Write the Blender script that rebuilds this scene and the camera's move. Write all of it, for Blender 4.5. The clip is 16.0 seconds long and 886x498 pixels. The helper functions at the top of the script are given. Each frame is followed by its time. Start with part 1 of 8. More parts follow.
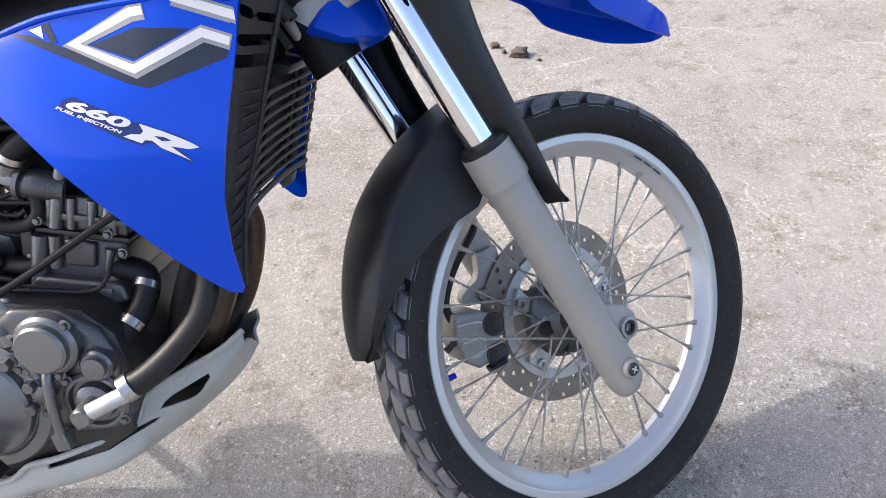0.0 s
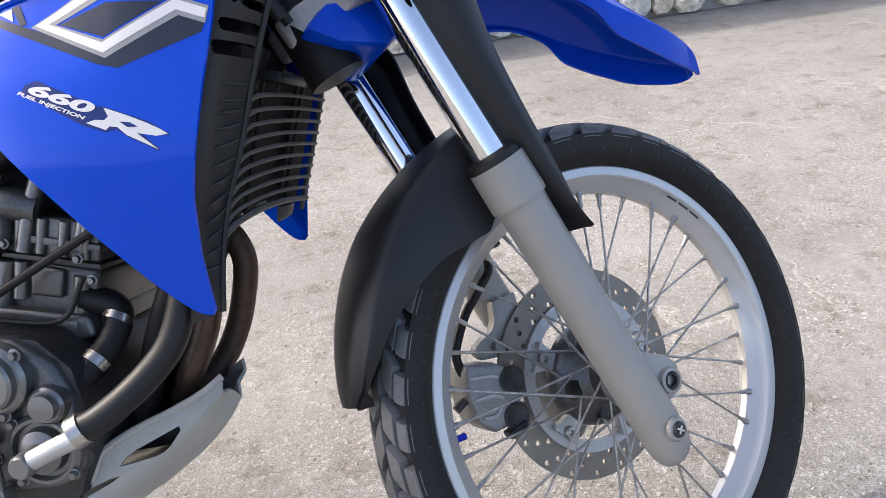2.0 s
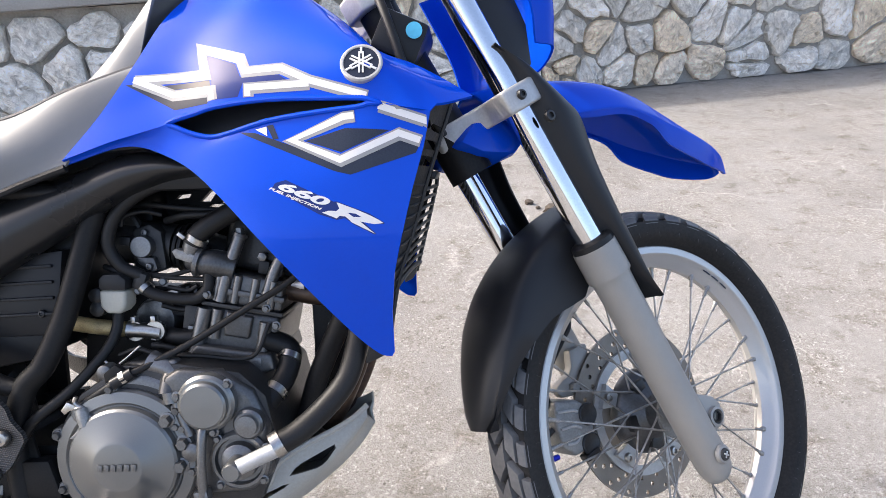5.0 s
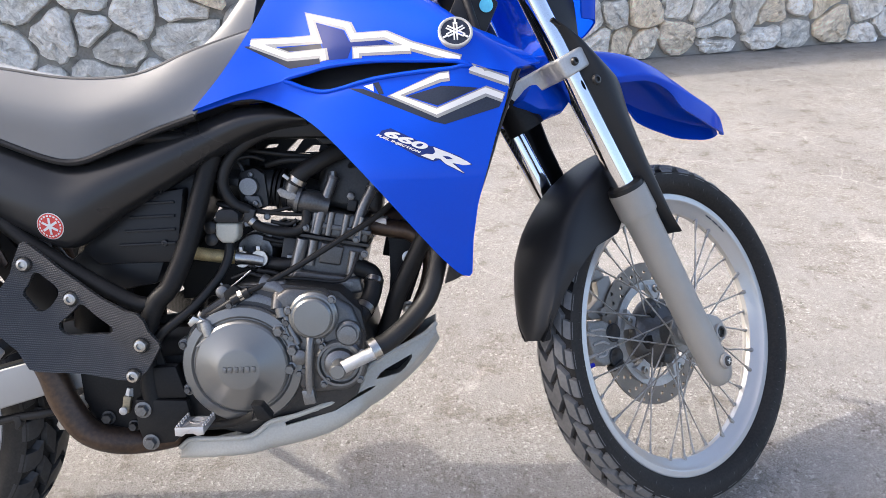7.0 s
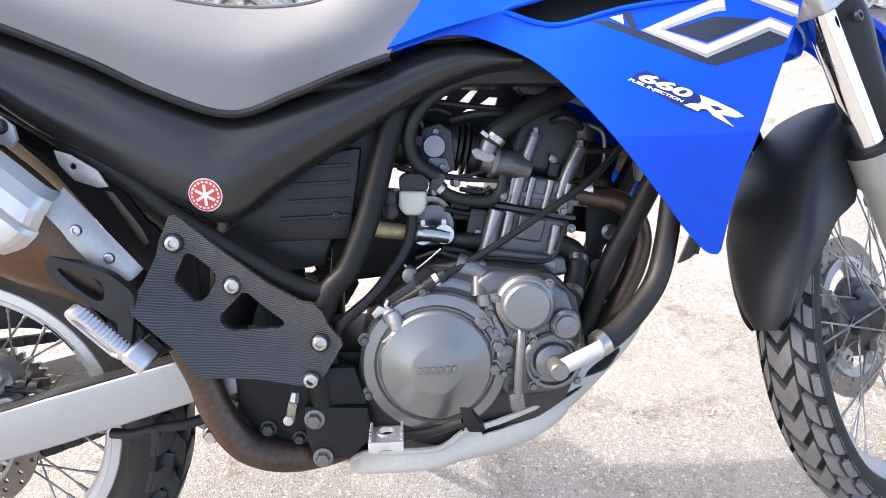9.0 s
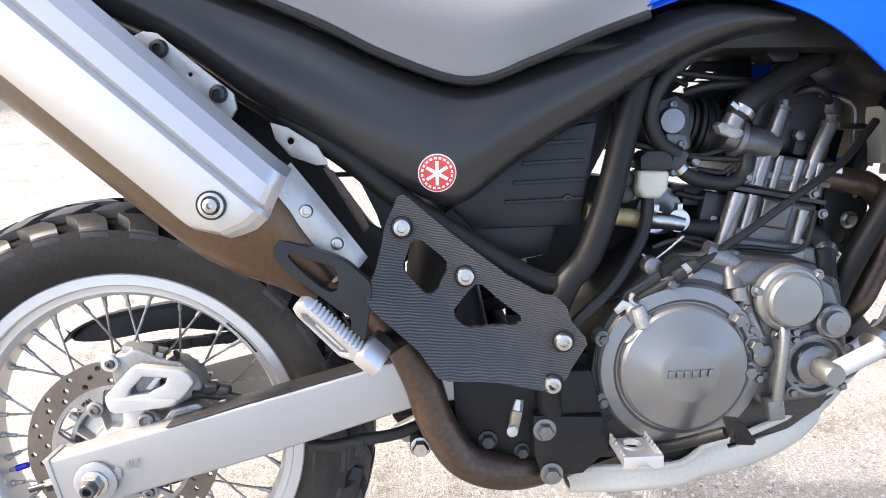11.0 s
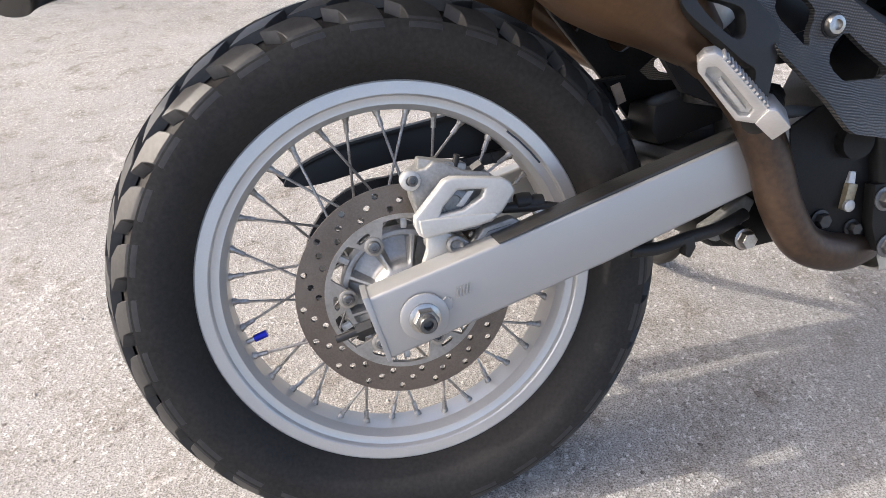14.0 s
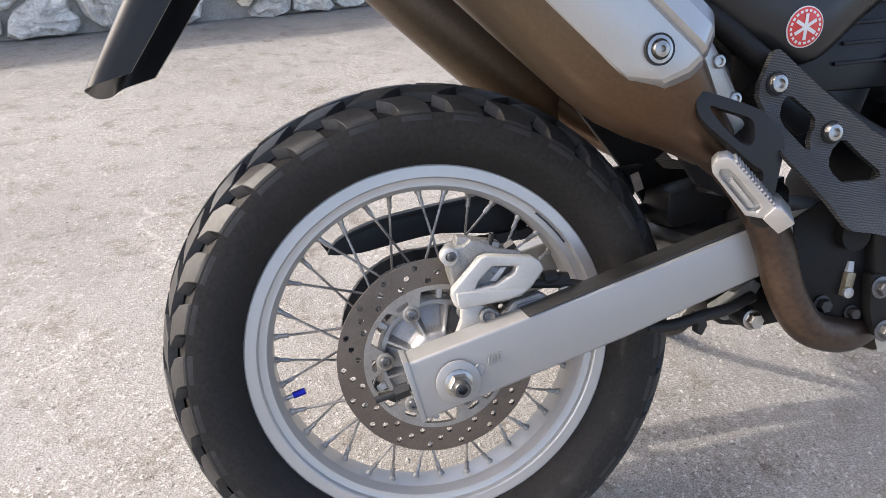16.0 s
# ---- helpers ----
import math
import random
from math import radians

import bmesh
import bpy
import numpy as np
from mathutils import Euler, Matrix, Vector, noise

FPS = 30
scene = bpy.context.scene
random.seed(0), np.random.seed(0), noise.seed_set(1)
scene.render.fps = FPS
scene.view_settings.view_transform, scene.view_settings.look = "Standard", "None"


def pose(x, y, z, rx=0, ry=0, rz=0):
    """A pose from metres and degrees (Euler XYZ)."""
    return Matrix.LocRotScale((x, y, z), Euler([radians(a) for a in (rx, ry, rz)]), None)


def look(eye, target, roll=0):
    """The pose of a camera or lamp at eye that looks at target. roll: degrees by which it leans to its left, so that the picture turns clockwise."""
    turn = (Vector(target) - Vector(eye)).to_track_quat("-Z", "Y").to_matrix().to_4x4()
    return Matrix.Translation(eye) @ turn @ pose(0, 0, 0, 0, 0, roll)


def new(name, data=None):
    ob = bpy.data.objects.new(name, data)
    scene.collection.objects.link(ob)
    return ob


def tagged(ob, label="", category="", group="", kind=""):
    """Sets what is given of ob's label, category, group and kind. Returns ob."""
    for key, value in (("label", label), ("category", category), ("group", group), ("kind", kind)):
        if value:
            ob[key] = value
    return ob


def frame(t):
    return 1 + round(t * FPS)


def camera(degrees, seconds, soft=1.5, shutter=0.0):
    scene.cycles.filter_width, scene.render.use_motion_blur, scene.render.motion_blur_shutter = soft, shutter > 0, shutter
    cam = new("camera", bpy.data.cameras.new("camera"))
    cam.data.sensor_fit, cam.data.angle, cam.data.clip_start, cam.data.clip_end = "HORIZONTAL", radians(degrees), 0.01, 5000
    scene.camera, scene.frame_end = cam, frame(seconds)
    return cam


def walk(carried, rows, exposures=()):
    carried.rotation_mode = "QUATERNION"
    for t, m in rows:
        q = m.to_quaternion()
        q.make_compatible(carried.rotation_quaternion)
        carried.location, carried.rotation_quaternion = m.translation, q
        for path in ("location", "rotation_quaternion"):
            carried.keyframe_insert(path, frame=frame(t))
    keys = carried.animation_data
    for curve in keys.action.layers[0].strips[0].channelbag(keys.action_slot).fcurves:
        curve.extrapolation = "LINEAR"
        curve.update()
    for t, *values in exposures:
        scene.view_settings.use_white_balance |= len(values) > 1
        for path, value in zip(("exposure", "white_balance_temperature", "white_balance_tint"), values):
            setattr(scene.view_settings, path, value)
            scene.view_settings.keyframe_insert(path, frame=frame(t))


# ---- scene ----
cam = camera(66.8, 16.0, soft=0.5)
PATH = [
    (0, (1.363, -0.636, 1.091), (1.248, 0.923, -0.156), -6.1),
    (0.5, (1.396, -0.615, 1.01), (1.278, 0.957, -0.22), -7.2),
    (1, (1.408, -0.606, 0.93), (1.278, 1.021, -0.225), -8.3),
    (1.5, (1.407, -0.614, 0.908), (1.265, 1.079, -0.148), -7.7),
    (2, (1.383, -0.612, 0.931), (1.186, 1.148, 0.003), -7.0),
    (2.5, (1.359, -0.606, 0.961), (1.109, 1.193, 0.124), -6.2),
    (3, (1.339, -0.615, 0.988), (1.068, 1.206, 0.207), -5.5),
    (3.5, (1.32, -0.639, 1.006), (1.043, 1.184, 0.233), -5.2),
    (4, (1.296, -0.682, 1.025), (1.042, 1.129, 0.216), -5.3),
    (4.2, (1.273, -0.707, 1.033), (1.057, 1.108, 0.221), -5.2),
    (6.3, (1.095, -0.999, 1.128), (1.162, 0.796, 0.249), -0.6),
    (6.5, (1.081, -1.019, 1.126), (1.16, 0.764, 0.223), -0.7),
    (7, (1.019, -1.012, 1.113), (1.057, 0.775, 0.214), -1.5),
    (7.5, (0.914, -0.959, 1.094), (0.985, 0.832, 0.207), -2.3),
    (8, (0.811, -0.91, 1.078), (0.921, 0.864, 0.162), -1.6),
    (8.2, (0.772, -0.896, 1.072), (0.899, 0.868, 0.138), -0.8),
    (10.3, (0.528, -0.719, 0.952), (0.601, 1.021, -0.032), -1.3),
    (10.5, (0.49, -0.72, 0.947), (0.565, 1.037, -0.004), -1.2),
    (11, (0.396, -0.723, 0.955), (0.457, 1.045, 0.02), -1.5),
    (11.5, (0.329, -0.737, 0.982), (0.358, 1.004, -0.003), -2.0),
    (12, (0.245, -0.721, 1.002), (0.184, 0.99, -0.033), -2.6),
    (12.5, (0.155, -0.672, 0.979), (0.082, 1.014, -0.093), -3.1),
    (13, (0.077, -0.645, 0.955), (0.021, 0.988, -0.197), -3.8),
    (13.5, (-0.009, -0.642, 0.885), (0.187, 0.973, -0.279), -2.4),
    (14, (-0.081, -0.638, 0.793), (0.247, 0.965, -0.358), -3.1),
    (14.5, (-0.104, -0.616, 0.721), (0.268, 1.016, -0.374), -3.1),
    (15, (-0.116, -0.605, 0.714), (0.266, 1.052, -0.339), -2.4),
    (15.5, (-0.124, -0.619, 0.746), (0.233, 1.068, -0.268), -1.0),
    (16, (-0.127, -0.676, 0.845), (0.222, 1.015, -0.163), -0.9),
]
EXPOSURES = [(0.0, 0.99, 6680, 10), (1.5, 0.88, 6720, 10), (4.0, 0.98, 6700, 10), (6.5, 0.93, 6740, 10), (8.0, 1.40, 6800, 10), (10.5, 1.78, 6850, 10), (11.5, 1.78, 7000, 10), (12.5, 1.15, 6850, 10), (14.5, 0.97, 6780, 10), (16.0, 0.91, 6760, 10)]
walk(cam, [(t, look(eye, target, roll)) for t, eye, target, roll in PATH], EXPOSURES)

# ---- world, sun, exposure ----
SUN_DIR = Vector((-1.25, 0.27, 1.0)).normalized()
world = bpy.data.worlds.new("sky")
scene.world = world
world.use_nodes = True
wn = world.node_tree
sky = wn.nodes.new("ShaderNodeTexSky")
sky.sky_type = "NISHITA"
sky.sun_disc = False
sky.sun_elevation = math.asin(SUN_DIR.z)
sky.sun_rotation = math.atan2(SUN_DIR.x, SUN_DIR.y)
sky.air_density, sky.dust_density, sky.ozone_density = 0.60, 3.6, 0.35
wn.links.new(sky.outputs[0], wn.nodes["Background"].inputs[0])
wn.nodes["Background"].inputs[1].default_value = 0.30
sun_data = bpy.data.lights.new("sun", "SUN")
sun_data.energy, sun_data.angle, sun_data.color = 2.1, radians(0.9), (1.0, 0.965, 0.915)
sun = new("sun", sun_data)
sun.matrix_world = look((SUN_DIR * 20)[:], (0, 0, 0))


# ---- materials ----
def surf(name, base, rough, metal=0.0, second=None, big=6.0, fine=180.0, mix=0.5, rough_var=0.1, bump=0.15,
         bump_size=0.002, coat=0.0, spec=0.5, stretch=None, contrast=(0.35, 0.65)):
    """A worn surface: two colours mixed by broad stains and fine grain, uneven gloss and a fine relief."""
    m = bpy.data.materials.new(name)
    m.use_nodes = True
    nt = m.node_tree
    p = nt.nodes["Principled BSDF"]
    tc = nt.nodes.new("ShaderNodeTexCoord")
    mp = nt.nodes.new("ShaderNodeMapping")
    if stretch:
        mp.inputs["Scale"].default_value = stretch
    nt.links.new(tc.outputs["Object"], mp.inputs[0])

    def noise_node(scale, detail):
        n = nt.nodes.new("ShaderNodeTexNoise")
        n.inputs["Scale"].default_value, n.inputs["Detail"].default_value = scale, detail
        nt.links.new(mp.outputs[0], n.inputs["Vector"])
        return n

    n1, n2 = noise_node(big, 5), noise_node(fine, 3)
    avg = nt.nodes.new("ShaderNodeMix")
    avg.data_type = "FLOAT"
    avg.inputs[0].default_value = 0.45
    nt.links.new(n1.outputs[0], avg.inputs[2])
    nt.links.new(n2.outputs[0], avg.inputs[3])
    ramp = nt.nodes.new("ShaderNodeMapRange")
    ramp.inputs[1].default_value, ramp.inputs[2].default_value = contrast
    ramp.inputs[3].default_value, ramp.inputs[4].default_value = 0.0, 1.0
    nt.links.new(avg.outputs[0], ramp.inputs[0])
    col = nt.nodes.new("ShaderNodeMix")
    col.data_type = "RGBA"
    second = second or tuple(c * (1 - mix * 0.35) for c in base)
    col.inputs[6].default_value, col.inputs[7].default_value = (*base, 1), (*second, 1)
    nt.links.new(ramp.outputs[0], col.inputs[0])
    nt.links.new(col.outputs[2], p.inputs["Base Color"])
    rr = nt.nodes.new("ShaderNodeMapRange")
    rr.inputs[3].default_value, rr.inputs[4].default_value = max(0.02, rough - rough_var), min(1.0, rough + rough_var)
    nt.links.new(n1.outputs[0], rr.inputs[0])
    nt.links.new(rr.outputs[0], p.inputs["Roughness"])
    p.inputs["Metallic"].default_value = metal
    p.inputs["Specular IOR Level"].default_value = spec
    p.inputs["Coat Weight"].default_value = coat
    p.inputs["Coat Roughness"].default_value = 0.03
    if bump:
        b = nt.nodes.new("ShaderNodeBump")
        b.inputs["Strength"].default_value, b.inputs["Distance"].default_value = bump, bump_size
        nt.links.new(n2.outputs[0], b.inputs["Height"])
        nt.links.new(b.outputs[0], p.inputs["Normal"])
    return m


def carbon_weave(name):
    """Twill weave of dark carbon fibre under a dull lacquer: fine slanted ribs, broken by crossing threads."""
    m = surf(name, (0.030, 0.031, 0.033), 0.40, bump=0.0, spec=0.5)
    nt = m.node_tree
    p = nt.nodes["Principled BSDF"]
    tc = nt.nodes.new("ShaderNodeTexCoord")

    def ribs(turn, scale, wobble, size):
        mp = nt.nodes.new("ShaderNodeMapping")
        mp.inputs["Rotation"].default_value = (0, radians(turn), 0)
        w = nt.nodes.new("ShaderNodeTexWave")
        w.bands_direction = "Z"
        w.inputs["Scale"].default_value, w.inputs["Distortion"].default_value, w.inputs["Detail Scale"].default_value = scale, wobble, size
        nt.links.new(tc.outputs["Object"], mp.inputs[0])
        nt.links.new(mp.outputs[0], w.inputs["Vector"])
        return w.outputs["Fac"]

    def joined(a, b, how):
        x = nt.nodes.new("ShaderNodeMath")
        x.operation = how
        nt.links.new(a, x.inputs[0])
        if isinstance(b, float):
            x.inputs[1].default_value = b
        else:
            nt.links.new(b, x.inputs[1])
        return x.outputs[0]

    blotch = nt.nodes.new("ShaderNodeTexNoise")
    blotch.inputs["Scale"].default_value, blotch.inputs["Detail"].default_value = 38.0, 4.0
    nt.links.new(tc.outputs["Object"], blotch.inputs["Vector"])
    along = ribs(-14, 115, 5.0, 0.35)
    cross = joined(joined(ribs(62, 115, 2.0, 0.6), 0.45, "MULTIPLY"), 0.55, "ADD")
    weave = joined(joined(along, cross, "MULTIPLY"), joined(blotch.outputs[0], 0.45, "ADD"), "MULTIPLY")
    col = nt.nodes.new("ShaderNodeMix")
    col.data_type = "RGBA"
    col.inputs[6].default_value, col.inputs[7].default_value = (0.013, 0.013, 0.0132, 1), (0.078, 0.0765, 0.075, 1)
    nt.links.new(weave, col.inputs[0])
    nt.links.new(col.outputs[2], p.inputs["Base Color"])
    b = nt.nodes.new("ShaderNodeBump")
    b.inputs["Strength"].default_value, b.inputs["Distance"].default_value = 0.7, 0.0010
    nt.links.new(weave, b.inputs["Height"])
    nt.links.new(b.outputs[0], p.inputs["Normal"])
    return m


def heat_browned(name, start, along, length):
    """Steel that turns from dull grey at the tail to straw and brown near the engine, with streaks."""
    m = surf(name, (0.125, 0.104, 0.083), 0.38, metal=0.6, second=(0.088, 0.072, 0.057), big=6, fine=200, bump=0.05)
    nt = m.node_tree
    p = nt.nodes["Principled BSDF"]
    tc = nt.nodes.new("ShaderNodeTexCoord")
    dot = nt.nodes.new("ShaderNodeVectorMath")
    dot.operation = "DOT_PRODUCT"
    dot.inputs[1].default_value = along
    off = nt.nodes.new("ShaderNodeVectorMath")
    off.operation = "SUBTRACT"
    off.inputs[1].default_value = start
    nt.links.new(tc.outputs["Object"], off.inputs[0])
    nt.links.new(off.outputs[0], dot.inputs[0])
    wob = nt.nodes.new("ShaderNodeTexNoise")
    wob.inputs["Scale"].default_value, wob.inputs["Detail"].default_value = 9.0, 5.0
    nt.links.new(tc.outputs["Object"], wob.inputs["Vector"])
    add = nt.nodes.new("ShaderNodeMath")
    add.operation = "MULTIPLY_ADD"
    add.inputs[1].default_value = 0.10
    nt.links.new(wob.outputs[0], add.inputs[0])
    nt.links.new(dot.outputs["Value"], add.inputs[2])
    rng = nt.nodes.new("ShaderNodeMapRange")
    rng.inputs[1].default_value, rng.inputs[2].default_value = length[0] + 0.05, length[1] + 0.05
    nt.links.new(add.outputs[0], rng.inputs[0])
    r = nt.nodes.new("ShaderNodeValToRGB")
    stops = [(0.0, (1.0, 1.0, 1.0)), (0.45, (1.0, 0.86, 0.68)), (0.75, (0.92, 0.62, 0.40)), (1.0, (0.50, 0.36, 0.28))]
    while len(r.color_ramp.elements) < len(stops):
        r.color_ramp.elements.new(0.5)
    for e, (pos, c) in zip(r.color_ramp.elements, stops):
        e.position, e.color = pos, (*c, 1)
    nt.links.new(rng.outputs[0], r.inputs[0])
    x = nt.nodes.new("ShaderNodeMix")
    x.data_type, x.blend_type = "RGBA", "MULTIPLY"
    x.inputs[0].default_value = 1.0
    nt.links.new(p.inputs["Base Color"].links[0].from_socket, x.inputs[6])
    nt.links.new(r.outputs[0], x.inputs[7])
    nt.links.new(x.outputs[2], p.inputs["Base Color"])
    return m


def concrete_ground(name):
    """Worn exposed-aggregate concrete: pale and dark chips, broad stains, fine cracks."""
    m = bpy.data.materials.new(name)
    m.use_nodes = True
    nt = m.node_tree
    p = nt.nodes["Principled BSDF"]
    tc = nt.nodes.new("ShaderNodeTexCoord")

    def tex(kind, scale, **kw):
        n = nt.nodes.new(kind)
        n.inputs["Scale"].default_value = scale
        for k, v in kw.items():
            n.inputs[k].default_value = v
        nt.links.new(tc.outputs["Object"], n.inputs["Vector"])
        return n

    def ramp(src, stops):
        r = nt.nodes.new("ShaderNodeValToRGB")
        while len(r.color_ramp.elements) < len(stops):
            r.color_ramp.elements.new(0.5)
        for e, (pos, c) in zip(r.color_ramp.elements, stops):
            e.position, e.color = pos, (*c, 1)
        nt.links.new(src, r.inputs[0])
        return r

    def mixed(fac, a, b, how="MIX"):
        x = nt.nodes.new("ShaderNodeMix")
        x.data_type, x.blend_type = "RGBA", how
        if isinstance(fac, float):
            x.inputs[0].default_value = fac
        else:
            nt.links.new(fac, x.inputs[0])
        nt.links.new(a, x.inputs[6])
        nt.links.new(b, x.inputs[7])
        return x

    stain = tex("ShaderNodeTexNoise", 1.3, Detail=6.0, Roughness=0.65)
    stain_c = ramp(stain.outputs[0], [(0.30, (0.200, 0.194, 0.185)), (0.5, (0.247, 0.242, 0.232)), (0.70, (0.278, 0.274, 0.264))])
    chips = tex("ShaderNodeTexVoronoi", 190.0)
    chips_c = ramp(chips.outputs["Color"], [(0.0, (0.30, 0.27, 0.24)), (0.16, (0.76, 0.73, 0.69)), (0.75, (1.06, 1.04, 1.01)), (0.95, (1.7, 1.68, 1.64))])
    grain = tex("ShaderNodeTexNoise", 420.0, Detail=3.0)
    grain_c = ramp(grain.outputs[0], [(0.34, (0.44, 0.425, 0.41)), (0.50, (1.0, 1.0, 1.0)), (0.64, (1.32, 1.32, 1.32))])
    skim = tex("ShaderNodeTexNoise", 3.4, Detail=5.0, Roughness=0.7)
    skim_c = ramp(skim.outputs[0], [(0.40, (0.50, 0.50, 0.50)), (0.58, (1.0, 1.0, 1.0))])
    c1 = mixed(skim_c.outputs[0], stain_c.outputs[0], chips_c.outputs[0], "MULTIPLY")
    c2 = mixed(1.0, c1.outputs[2], grain_c.outputs[0], "MULTIPLY")
    patch_n = tex("ShaderNodeTexNoise", 9.0, Detail=8.0, Roughness=0.75)
    patch_c = ramp(patch_n.outputs[0], [(0.36, (0.58, 0.53, 0.48)), (0.47, (1.0, 1.0, 1.0))])
    c3 = mixed(0.75, c2.outputs[2], patch_c.outputs[0], "MULTIPLY")
    # scattered dark pits and grains of dirt
    pits = tex("ShaderNodeTexVoronoi", 34.0)
    pit_d = ramp(pits.outputs["Distance"], [(0.10, (1.0, 1.0, 1.0)), (0.17, (0.0, 0.0, 0.0))])
    pit_g = ramp(pits.outputs["Color"], [(0.80, (0.0, 0.0, 0.0)), (0.82, (0.8, 0.8, 0.8))])
    pit_m = mixed(1.0, pit_d.outputs[0], pit_g.outputs[0], "MULTIPLY")
    dark = nt.nodes.new("ShaderNodeRGB")
    dark.outputs[0].default_value = (0.060, 0.052, 0.045, 1)
    c3 = mixed(pit_m.outputs[2], c3.outputs[2], dark.outputs[0])
    # pale, broken hairline cracks
    warp = tex("ShaderNodeTexNoise", 6.0, Detail=6.0)
    bend = nt.nodes.new("ShaderNodeVectorMath")
    bend.operation = "MULTIPLY_ADD"
    bend.inputs[1].default_value = (0.22, 0.22, 0.22)
    nt.links.new(warp.outputs["Color"], bend.inputs[0])
    nt.links.new(tc.outputs["Object"], bend.inputs[2])
    cracks = tex("ShaderNodeTexVoronoi", 1.7)
    cracks.feature = "DISTANCE_TO_EDGE"
    nt.links.new(bend.outputs[0], cracks.inputs["Vector"])
    crack_c = ramp(cracks.outputs["Distance"], [(0.0, (1.0, 1.0, 1.0)), (0.010, (0.0, 0.0, 0.0))])
    gaps = tex("ShaderNodeTexNoise", 3.1, Detail=3.0)
    gaps_c = ramp(gaps.outputs[0], [(0.50, (0.0, 0.0, 0.0)), (0.60, (0.36, 0.36, 0.36))])
    crack_m = mixed(1.0, crack_c.outputs[0], gaps_c.outputs[0], "MULTIPLY")
    pale = nt.nodes.new("ShaderNodeRGB")
    pale.outputs[0].default_value = (0.52, 0.49, 0.45, 1)
    c4 = mixed(crack_m.outputs[2], c3.outputs[2], pale.outputs[0])
    nt.links.new(c4.outputs[2], p.inputs["Base Color"])
    p.inputs["Roughness"].default_value = 0.92
    p.inputs["Specular IOR Level"].default_value = 0.25
    b = nt.nodes.new("ShaderNodeBump")
    b.inputs["Strength"].default_value, b.inputs["Distance"].default_value = 0.45, 0.0035
    add = nt.nodes.new("ShaderNodeMath")
    add.operation = "ADD"
    nt.links.new(chips.outputs["Distance"], add.inputs[0])
    nt.links.new(grain.outputs[0], add.inputs[1])
    nt.links.new(add.outputs[0], b.inputs["Height"])
    nt.links.new(b.outputs[0], p.inputs["Normal"])
    return m


def stone_mat(name):
    """Split grey stone, each block of its own tint, with pale quartz veins, dark seams and rusty stains."""
    m = surf(name, (0.88, 0.87, 0.855), 0.85, second=(0.70, 0.69, 0.675), big=9.0, fine=60.0, bump=1.0, bump_size=0.03, spec=0.3, contrast=(0.40, 0.60))
    nt = m.node_tree
    p = nt.nodes["Principled BSDF"]
    tc = nt.nodes.new("ShaderNodeTexCoord")

    def stepped(src, stops):
        r = nt.nodes.new("ShaderNodeValToRGB")
        while len(r.color_ramp.elements) < len(stops):
            r.color_ramp.elements.new(0.5)
        for e, (pos, c) in zip(r.color_ramp.elements, stops):
            e.position, e.color = pos, (*c, 1)
        nt.links.new(src, r.inputs[0])
        return r.outputs[0]

    def times(a, b):
        x = nt.nodes.new("ShaderNodeMix")
        x.data_type, x.blend_type = "RGBA", "MULTIPLY"
        x.inputs[0].default_value = 1.0
        nt.links.new(a, x.inputs[6])
        nt.links.new(b, x.inputs[7])
        return x.outputs[2]

    info = nt.nodes.new("ShaderNodeObjectInfo")
    tint = stepped(info.outputs["Random"], [(0.0, (0.90, 0.87, 0.80)), (0.4, (1.10, 1.07, 1.00)), (0.76, (1.25, 1.22, 1.15)), (0.88, (1.20, 1.03, 0.80))])
    # streaks along a grain that lies differently in each block
    spin = nt.nodes.new("ShaderNodeVectorRotate")
    ang = nt.nodes.new("ShaderNodeMath")
    ang.operation = "MULTIPLY"
    ang.inputs[1].default_value = 40.0
    nt.links.new(info.outputs["Random"], ang.inputs[0])
    spin.inputs["Axis"].default_value = (0.3, 0.9, 0.2)
    nt.links.new(tc.outputs["Object"], spin.inputs["Vector"])
    nt.links.new(ang.outputs[0], spin.inputs["Angle"])
    sq = nt.nodes.new("ShaderNodeMapping")
    sq.inputs["Scale"].default_value = (1.0, 1.0, 1.9)
    nt.links.new(spin.outputs[0], sq.inputs[0])
    vein = nt.nodes.new("ShaderNodeTexNoise")
    vein.inputs["Scale"].default_value, vein.inputs["Detail"].default_value, vein.inputs["Roughness"].default_value = 15.0, 9.0, 0.75
    vein.inputs["Distortion"].default_value = 0.8
    nt.links.new(sq.outputs[0], vein.inputs["Vector"])
    streak = stepped(vein.outputs[0], [(0.34, (0.50, 0.485, 0.46)), (0.44, (0.86, 0.85, 0.835)), (0.53, (1.0, 1.0, 1.0)), (0.62, (1.32, 1.32, 1.30))])
    nt.links.new(times(times(p.inputs["Base Color"].links[0].from_socket, tint), streak), p.inputs["Base Color"])
    bump = next(n for n in nt.nodes if n.bl_idname == "ShaderNodeBump")
    nt.links.new(vein.outputs[0], bump.inputs["Height"])
    return m


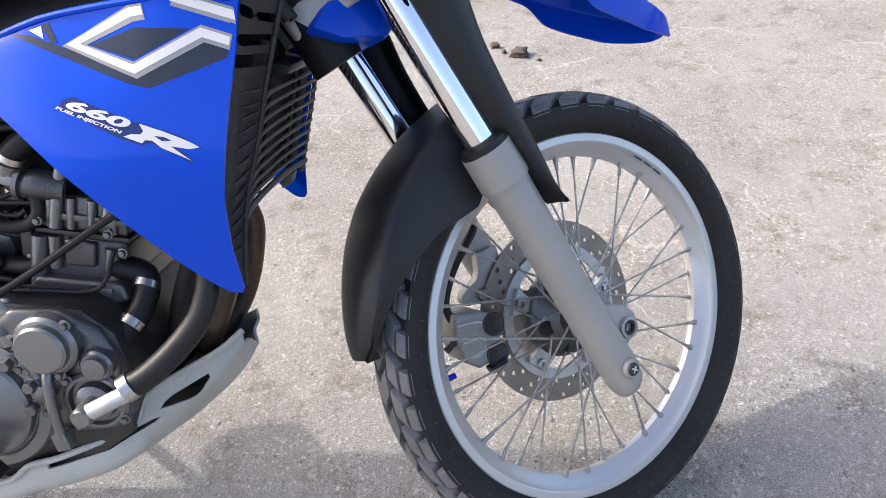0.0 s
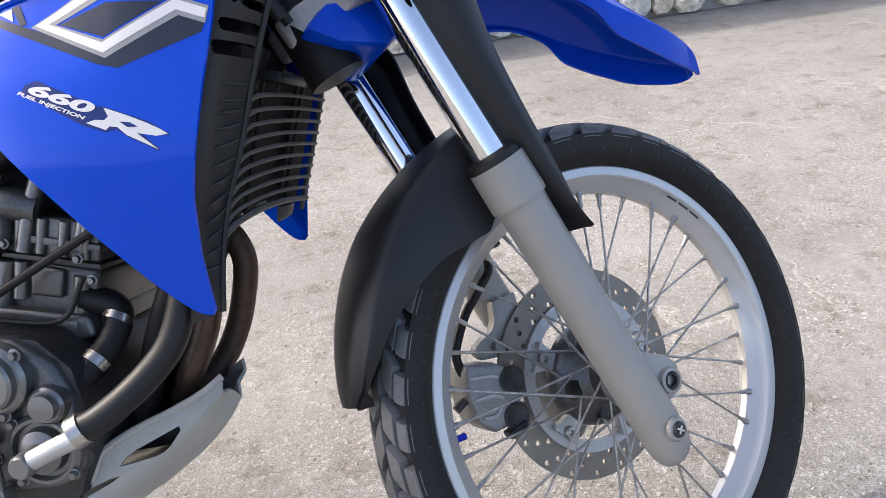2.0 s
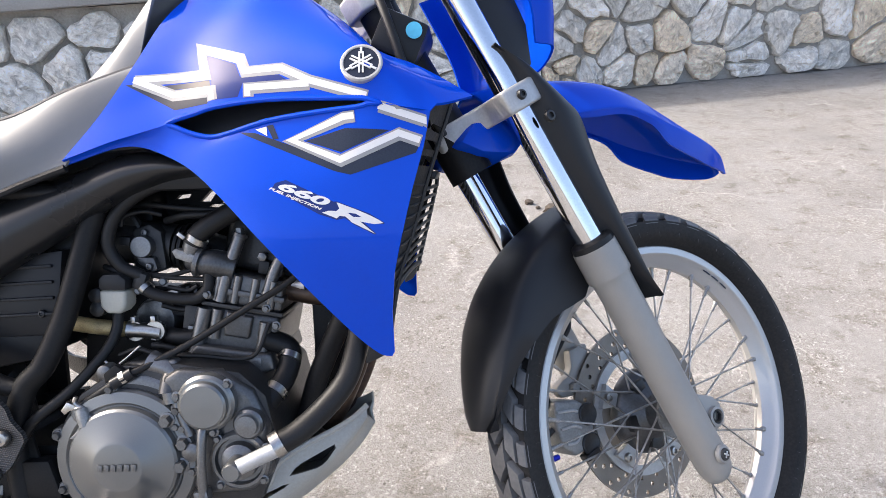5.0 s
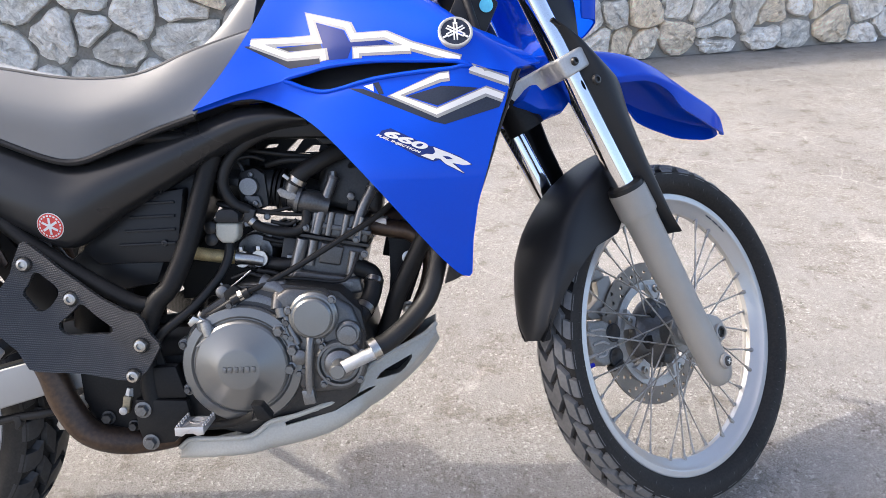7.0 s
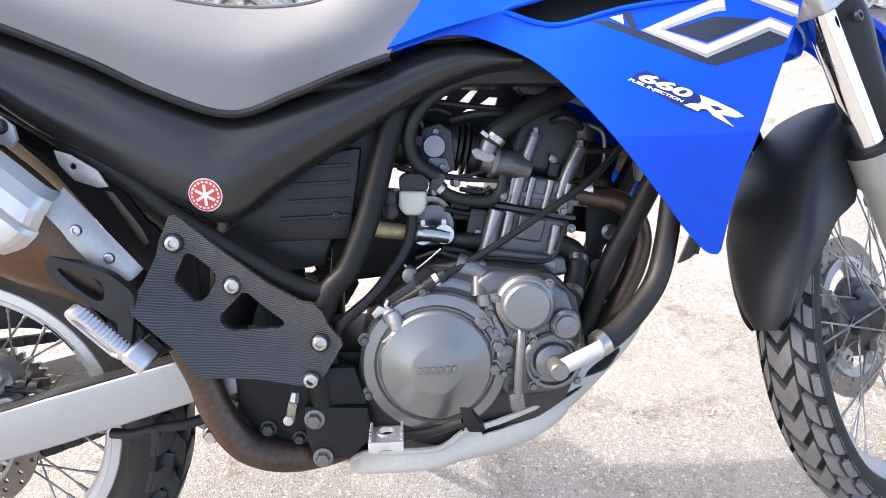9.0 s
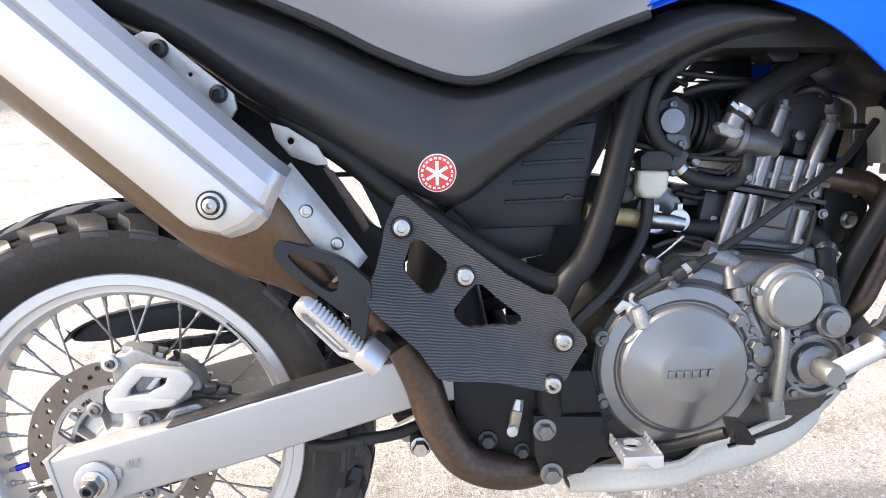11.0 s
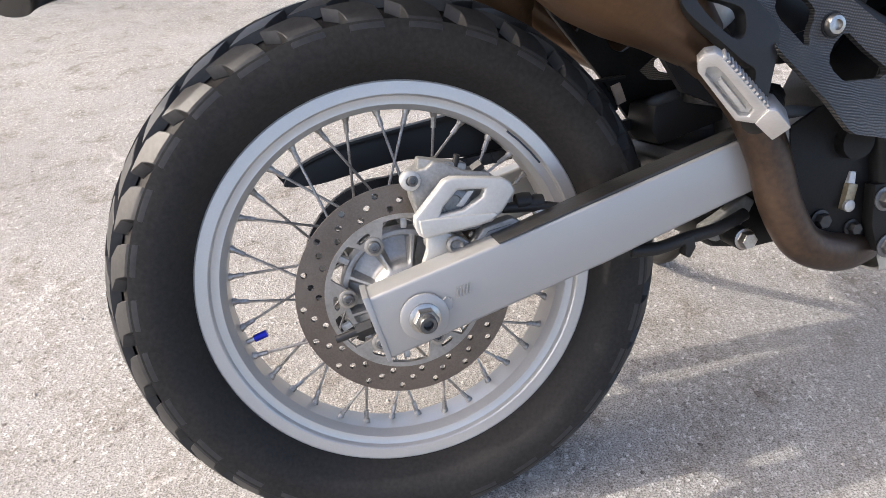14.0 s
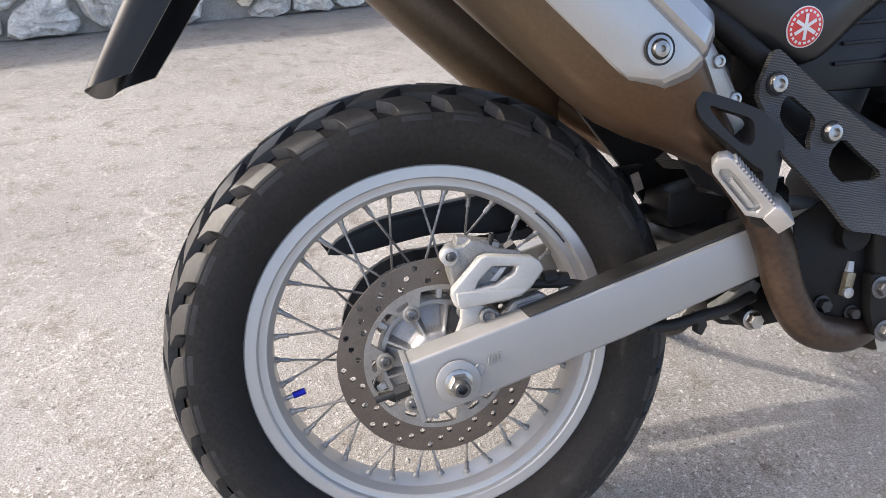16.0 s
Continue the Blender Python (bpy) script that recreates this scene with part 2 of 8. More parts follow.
BLUE = surf("blue_paint", (0.0012, 0.056, 0.50), 0.5, second=(0.0012, 0.050, 0.455), big=3, fine=900, bump=0.0, spec=0.0, coat=0.36, rough_var=0.05)
BLACK_PLASTIC = surf("black_plastic", (0.012, 0.0124, 0.0134), 0.36, second=(0.019, 0.0195, 0.0205), big=8, fine=900, bump=0.10, bump_size=0.0006, spec=0.25)
PANEL_PLASTIC = surf("satin_side_panel", (0.0125, 0.0127, 0.0134), 0.30, second=(0.0175, 0.0177, 0.0184), big=6, fine=900, bump=0.08, bump_size=0.0004, spec=0.42)
FENDER_PLASTIC = surf("charcoal_plastic", (0.010, 0.0104, 0.0118), 0.44, second=(0.0165, 0.017, 0.0185), big=5, fine=1200, bump=0.15, bump_size=0.0005, spec=0.3)
BLACK_PAINT = surf("black_frame_paint", (0.007, 0.007, 0.0076), 0.46, second=(0.015, 0.0145, 0.0138), big=14, fine=300, bump=0.08, spec=0.18)
RUBBER = surf("tyre_rubber", (0.012, 0.0114, 0.0108), 0.66, second=(0.026, 0.024, 0.0222), big=7, fine=220, bump=0.25, bump_size=0.001, spec=0.22)
# dust on the blocks, plus the sky's sheen put into the pale colour
FRONT_TREAD = surf("dusty_sheen_tread_rubber", (0.085, 0.084, 0.083), 0.46, second=(0.130, 0.127, 0.124), big=16, fine=160, bump=0.12, bump_size=0.0006, spec=0.4)
TREAD = surf("tread_rubber", (0.019, 0.0192, 0.0198), 0.48, second=(0.034, 0.034, 0.0342), big=16, fine=160, bump=0.2, bump_size=0.0006, spec=0.28)
# black of the rubber hoses, also the painted shade of some filler sheets
HOSE_AND_SHADE = surf("black_hose_rubber_and_shade", (0.008, 0.008, 0.0085), 0.48, second=(0.016, 0.0155, 0.015), big=20, fine=500, bump=0.15, bump_size=0.0006, spec=0.3)
SEAT = surf("grey_seat_vinyl", (0.172, 0.175, 0.178), 0.46, second=(0.148, 0.150, 0.152), big=9, fine=1100, bump=0.25, bump_size=0.0005, spec=0.35)
SEAT_TOP = surf("dark_seat_vinyl", (0.055, 0.055, 0.056), 0.55, second=(0.040, 0.040, 0.040), big=9, fine=1100, bump=0.3, bump_size=0.0006)
ALU = surf("brushed_aluminium", (0.60, 0.60, 0.60), 0.42, metal=0.85, second=(0.52, 0.51, 0.50), big=10, fine=260, bump=0.1, bump_size=0.0005, stretch=(1, 1, 6))
RIM_ALU = surf("anodised_rim", (0.50, 0.497, 0.488), 0.34, metal=0.50, second=(0.46, 0.456, 0.445), big=5, fine=500, bump=0.03, rough_var=0.05)
SILVER = surf("silver_paint", (0.315, 0.315, 0.313), 0.38, metal=0.45, second=(0.295, 0.293, 0.288), big=7, fine=1500, bump=0.04)
SHIELD = surf("satin_muffler_shield", (0.46, 0.46, 0.45), 0.36, metal=0.8, second=(0.40, 0.395, 0.385), big=5, fine=900, bump=0.06)
FORK_GREY = surf("grey_fork_paint", (0.30, 0.288, 0.262), 0.42, metal=0.15, second=(0.26, 0.247, 0.225), big=12, fine=700, bump=0.05)
BELLY_GREY = surf("pale_grey_plastic", (0.400, 0.395, 0.355), 0.50, second=(0.330, 0.320, 0.285), big=9, fine=300, bump=0.12, bump_size=0.0008)
CHROME = surf("hard_chrome", (0.80, 0.80, 0.81), 0.07, metal=1.0, second=(0.72, 0.72, 0.72), big=6, fine=400, bump=0.0, rough_var=0.03)
STEEL = surf("bright_steel", (0.50, 0.49, 0.47), 0.30, metal=1.0, second=(0.36, 0.34, 0.31), big=40, fine=400, bump=0.05)
DISC = surf("worn_brake_disc", (0.165, 0.138, 0.117), 0.42, metal=0.72, second=(0.115, 0.094, 0.078), big=25, fine=500, bump=0.1, bump_size=0.0004)
DISC_PALE = surf("pale_brake_disc", (0.225, 0.198, 0.168), 0.42, metal=0.6, second=(0.165, 0.142, 0.118), big=25, fine=500, bump=0.1, bump_size=0.0004)
BRACKET_DULL = surf("dull_carrier_alloy", (0.30, 0.288, 0.268), 0.48, metal=0.5, second=(0.22, 0.208, 0.188), big=30, fine=300, bump=0.2)
WORN_TAG = surf("faded_tag", (0.24, 0.20, 0.165), 0.6, second=(0.15, 0.12, 0.10), big=60, fine=600, bump=0.1)
ENGINE = surf("grey_engine_paint", (0.200, 0.203, 0.206), 0.34, metal=0.75, second=(0.130, 0.130, 0.128), big=14, fine=350, bump=0.18, bump_size=0.0008)
ENGINE_DARK = surf("dark_engine_casting", (0.017, 0.0173, 0.018), 0.40, metal=0.3, second=(0.036, 0.035, 0.034), big=12, fine=260, bump=0.3, bump_size=0.001)
HUB = surf("cast_hub_alloy", (0.48, 0.48, 0.47), 0.45, metal=0.5, second=(0.38, 0.375, 0.36), big=30, fine=300, bump=0.15)
# darker copy of the engine grey, with shade put into its colour
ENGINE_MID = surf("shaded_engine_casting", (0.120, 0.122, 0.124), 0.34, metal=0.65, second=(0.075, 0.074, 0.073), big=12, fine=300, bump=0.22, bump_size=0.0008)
COVER = surf("satin_cover_paint", (0.200, 0.203, 0.200), 0.33, metal=0.7, second=(0.165, 0.167, 0.163), big=7, fine=900, bump=0.05, bump_size=0.0004)
CAST = surf("dull_cast_alloy", (0.29, 0.29, 0.28), 0.5, metal=0.5, second=(0.18, 0.177, 0.168), big=26, fine=300, bump=0.25)
HUB_GREY = surf("grey_hub_casting", (0.30, 0.30, 0.295), 0.40, metal=0.55, second=(0.22, 0.218, 0.212), big=24, fine=300, bump=0.12)
SPOKE = surf("dull_spoke_steel", (0.44, 0.425, 0.40), 0.38, metal=0.7, second=(0.20, 0.188, 0.172), big=60, fine=400, bump=0.05)
RUST = surf("heat_browned_steel", (0.125, 0.068, 0.045), 0.55, metal=0.45, second=(0.060, 0.040, 0.032), big=9, fine=120, bump=0.3, bump_size=0.001)
PIPE = surf("sooty_exhaust_pipe", (0.088, 0.057, 0.039), 0.38, metal=0.65, second=(0.040, 0.030, 0.025), big=7, fine=150, bump=0.15, bump_size=0.0008)
CONE = surf("dull_collector_steel", (0.40, 0.385, 0.36), 0.44, metal=0.6, second=(0.33, 0.31, 0.285), big=9, fine=250, bump=0.08)
BROWN_CAN = heat_browned("browned_muffler_steel", (-0.105, -0.165, 0.945), (0.726, 0.0, -0.688), (0.15, 0.56))
BRACKET = surf("bare_bracket", (0.43, 0.427, 0.41), 0.42, metal=0.35, second=(0.375, 0.37, 0.352), big=20, fine=300, bump=0.1)
CARBON = carbon_weave("carbon_weave")
DUSTY = surf("dusty_grille_plastic", (0.060, 0.056, 0.051), 0.6, second=(0.095, 0.087, 0.078), big=30, fine=400, bump=0.3)
FLAP_RUBBER = surf("crinkled_flap_rubber", (0.018, 0.018, 0.0182), 0.50, second=(0.034, 0.0335, 0.033), big=22, fine=300, bump=0.35, bump_size=0.0016, spec=0.35)
GRILLE = surf("radiator_core", (0.009, 0.0086, 0.0082), 0.7, second=(0.026, 0.022, 0.018), big=30, fine=400, bump=0.4, spec=0.2)
WHITE = surf("white_decal", (0.64, 0.64, 0.635), 0.4, second=(0.58, 0.58, 0.575), big=8, fine=600, bump=0.0, spec=0.0, coat=0.4)
GREY_DECAL = surf("grey_decal", (0.26, 0.265, 0.27), 0.3, second=(0.225, 0.23, 0.235), big=8, fine=600, bump=0.0, spec=0.0, coat=0.6)
DARK_DECAL = surf("dark_decal", (0.016, 0.020, 0.032), 0.28, second=(0.024, 0.030, 0.048), big=8, fine=600, bump=0.0, spec=0.0, coat=0.5)
NAVY_DECAL = surf("navy_decal", (0.010, 0.022, 0.12), 0.28, second=(0.012, 0.026, 0.14), big=8, fine=600, bump=0.0, spec=0.0, coat=0.5)
RED = surf("red_sticker", (0.56, 0.035, 0.030), 0.35, second=(0.50, 0.030, 0.028), big=8, fine=600, bump=0.0, coat=0.4)
BRASS = surf("braided_gold_hose", (0.42, 0.33, 0.16), 0.5, metal=0.4, second=(0.20, 0.155, 0.080), big=60, fine=700, bump=0.5, bump_size=0.0008)
TRANSLUCENT = surf("cloudy_reservoir_plastic", (0.40, 0.39, 0.33), 0.45, second=(0.34, 0.33, 0.28), big=20, fine=300, bump=0.05)
BRASS_ALLOY = surf("dull_gold_alloy", (0.34, 0.29, 0.20), 0.42, metal=0.5, second=(0.22, 0.18, 0.12), big=40, fine=300, bump=0.1)
BLUE_CAP = surf("blue_anodised_cap", (0.010, 0.020, 0.40), 0.3, metal=0.6, bump=0.0)
CYAN = surf("cyan_sticker", (0.10, 0.55, 0.75), 0.4, bump=0.0)
GROUND = concrete_ground("worn_concrete")
STONE = stone_mat("split_stone")
MORTAR = surf("grey_mortar", (0.42, 0.40, 0.36), 0.95, second=(0.27, 0.255, 0.228), big=8, fine=60, bump=0.8, bump_size=0.01)
MORTAR_PALE = surf("smooth_concrete", (0.36, 0.355, 0.34), 0.85, second=(0.26, 0.255, 0.24), big=5, fine=120, bump=0.4, bump_size=0.003)
DIRT = surf("dry_dirt_clod", (0.085, 0.070, 0.055), 0.95, second=(0.05, 0.04, 0.032), big=30, fine=120, bump=0.9, bump_size=0.006)


# ---- mesh tools ----
def link(name, bm, material, parent=None, label="", smooth=40.0, m=None):
    bmesh.ops.recalc_face_normals(bm, faces=bm.faces)
    me = bpy.data.meshes.new(name)
    bm.to_mesh(me)
    bm.free()
    me.materials.append(material)
    if smooth:
        me.shade_smooth()
        me.set_sharp_from_angle(angle=radians(smooth))
    ob = new(name, me)
    if parent is not None:
        ob.parent = parent
    if m is not None:
        ob.matrix_basis = m
    if label:
        ob["label"] = label
    return ob


def part(name, bm, material, parent, label="", smooth=40.0, m=None):
    return link(name, bm, material, parent, label, smooth, m)


def again(name, ob, parent, m):
    """Another object on the same mesh."""
    o = new(name, ob.data)
    o.parent = parent
    o.matrix_basis = m
    if ob.get("label"):
        o["label"] = ob["label"]
    return o


def curve(pts, n=6, closed=False):
    """Points along a smooth line through pts."""
    p = [np.array(q, float) for q in pts]
    k = len(p)
    if k < 3 and not closed:
        return [p[0] + (p[1] - p[0]) * i / n for i in range(n + 1)]
    out = []
    for i in range(k if closed else k - 1):
        a = p[(i - 1) % k] if closed or i > 0 else 2 * p[0] - p[1]
        b, c = p[i], p[(i + 1) % k]
        d = p[(i + 2) % k] if closed or i + 2 < k else 2 * p[-1] - p[-2]
        for j in range(n):
            s = j / n
            out.append(0.5 * (2 * b + (c - a) * s + (2 * a - 5 * b + 4 * c - d) * s * s + (3 * b - a - 3 * c + d) * s ** 3))
    if not closed:
        out.append(p[-1])
    return out


def loft(bm, rings, caps=True, loop=False):
    rows = [[bm.verts.new(tuple(q)) for q in r] for r in rings]
    n = len(rows[0])
    for a, b in zip(rows, rows[1:] + rows[:1] if loop else rows[1:]):
        for i in range(n):
            bm.faces.new((a[i], a[(i + 1) % n], b[(i + 1) % n], b[i]))
    if caps and not loop:
        bm.faces.new(rows[0][::-1])
        bm.faces.new(rows[-1])
    return bm


def tube(pts, r, seg=12, n=6, bm=None, straight=False, caps=True, flat=1.0):
    """A round bar or hose along a smooth line; r may vary along it. flat: squashes it sideways."""
    bm = bm or bmesh.new()
    line = [np.array(q, float) for q in pts] if straight else curve(pts, n)
    k = len(line)
    radii = [r] * k if isinstance(r, (int, float)) else list(np.interp(np.linspace(0, 1, k), np.linspace(0, 1, len(r)), r))
    rings, side = [], None
    for i in range(k):
        d = line[min(i + 1, k - 1)] - line[max(i - 1, 0)]
        d = Vector(d.tolist()).normalized()
        if side is None:
            side = d.orthogonal().normalized()
        side = (side - d * side.dot(d)).normalized()
        up = d.cross(side)
        rings.append([Vector(line[i].tolist()) + (side * math.cos(a) * flat + up * math.sin(a)) * float(radii[i]) for a in (2 * math.pi * j / seg for j in range(seg))])
    return loft(bm, rings, caps)


def lathe(prof, n=48, c=(0, 0, 0), bm=None, closed=False, turn=0.0, part_of=1.0):
    """Turns a profile of (radius, y) round the y axis through c."""
    bm = bm or bmesh.new()
    rings = []
    for r, y in prof:
        rings.append([(c[0] + r * math.cos(a + turn), c[1] + y, c[2] + r * math.sin(a + turn)) for a in (2 * math.pi * j / n for j in range(n))])
    return loft(bm, rings, caps=not closed, loop=closed)


def bevelled(bm, width, segments=2, angle=35.0):
    if width:
        edges = [e for e in bm.edges if len(e.link_faces) == 2 and e.calc_face_angle(0) > radians(angle)]
        bmesh.ops.bevel(bm, geom=edges, offset=width, segments=segments, profile=0.6, affect="EDGES", clamp_overlap=True)
    return bm


def prism(poly, y0, y1, bevel=0.003, holes=(), smooth=0, bm=None, segments=2):
    """A plate: an outline in x and z, with holes, from y0 to y1."""
    own = bmesh.new()
    for loop_pts in (poly, *holes):
        pts = curve(loop_pts, smooth, closed=True) if smooth else loop_pts
        vs = [own.verts.new((q[0], y0, q[1])) for q in pts]
        for a, b in zip(vs, vs[1:] + vs[:1]):
            own.edges.new((a, b))
    bmesh.ops.triangle_fill(own, use_beauty=True, edges=own.edges[:])
    if not own.faces:
        return bm or own
    got = bmesh.ops.extrude_face_region(own, geom=own.faces[:])
    for v in got["geom"]:
        if isinstance(v, bmesh.types.BMVert):
            v.co.y = y1
    bmesh.ops.recalc_face_normals(own, faces=own.faces)
    bevelled(own, bevel, segments)
    return merge(bm, own)


def merge(bm, other):
    if bm is None:
        return other
    me = bpy.data.meshes.new("tmp")
    other.to_mesh(me)
    bm.from_mesh(me)
    bpy.data.meshes.remove(me)
    other.free()
    return bm


def block(c, size, rot=(0, 0, 0), bevel=0.002, bm=None, taper=1.0):
    own = bmesh.new()
    bmesh.ops.create_cube(own, size=1.0)
    for v in own.verts:
        if v.co.z > 0:
            v.co.x *= taper
            v.co.y *= taper
    bmesh.ops.transform(own, matrix=Matrix.Diagonal((*size, 1)), verts=own.verts)
    bevelled(own, bevel)
    bmesh.ops.transform(own, matrix=pose(*c, *rot), verts=own.verts)
    return merge(bm, own)


def patch(rows, nu=6, nv=6, thick=0.003, bm=None):
    """A curved panel through a grid of points (rows of equal length), with a thickness."""
    fine_rows = [curve(r, nu) for r in rows]
    grid = list(zip(*[curve([r[i] for r in fine_rows], nv) for i in range(len(fine_rows[0]))]))
    own = bmesh.new()
    vs = [[own.verts.new(tuple(q)) for q in row] for row in grid]
    for a, b in zip(vs, vs[1:]):
        for i in range(len(a) - 1):
            own.faces.new((a[i], a[i + 1], b[i + 1], b[i]))
    bmesh.ops.remove_doubles(own, verts=own.verts, dist=1e-5)
    if thick:
        bmesh.ops.recalc_face_normals(own, faces=own.faces)
        bmesh.ops.solidify(own, geom=own.faces[:], thickness=thick)
    return merge(bm, own)


def shell(rows, back):
    """A panel through a fine grid of points, with a back face set off by the vector back."""
    bm = bmesh.new()
    front = [[bm.verts.new(tuple(q)) for q in r] for r in rows]
    rear = [[bm.verts.new((q[0] + back[0], q[1] + back[1], q[2] + back[2])) for q in r] for r in rows]
    for g in (front, rear):
        for a, b in zip(g, g[1:]):
            for i in range(len(a) - 1):
                bm.faces.new((a[i], a[i + 1], b[i + 1], b[i]))
    rim = [(0, i) for i in range(len(rows[0]))] + [(k, len(rows[0]) - 1) for k in range(1, len(rows))] + [(len(rows) - 1, i) for i in range(len(rows[0]) - 2, -1, -1)] + [(k, 0) for k in range(len(rows) - 2, 0, -1)]
    for (a, i), (b, j) in zip(rim, rim[1:] + rim[:1]):
        bm.faces.new((front[a][i], front[b][j], rear[b][j], rear[a][i]))
    return bm


def mesh_grid(rows, nu, nv):
    """A finer grid of points through a coarse one."""
    fine_rows = [curve(r, nu) for r in rows]
    return [list(c) for c in zip(*[curve([r[i] for r in fine_rows], nv) for i in range(len(fine_rows[0]))])]


def circle(c, r, n=24):
    return [(c[0] + r * math.cos(2 * math.pi * i / n), c[1] + r * math.sin(2 * math.pi * i / n)) for i in range(n)]


def hex_bolt(r=0.007, h=0.006, washer=0.0):
    """A bolt head on the plane y = 0 that faces -y, with a washer and a recessed socket."""
    bm = bmesh.new()
    if washer:
        lathe([(washer, 0.0), (washer, -0.0015), (r * 0.9, -0.0022)], 20, bm=bm)
    lathe([(r, 0.0), (r, -h * 0.8), (r * 0.86, -h)], 6, bm=bm)
    return bm


def cap_bolt(r=0.007, h=0.006):
    bm = bmesh.new()
    lathe([(r * 1.15, 0.0), (r * 1.15, -h * 0.35), (r * 0.95, -h * 0.9), (r * 0.55, -h), (r * 0.50, -h * 0.45)], 18, bm=bm)
    return bm


# ---- ground and wall ----
def build_ground():
    bm = bmesh.new()
    bmesh.ops.create_grid(bm, x_segments=40, y_segments=40, size=60.0)
    for v in bm.verts:
        if max(abs(v.co.x), abs(v.co.y)) > 59:
            v.co.x *= 30
            v.co.y *= 30
    tagged(link("ground", bm, GROUND, smooth=0), "pale worn concrete yard with exposed aggregate and stains", "ground", kind="structure")


build_ground()

# ---- motorcycle ----
LEAN_DEG = 18.0
BIKE = pose(0, -0.10, 0, -LEAN_DEG)
motorcycle = new("motorcycle")
motorcycle.matrix_basis = BIKE
tagged(motorcycle, "blue and black trail motorcycle leaning on its stand on concrete", "motorcycle")

# steered front end: wheel plane, axle centre
FRONT = BIKE.inverted() @ Matrix(((0.8089, -0.5192, -0.2759, 1.511), (0.5880, 0.7143, 0.3795, 0.125), (0.0, -0.4692, 0.8831, 0.332), (0, 0, 0, 1)))
REAR = pose(-0.005, 0.012, 0.321)
MID = 0.012


def wheel(name, m, tyre_r, rim_r, half, rim_half, blocks, seed, spoke_hub, hub_half, label, hub_mat, groove, tread_mat, tread_rows, grooved=True):
    """A spoked wheel: hub, rim, tyre with tread blocks, and 36 laced spokes with nipples."""
    rnd = random.Random(seed)
    hub = bmesh.new()
    h = hub_half
    lathe([(0.012, -h - 0.012), (0.024, -h - 0.010), (0.028, -h + 0.002), (spoke_hub + 0.006, -h + 0.004), (spoke_hub + 0.006, -h + 0.010), (0.030, -h + 0.016),
           (0.026, 0.0), (0.030, h - 0.016), (spoke_hub + 0.006, h - 0.010), (spoke_hub + 0.006, h - 0.004), (0.028, h), (0.024, h + 0.010), (0.012, h + 0.012)], 40, bm=hub)
    whl = part(name, hub, hub_mat, motorcycle, m=m)
    w = rim_half
    outer = [(rim_r, w), (rim_r - 0.002, w + 0.0015), (rim_r - 0.015, w + 0.0015), (rim_r - 0.0165, w), (rim_r - 0.0175, w - 0.006), (rim_r - 0.0225, w - 0.0075), (rim_r - 0.0265, w - 0.0075),
             (rim_r - 0.0285, w - 0.010), (rim_r - 0.033, w * 0.5), (rim_r - 0.034, w * 0.2)]
    if not grooved:
        outer = [(rim_r, w), (rim_r - 0.002, w + 0.0015), (rim_r - 0.0125, w + 0.0015), (rim_r - 0.0145, w), (rim_r - 0.0175, w - 0.005), (rim_r - 0.023, w * 0.62), (rim_r - 0.030, w * 0.36), (rim_r - 0.034, w * 0.2)]
    prof = [(rim_r + 0.001, -w + 0.004), (rim_r - 0.012, -w + 0.006), (rim_r - 0.018, 0.0), (rim_r - 0.012, w - 0.006), (rim_r + 0.001, w - 0.004)]
    prof = prof + outer + [(a, -b) for a, b in reversed(outer)]
    part("rim", lathe(prof, 128, closed=True), RIM_ALU, whl, "silver anodised rim", smooth=22)
    # tyre carcass, crown radius falls off to the shoulder
    edge = lambda s: min(1.0, max(0.0, (abs(s) - 0.935) / 0.065))
    crown = lambda s: tyre_r - groove * (1 - edge(s) ** 1.5) - (tyre_r - rim_r) * 0.36 * abs(s) ** 2.4
    side = []
    for i in range(-18, 19):
        s = i / 18
        side.append((crown(s), s * half * 0.97))
    tp = [(rim_r - 0.004, -w + 0.003), (rim_r + 0.006, -w - 0.006), (rim_r + 0.2 * (tyre_r - rim_r), -half * 0.93), (rim_r + 0.42 * (tyre_r - rim_r), -half * 1.0)]
    tp = tp + side + [(a, -b) for a, b in reversed(tp)]
    part("tyre", lathe(tp, 128, closed=True), RUBBER, whl, "black dual-purpose tyre with dusty sidewall", smooth=50)
    # tread blocks: chevron rows, each block cut off from its neighbours by deep grooves
    tb = bmesh.new()
    top = lambda s: tyre_r - (tyre_r - rim_r) * 0.36 * abs(s) ** 2.4
    step = 2 * math.pi / blocks

    def lug(line, width):
        """A block that follows a line (u, q) across the tyre, its top on the round of the crown."""
        jit = rnd.uniform(-0.0004, 0.0004)
        grid = []
        for u, q in line:
            end = max(0.0, (abs(q) - 0.80) / 0.20)
            row = []
            for w, sink in ((-0.02, 0.013), (0.0, 0.0007), (0.02, 0.0), (0.35, -0.0001), (0.65, -0.0001), (0.98, 0.0), (1.0, 0.0007), (1.02, 0.013)):
                th = (u + (w - 0.5) * width) * step
                rr = top(q) + jit * (1 - end) - sink - 0.0050 * max(0.0, (abs(q) - 0.965) / 0.035)
                row.append(tb.verts.new((rr * math.cos(th), q * half * 0.985, rr * math.sin(th))))
            grid.append(row)
        for r0, r1 in zip(grid, grid[1:]):
            for i in range(7):
                tb.faces.new((r0[i], r0[i + 1], r1[i + 1], r1[i]))
        for r in (grid[0], grid[-1]):
            low_v = [tb.verts.new((v.co.x * 0.965, v.co.y * (1.0 if r is grid[0] else 0.99), v.co.z * 0.965)) for v in r]
            for i in range(7):
                tb.faces.new((r[i], r[i + 1], low_v[i + 1], low_v[i]))

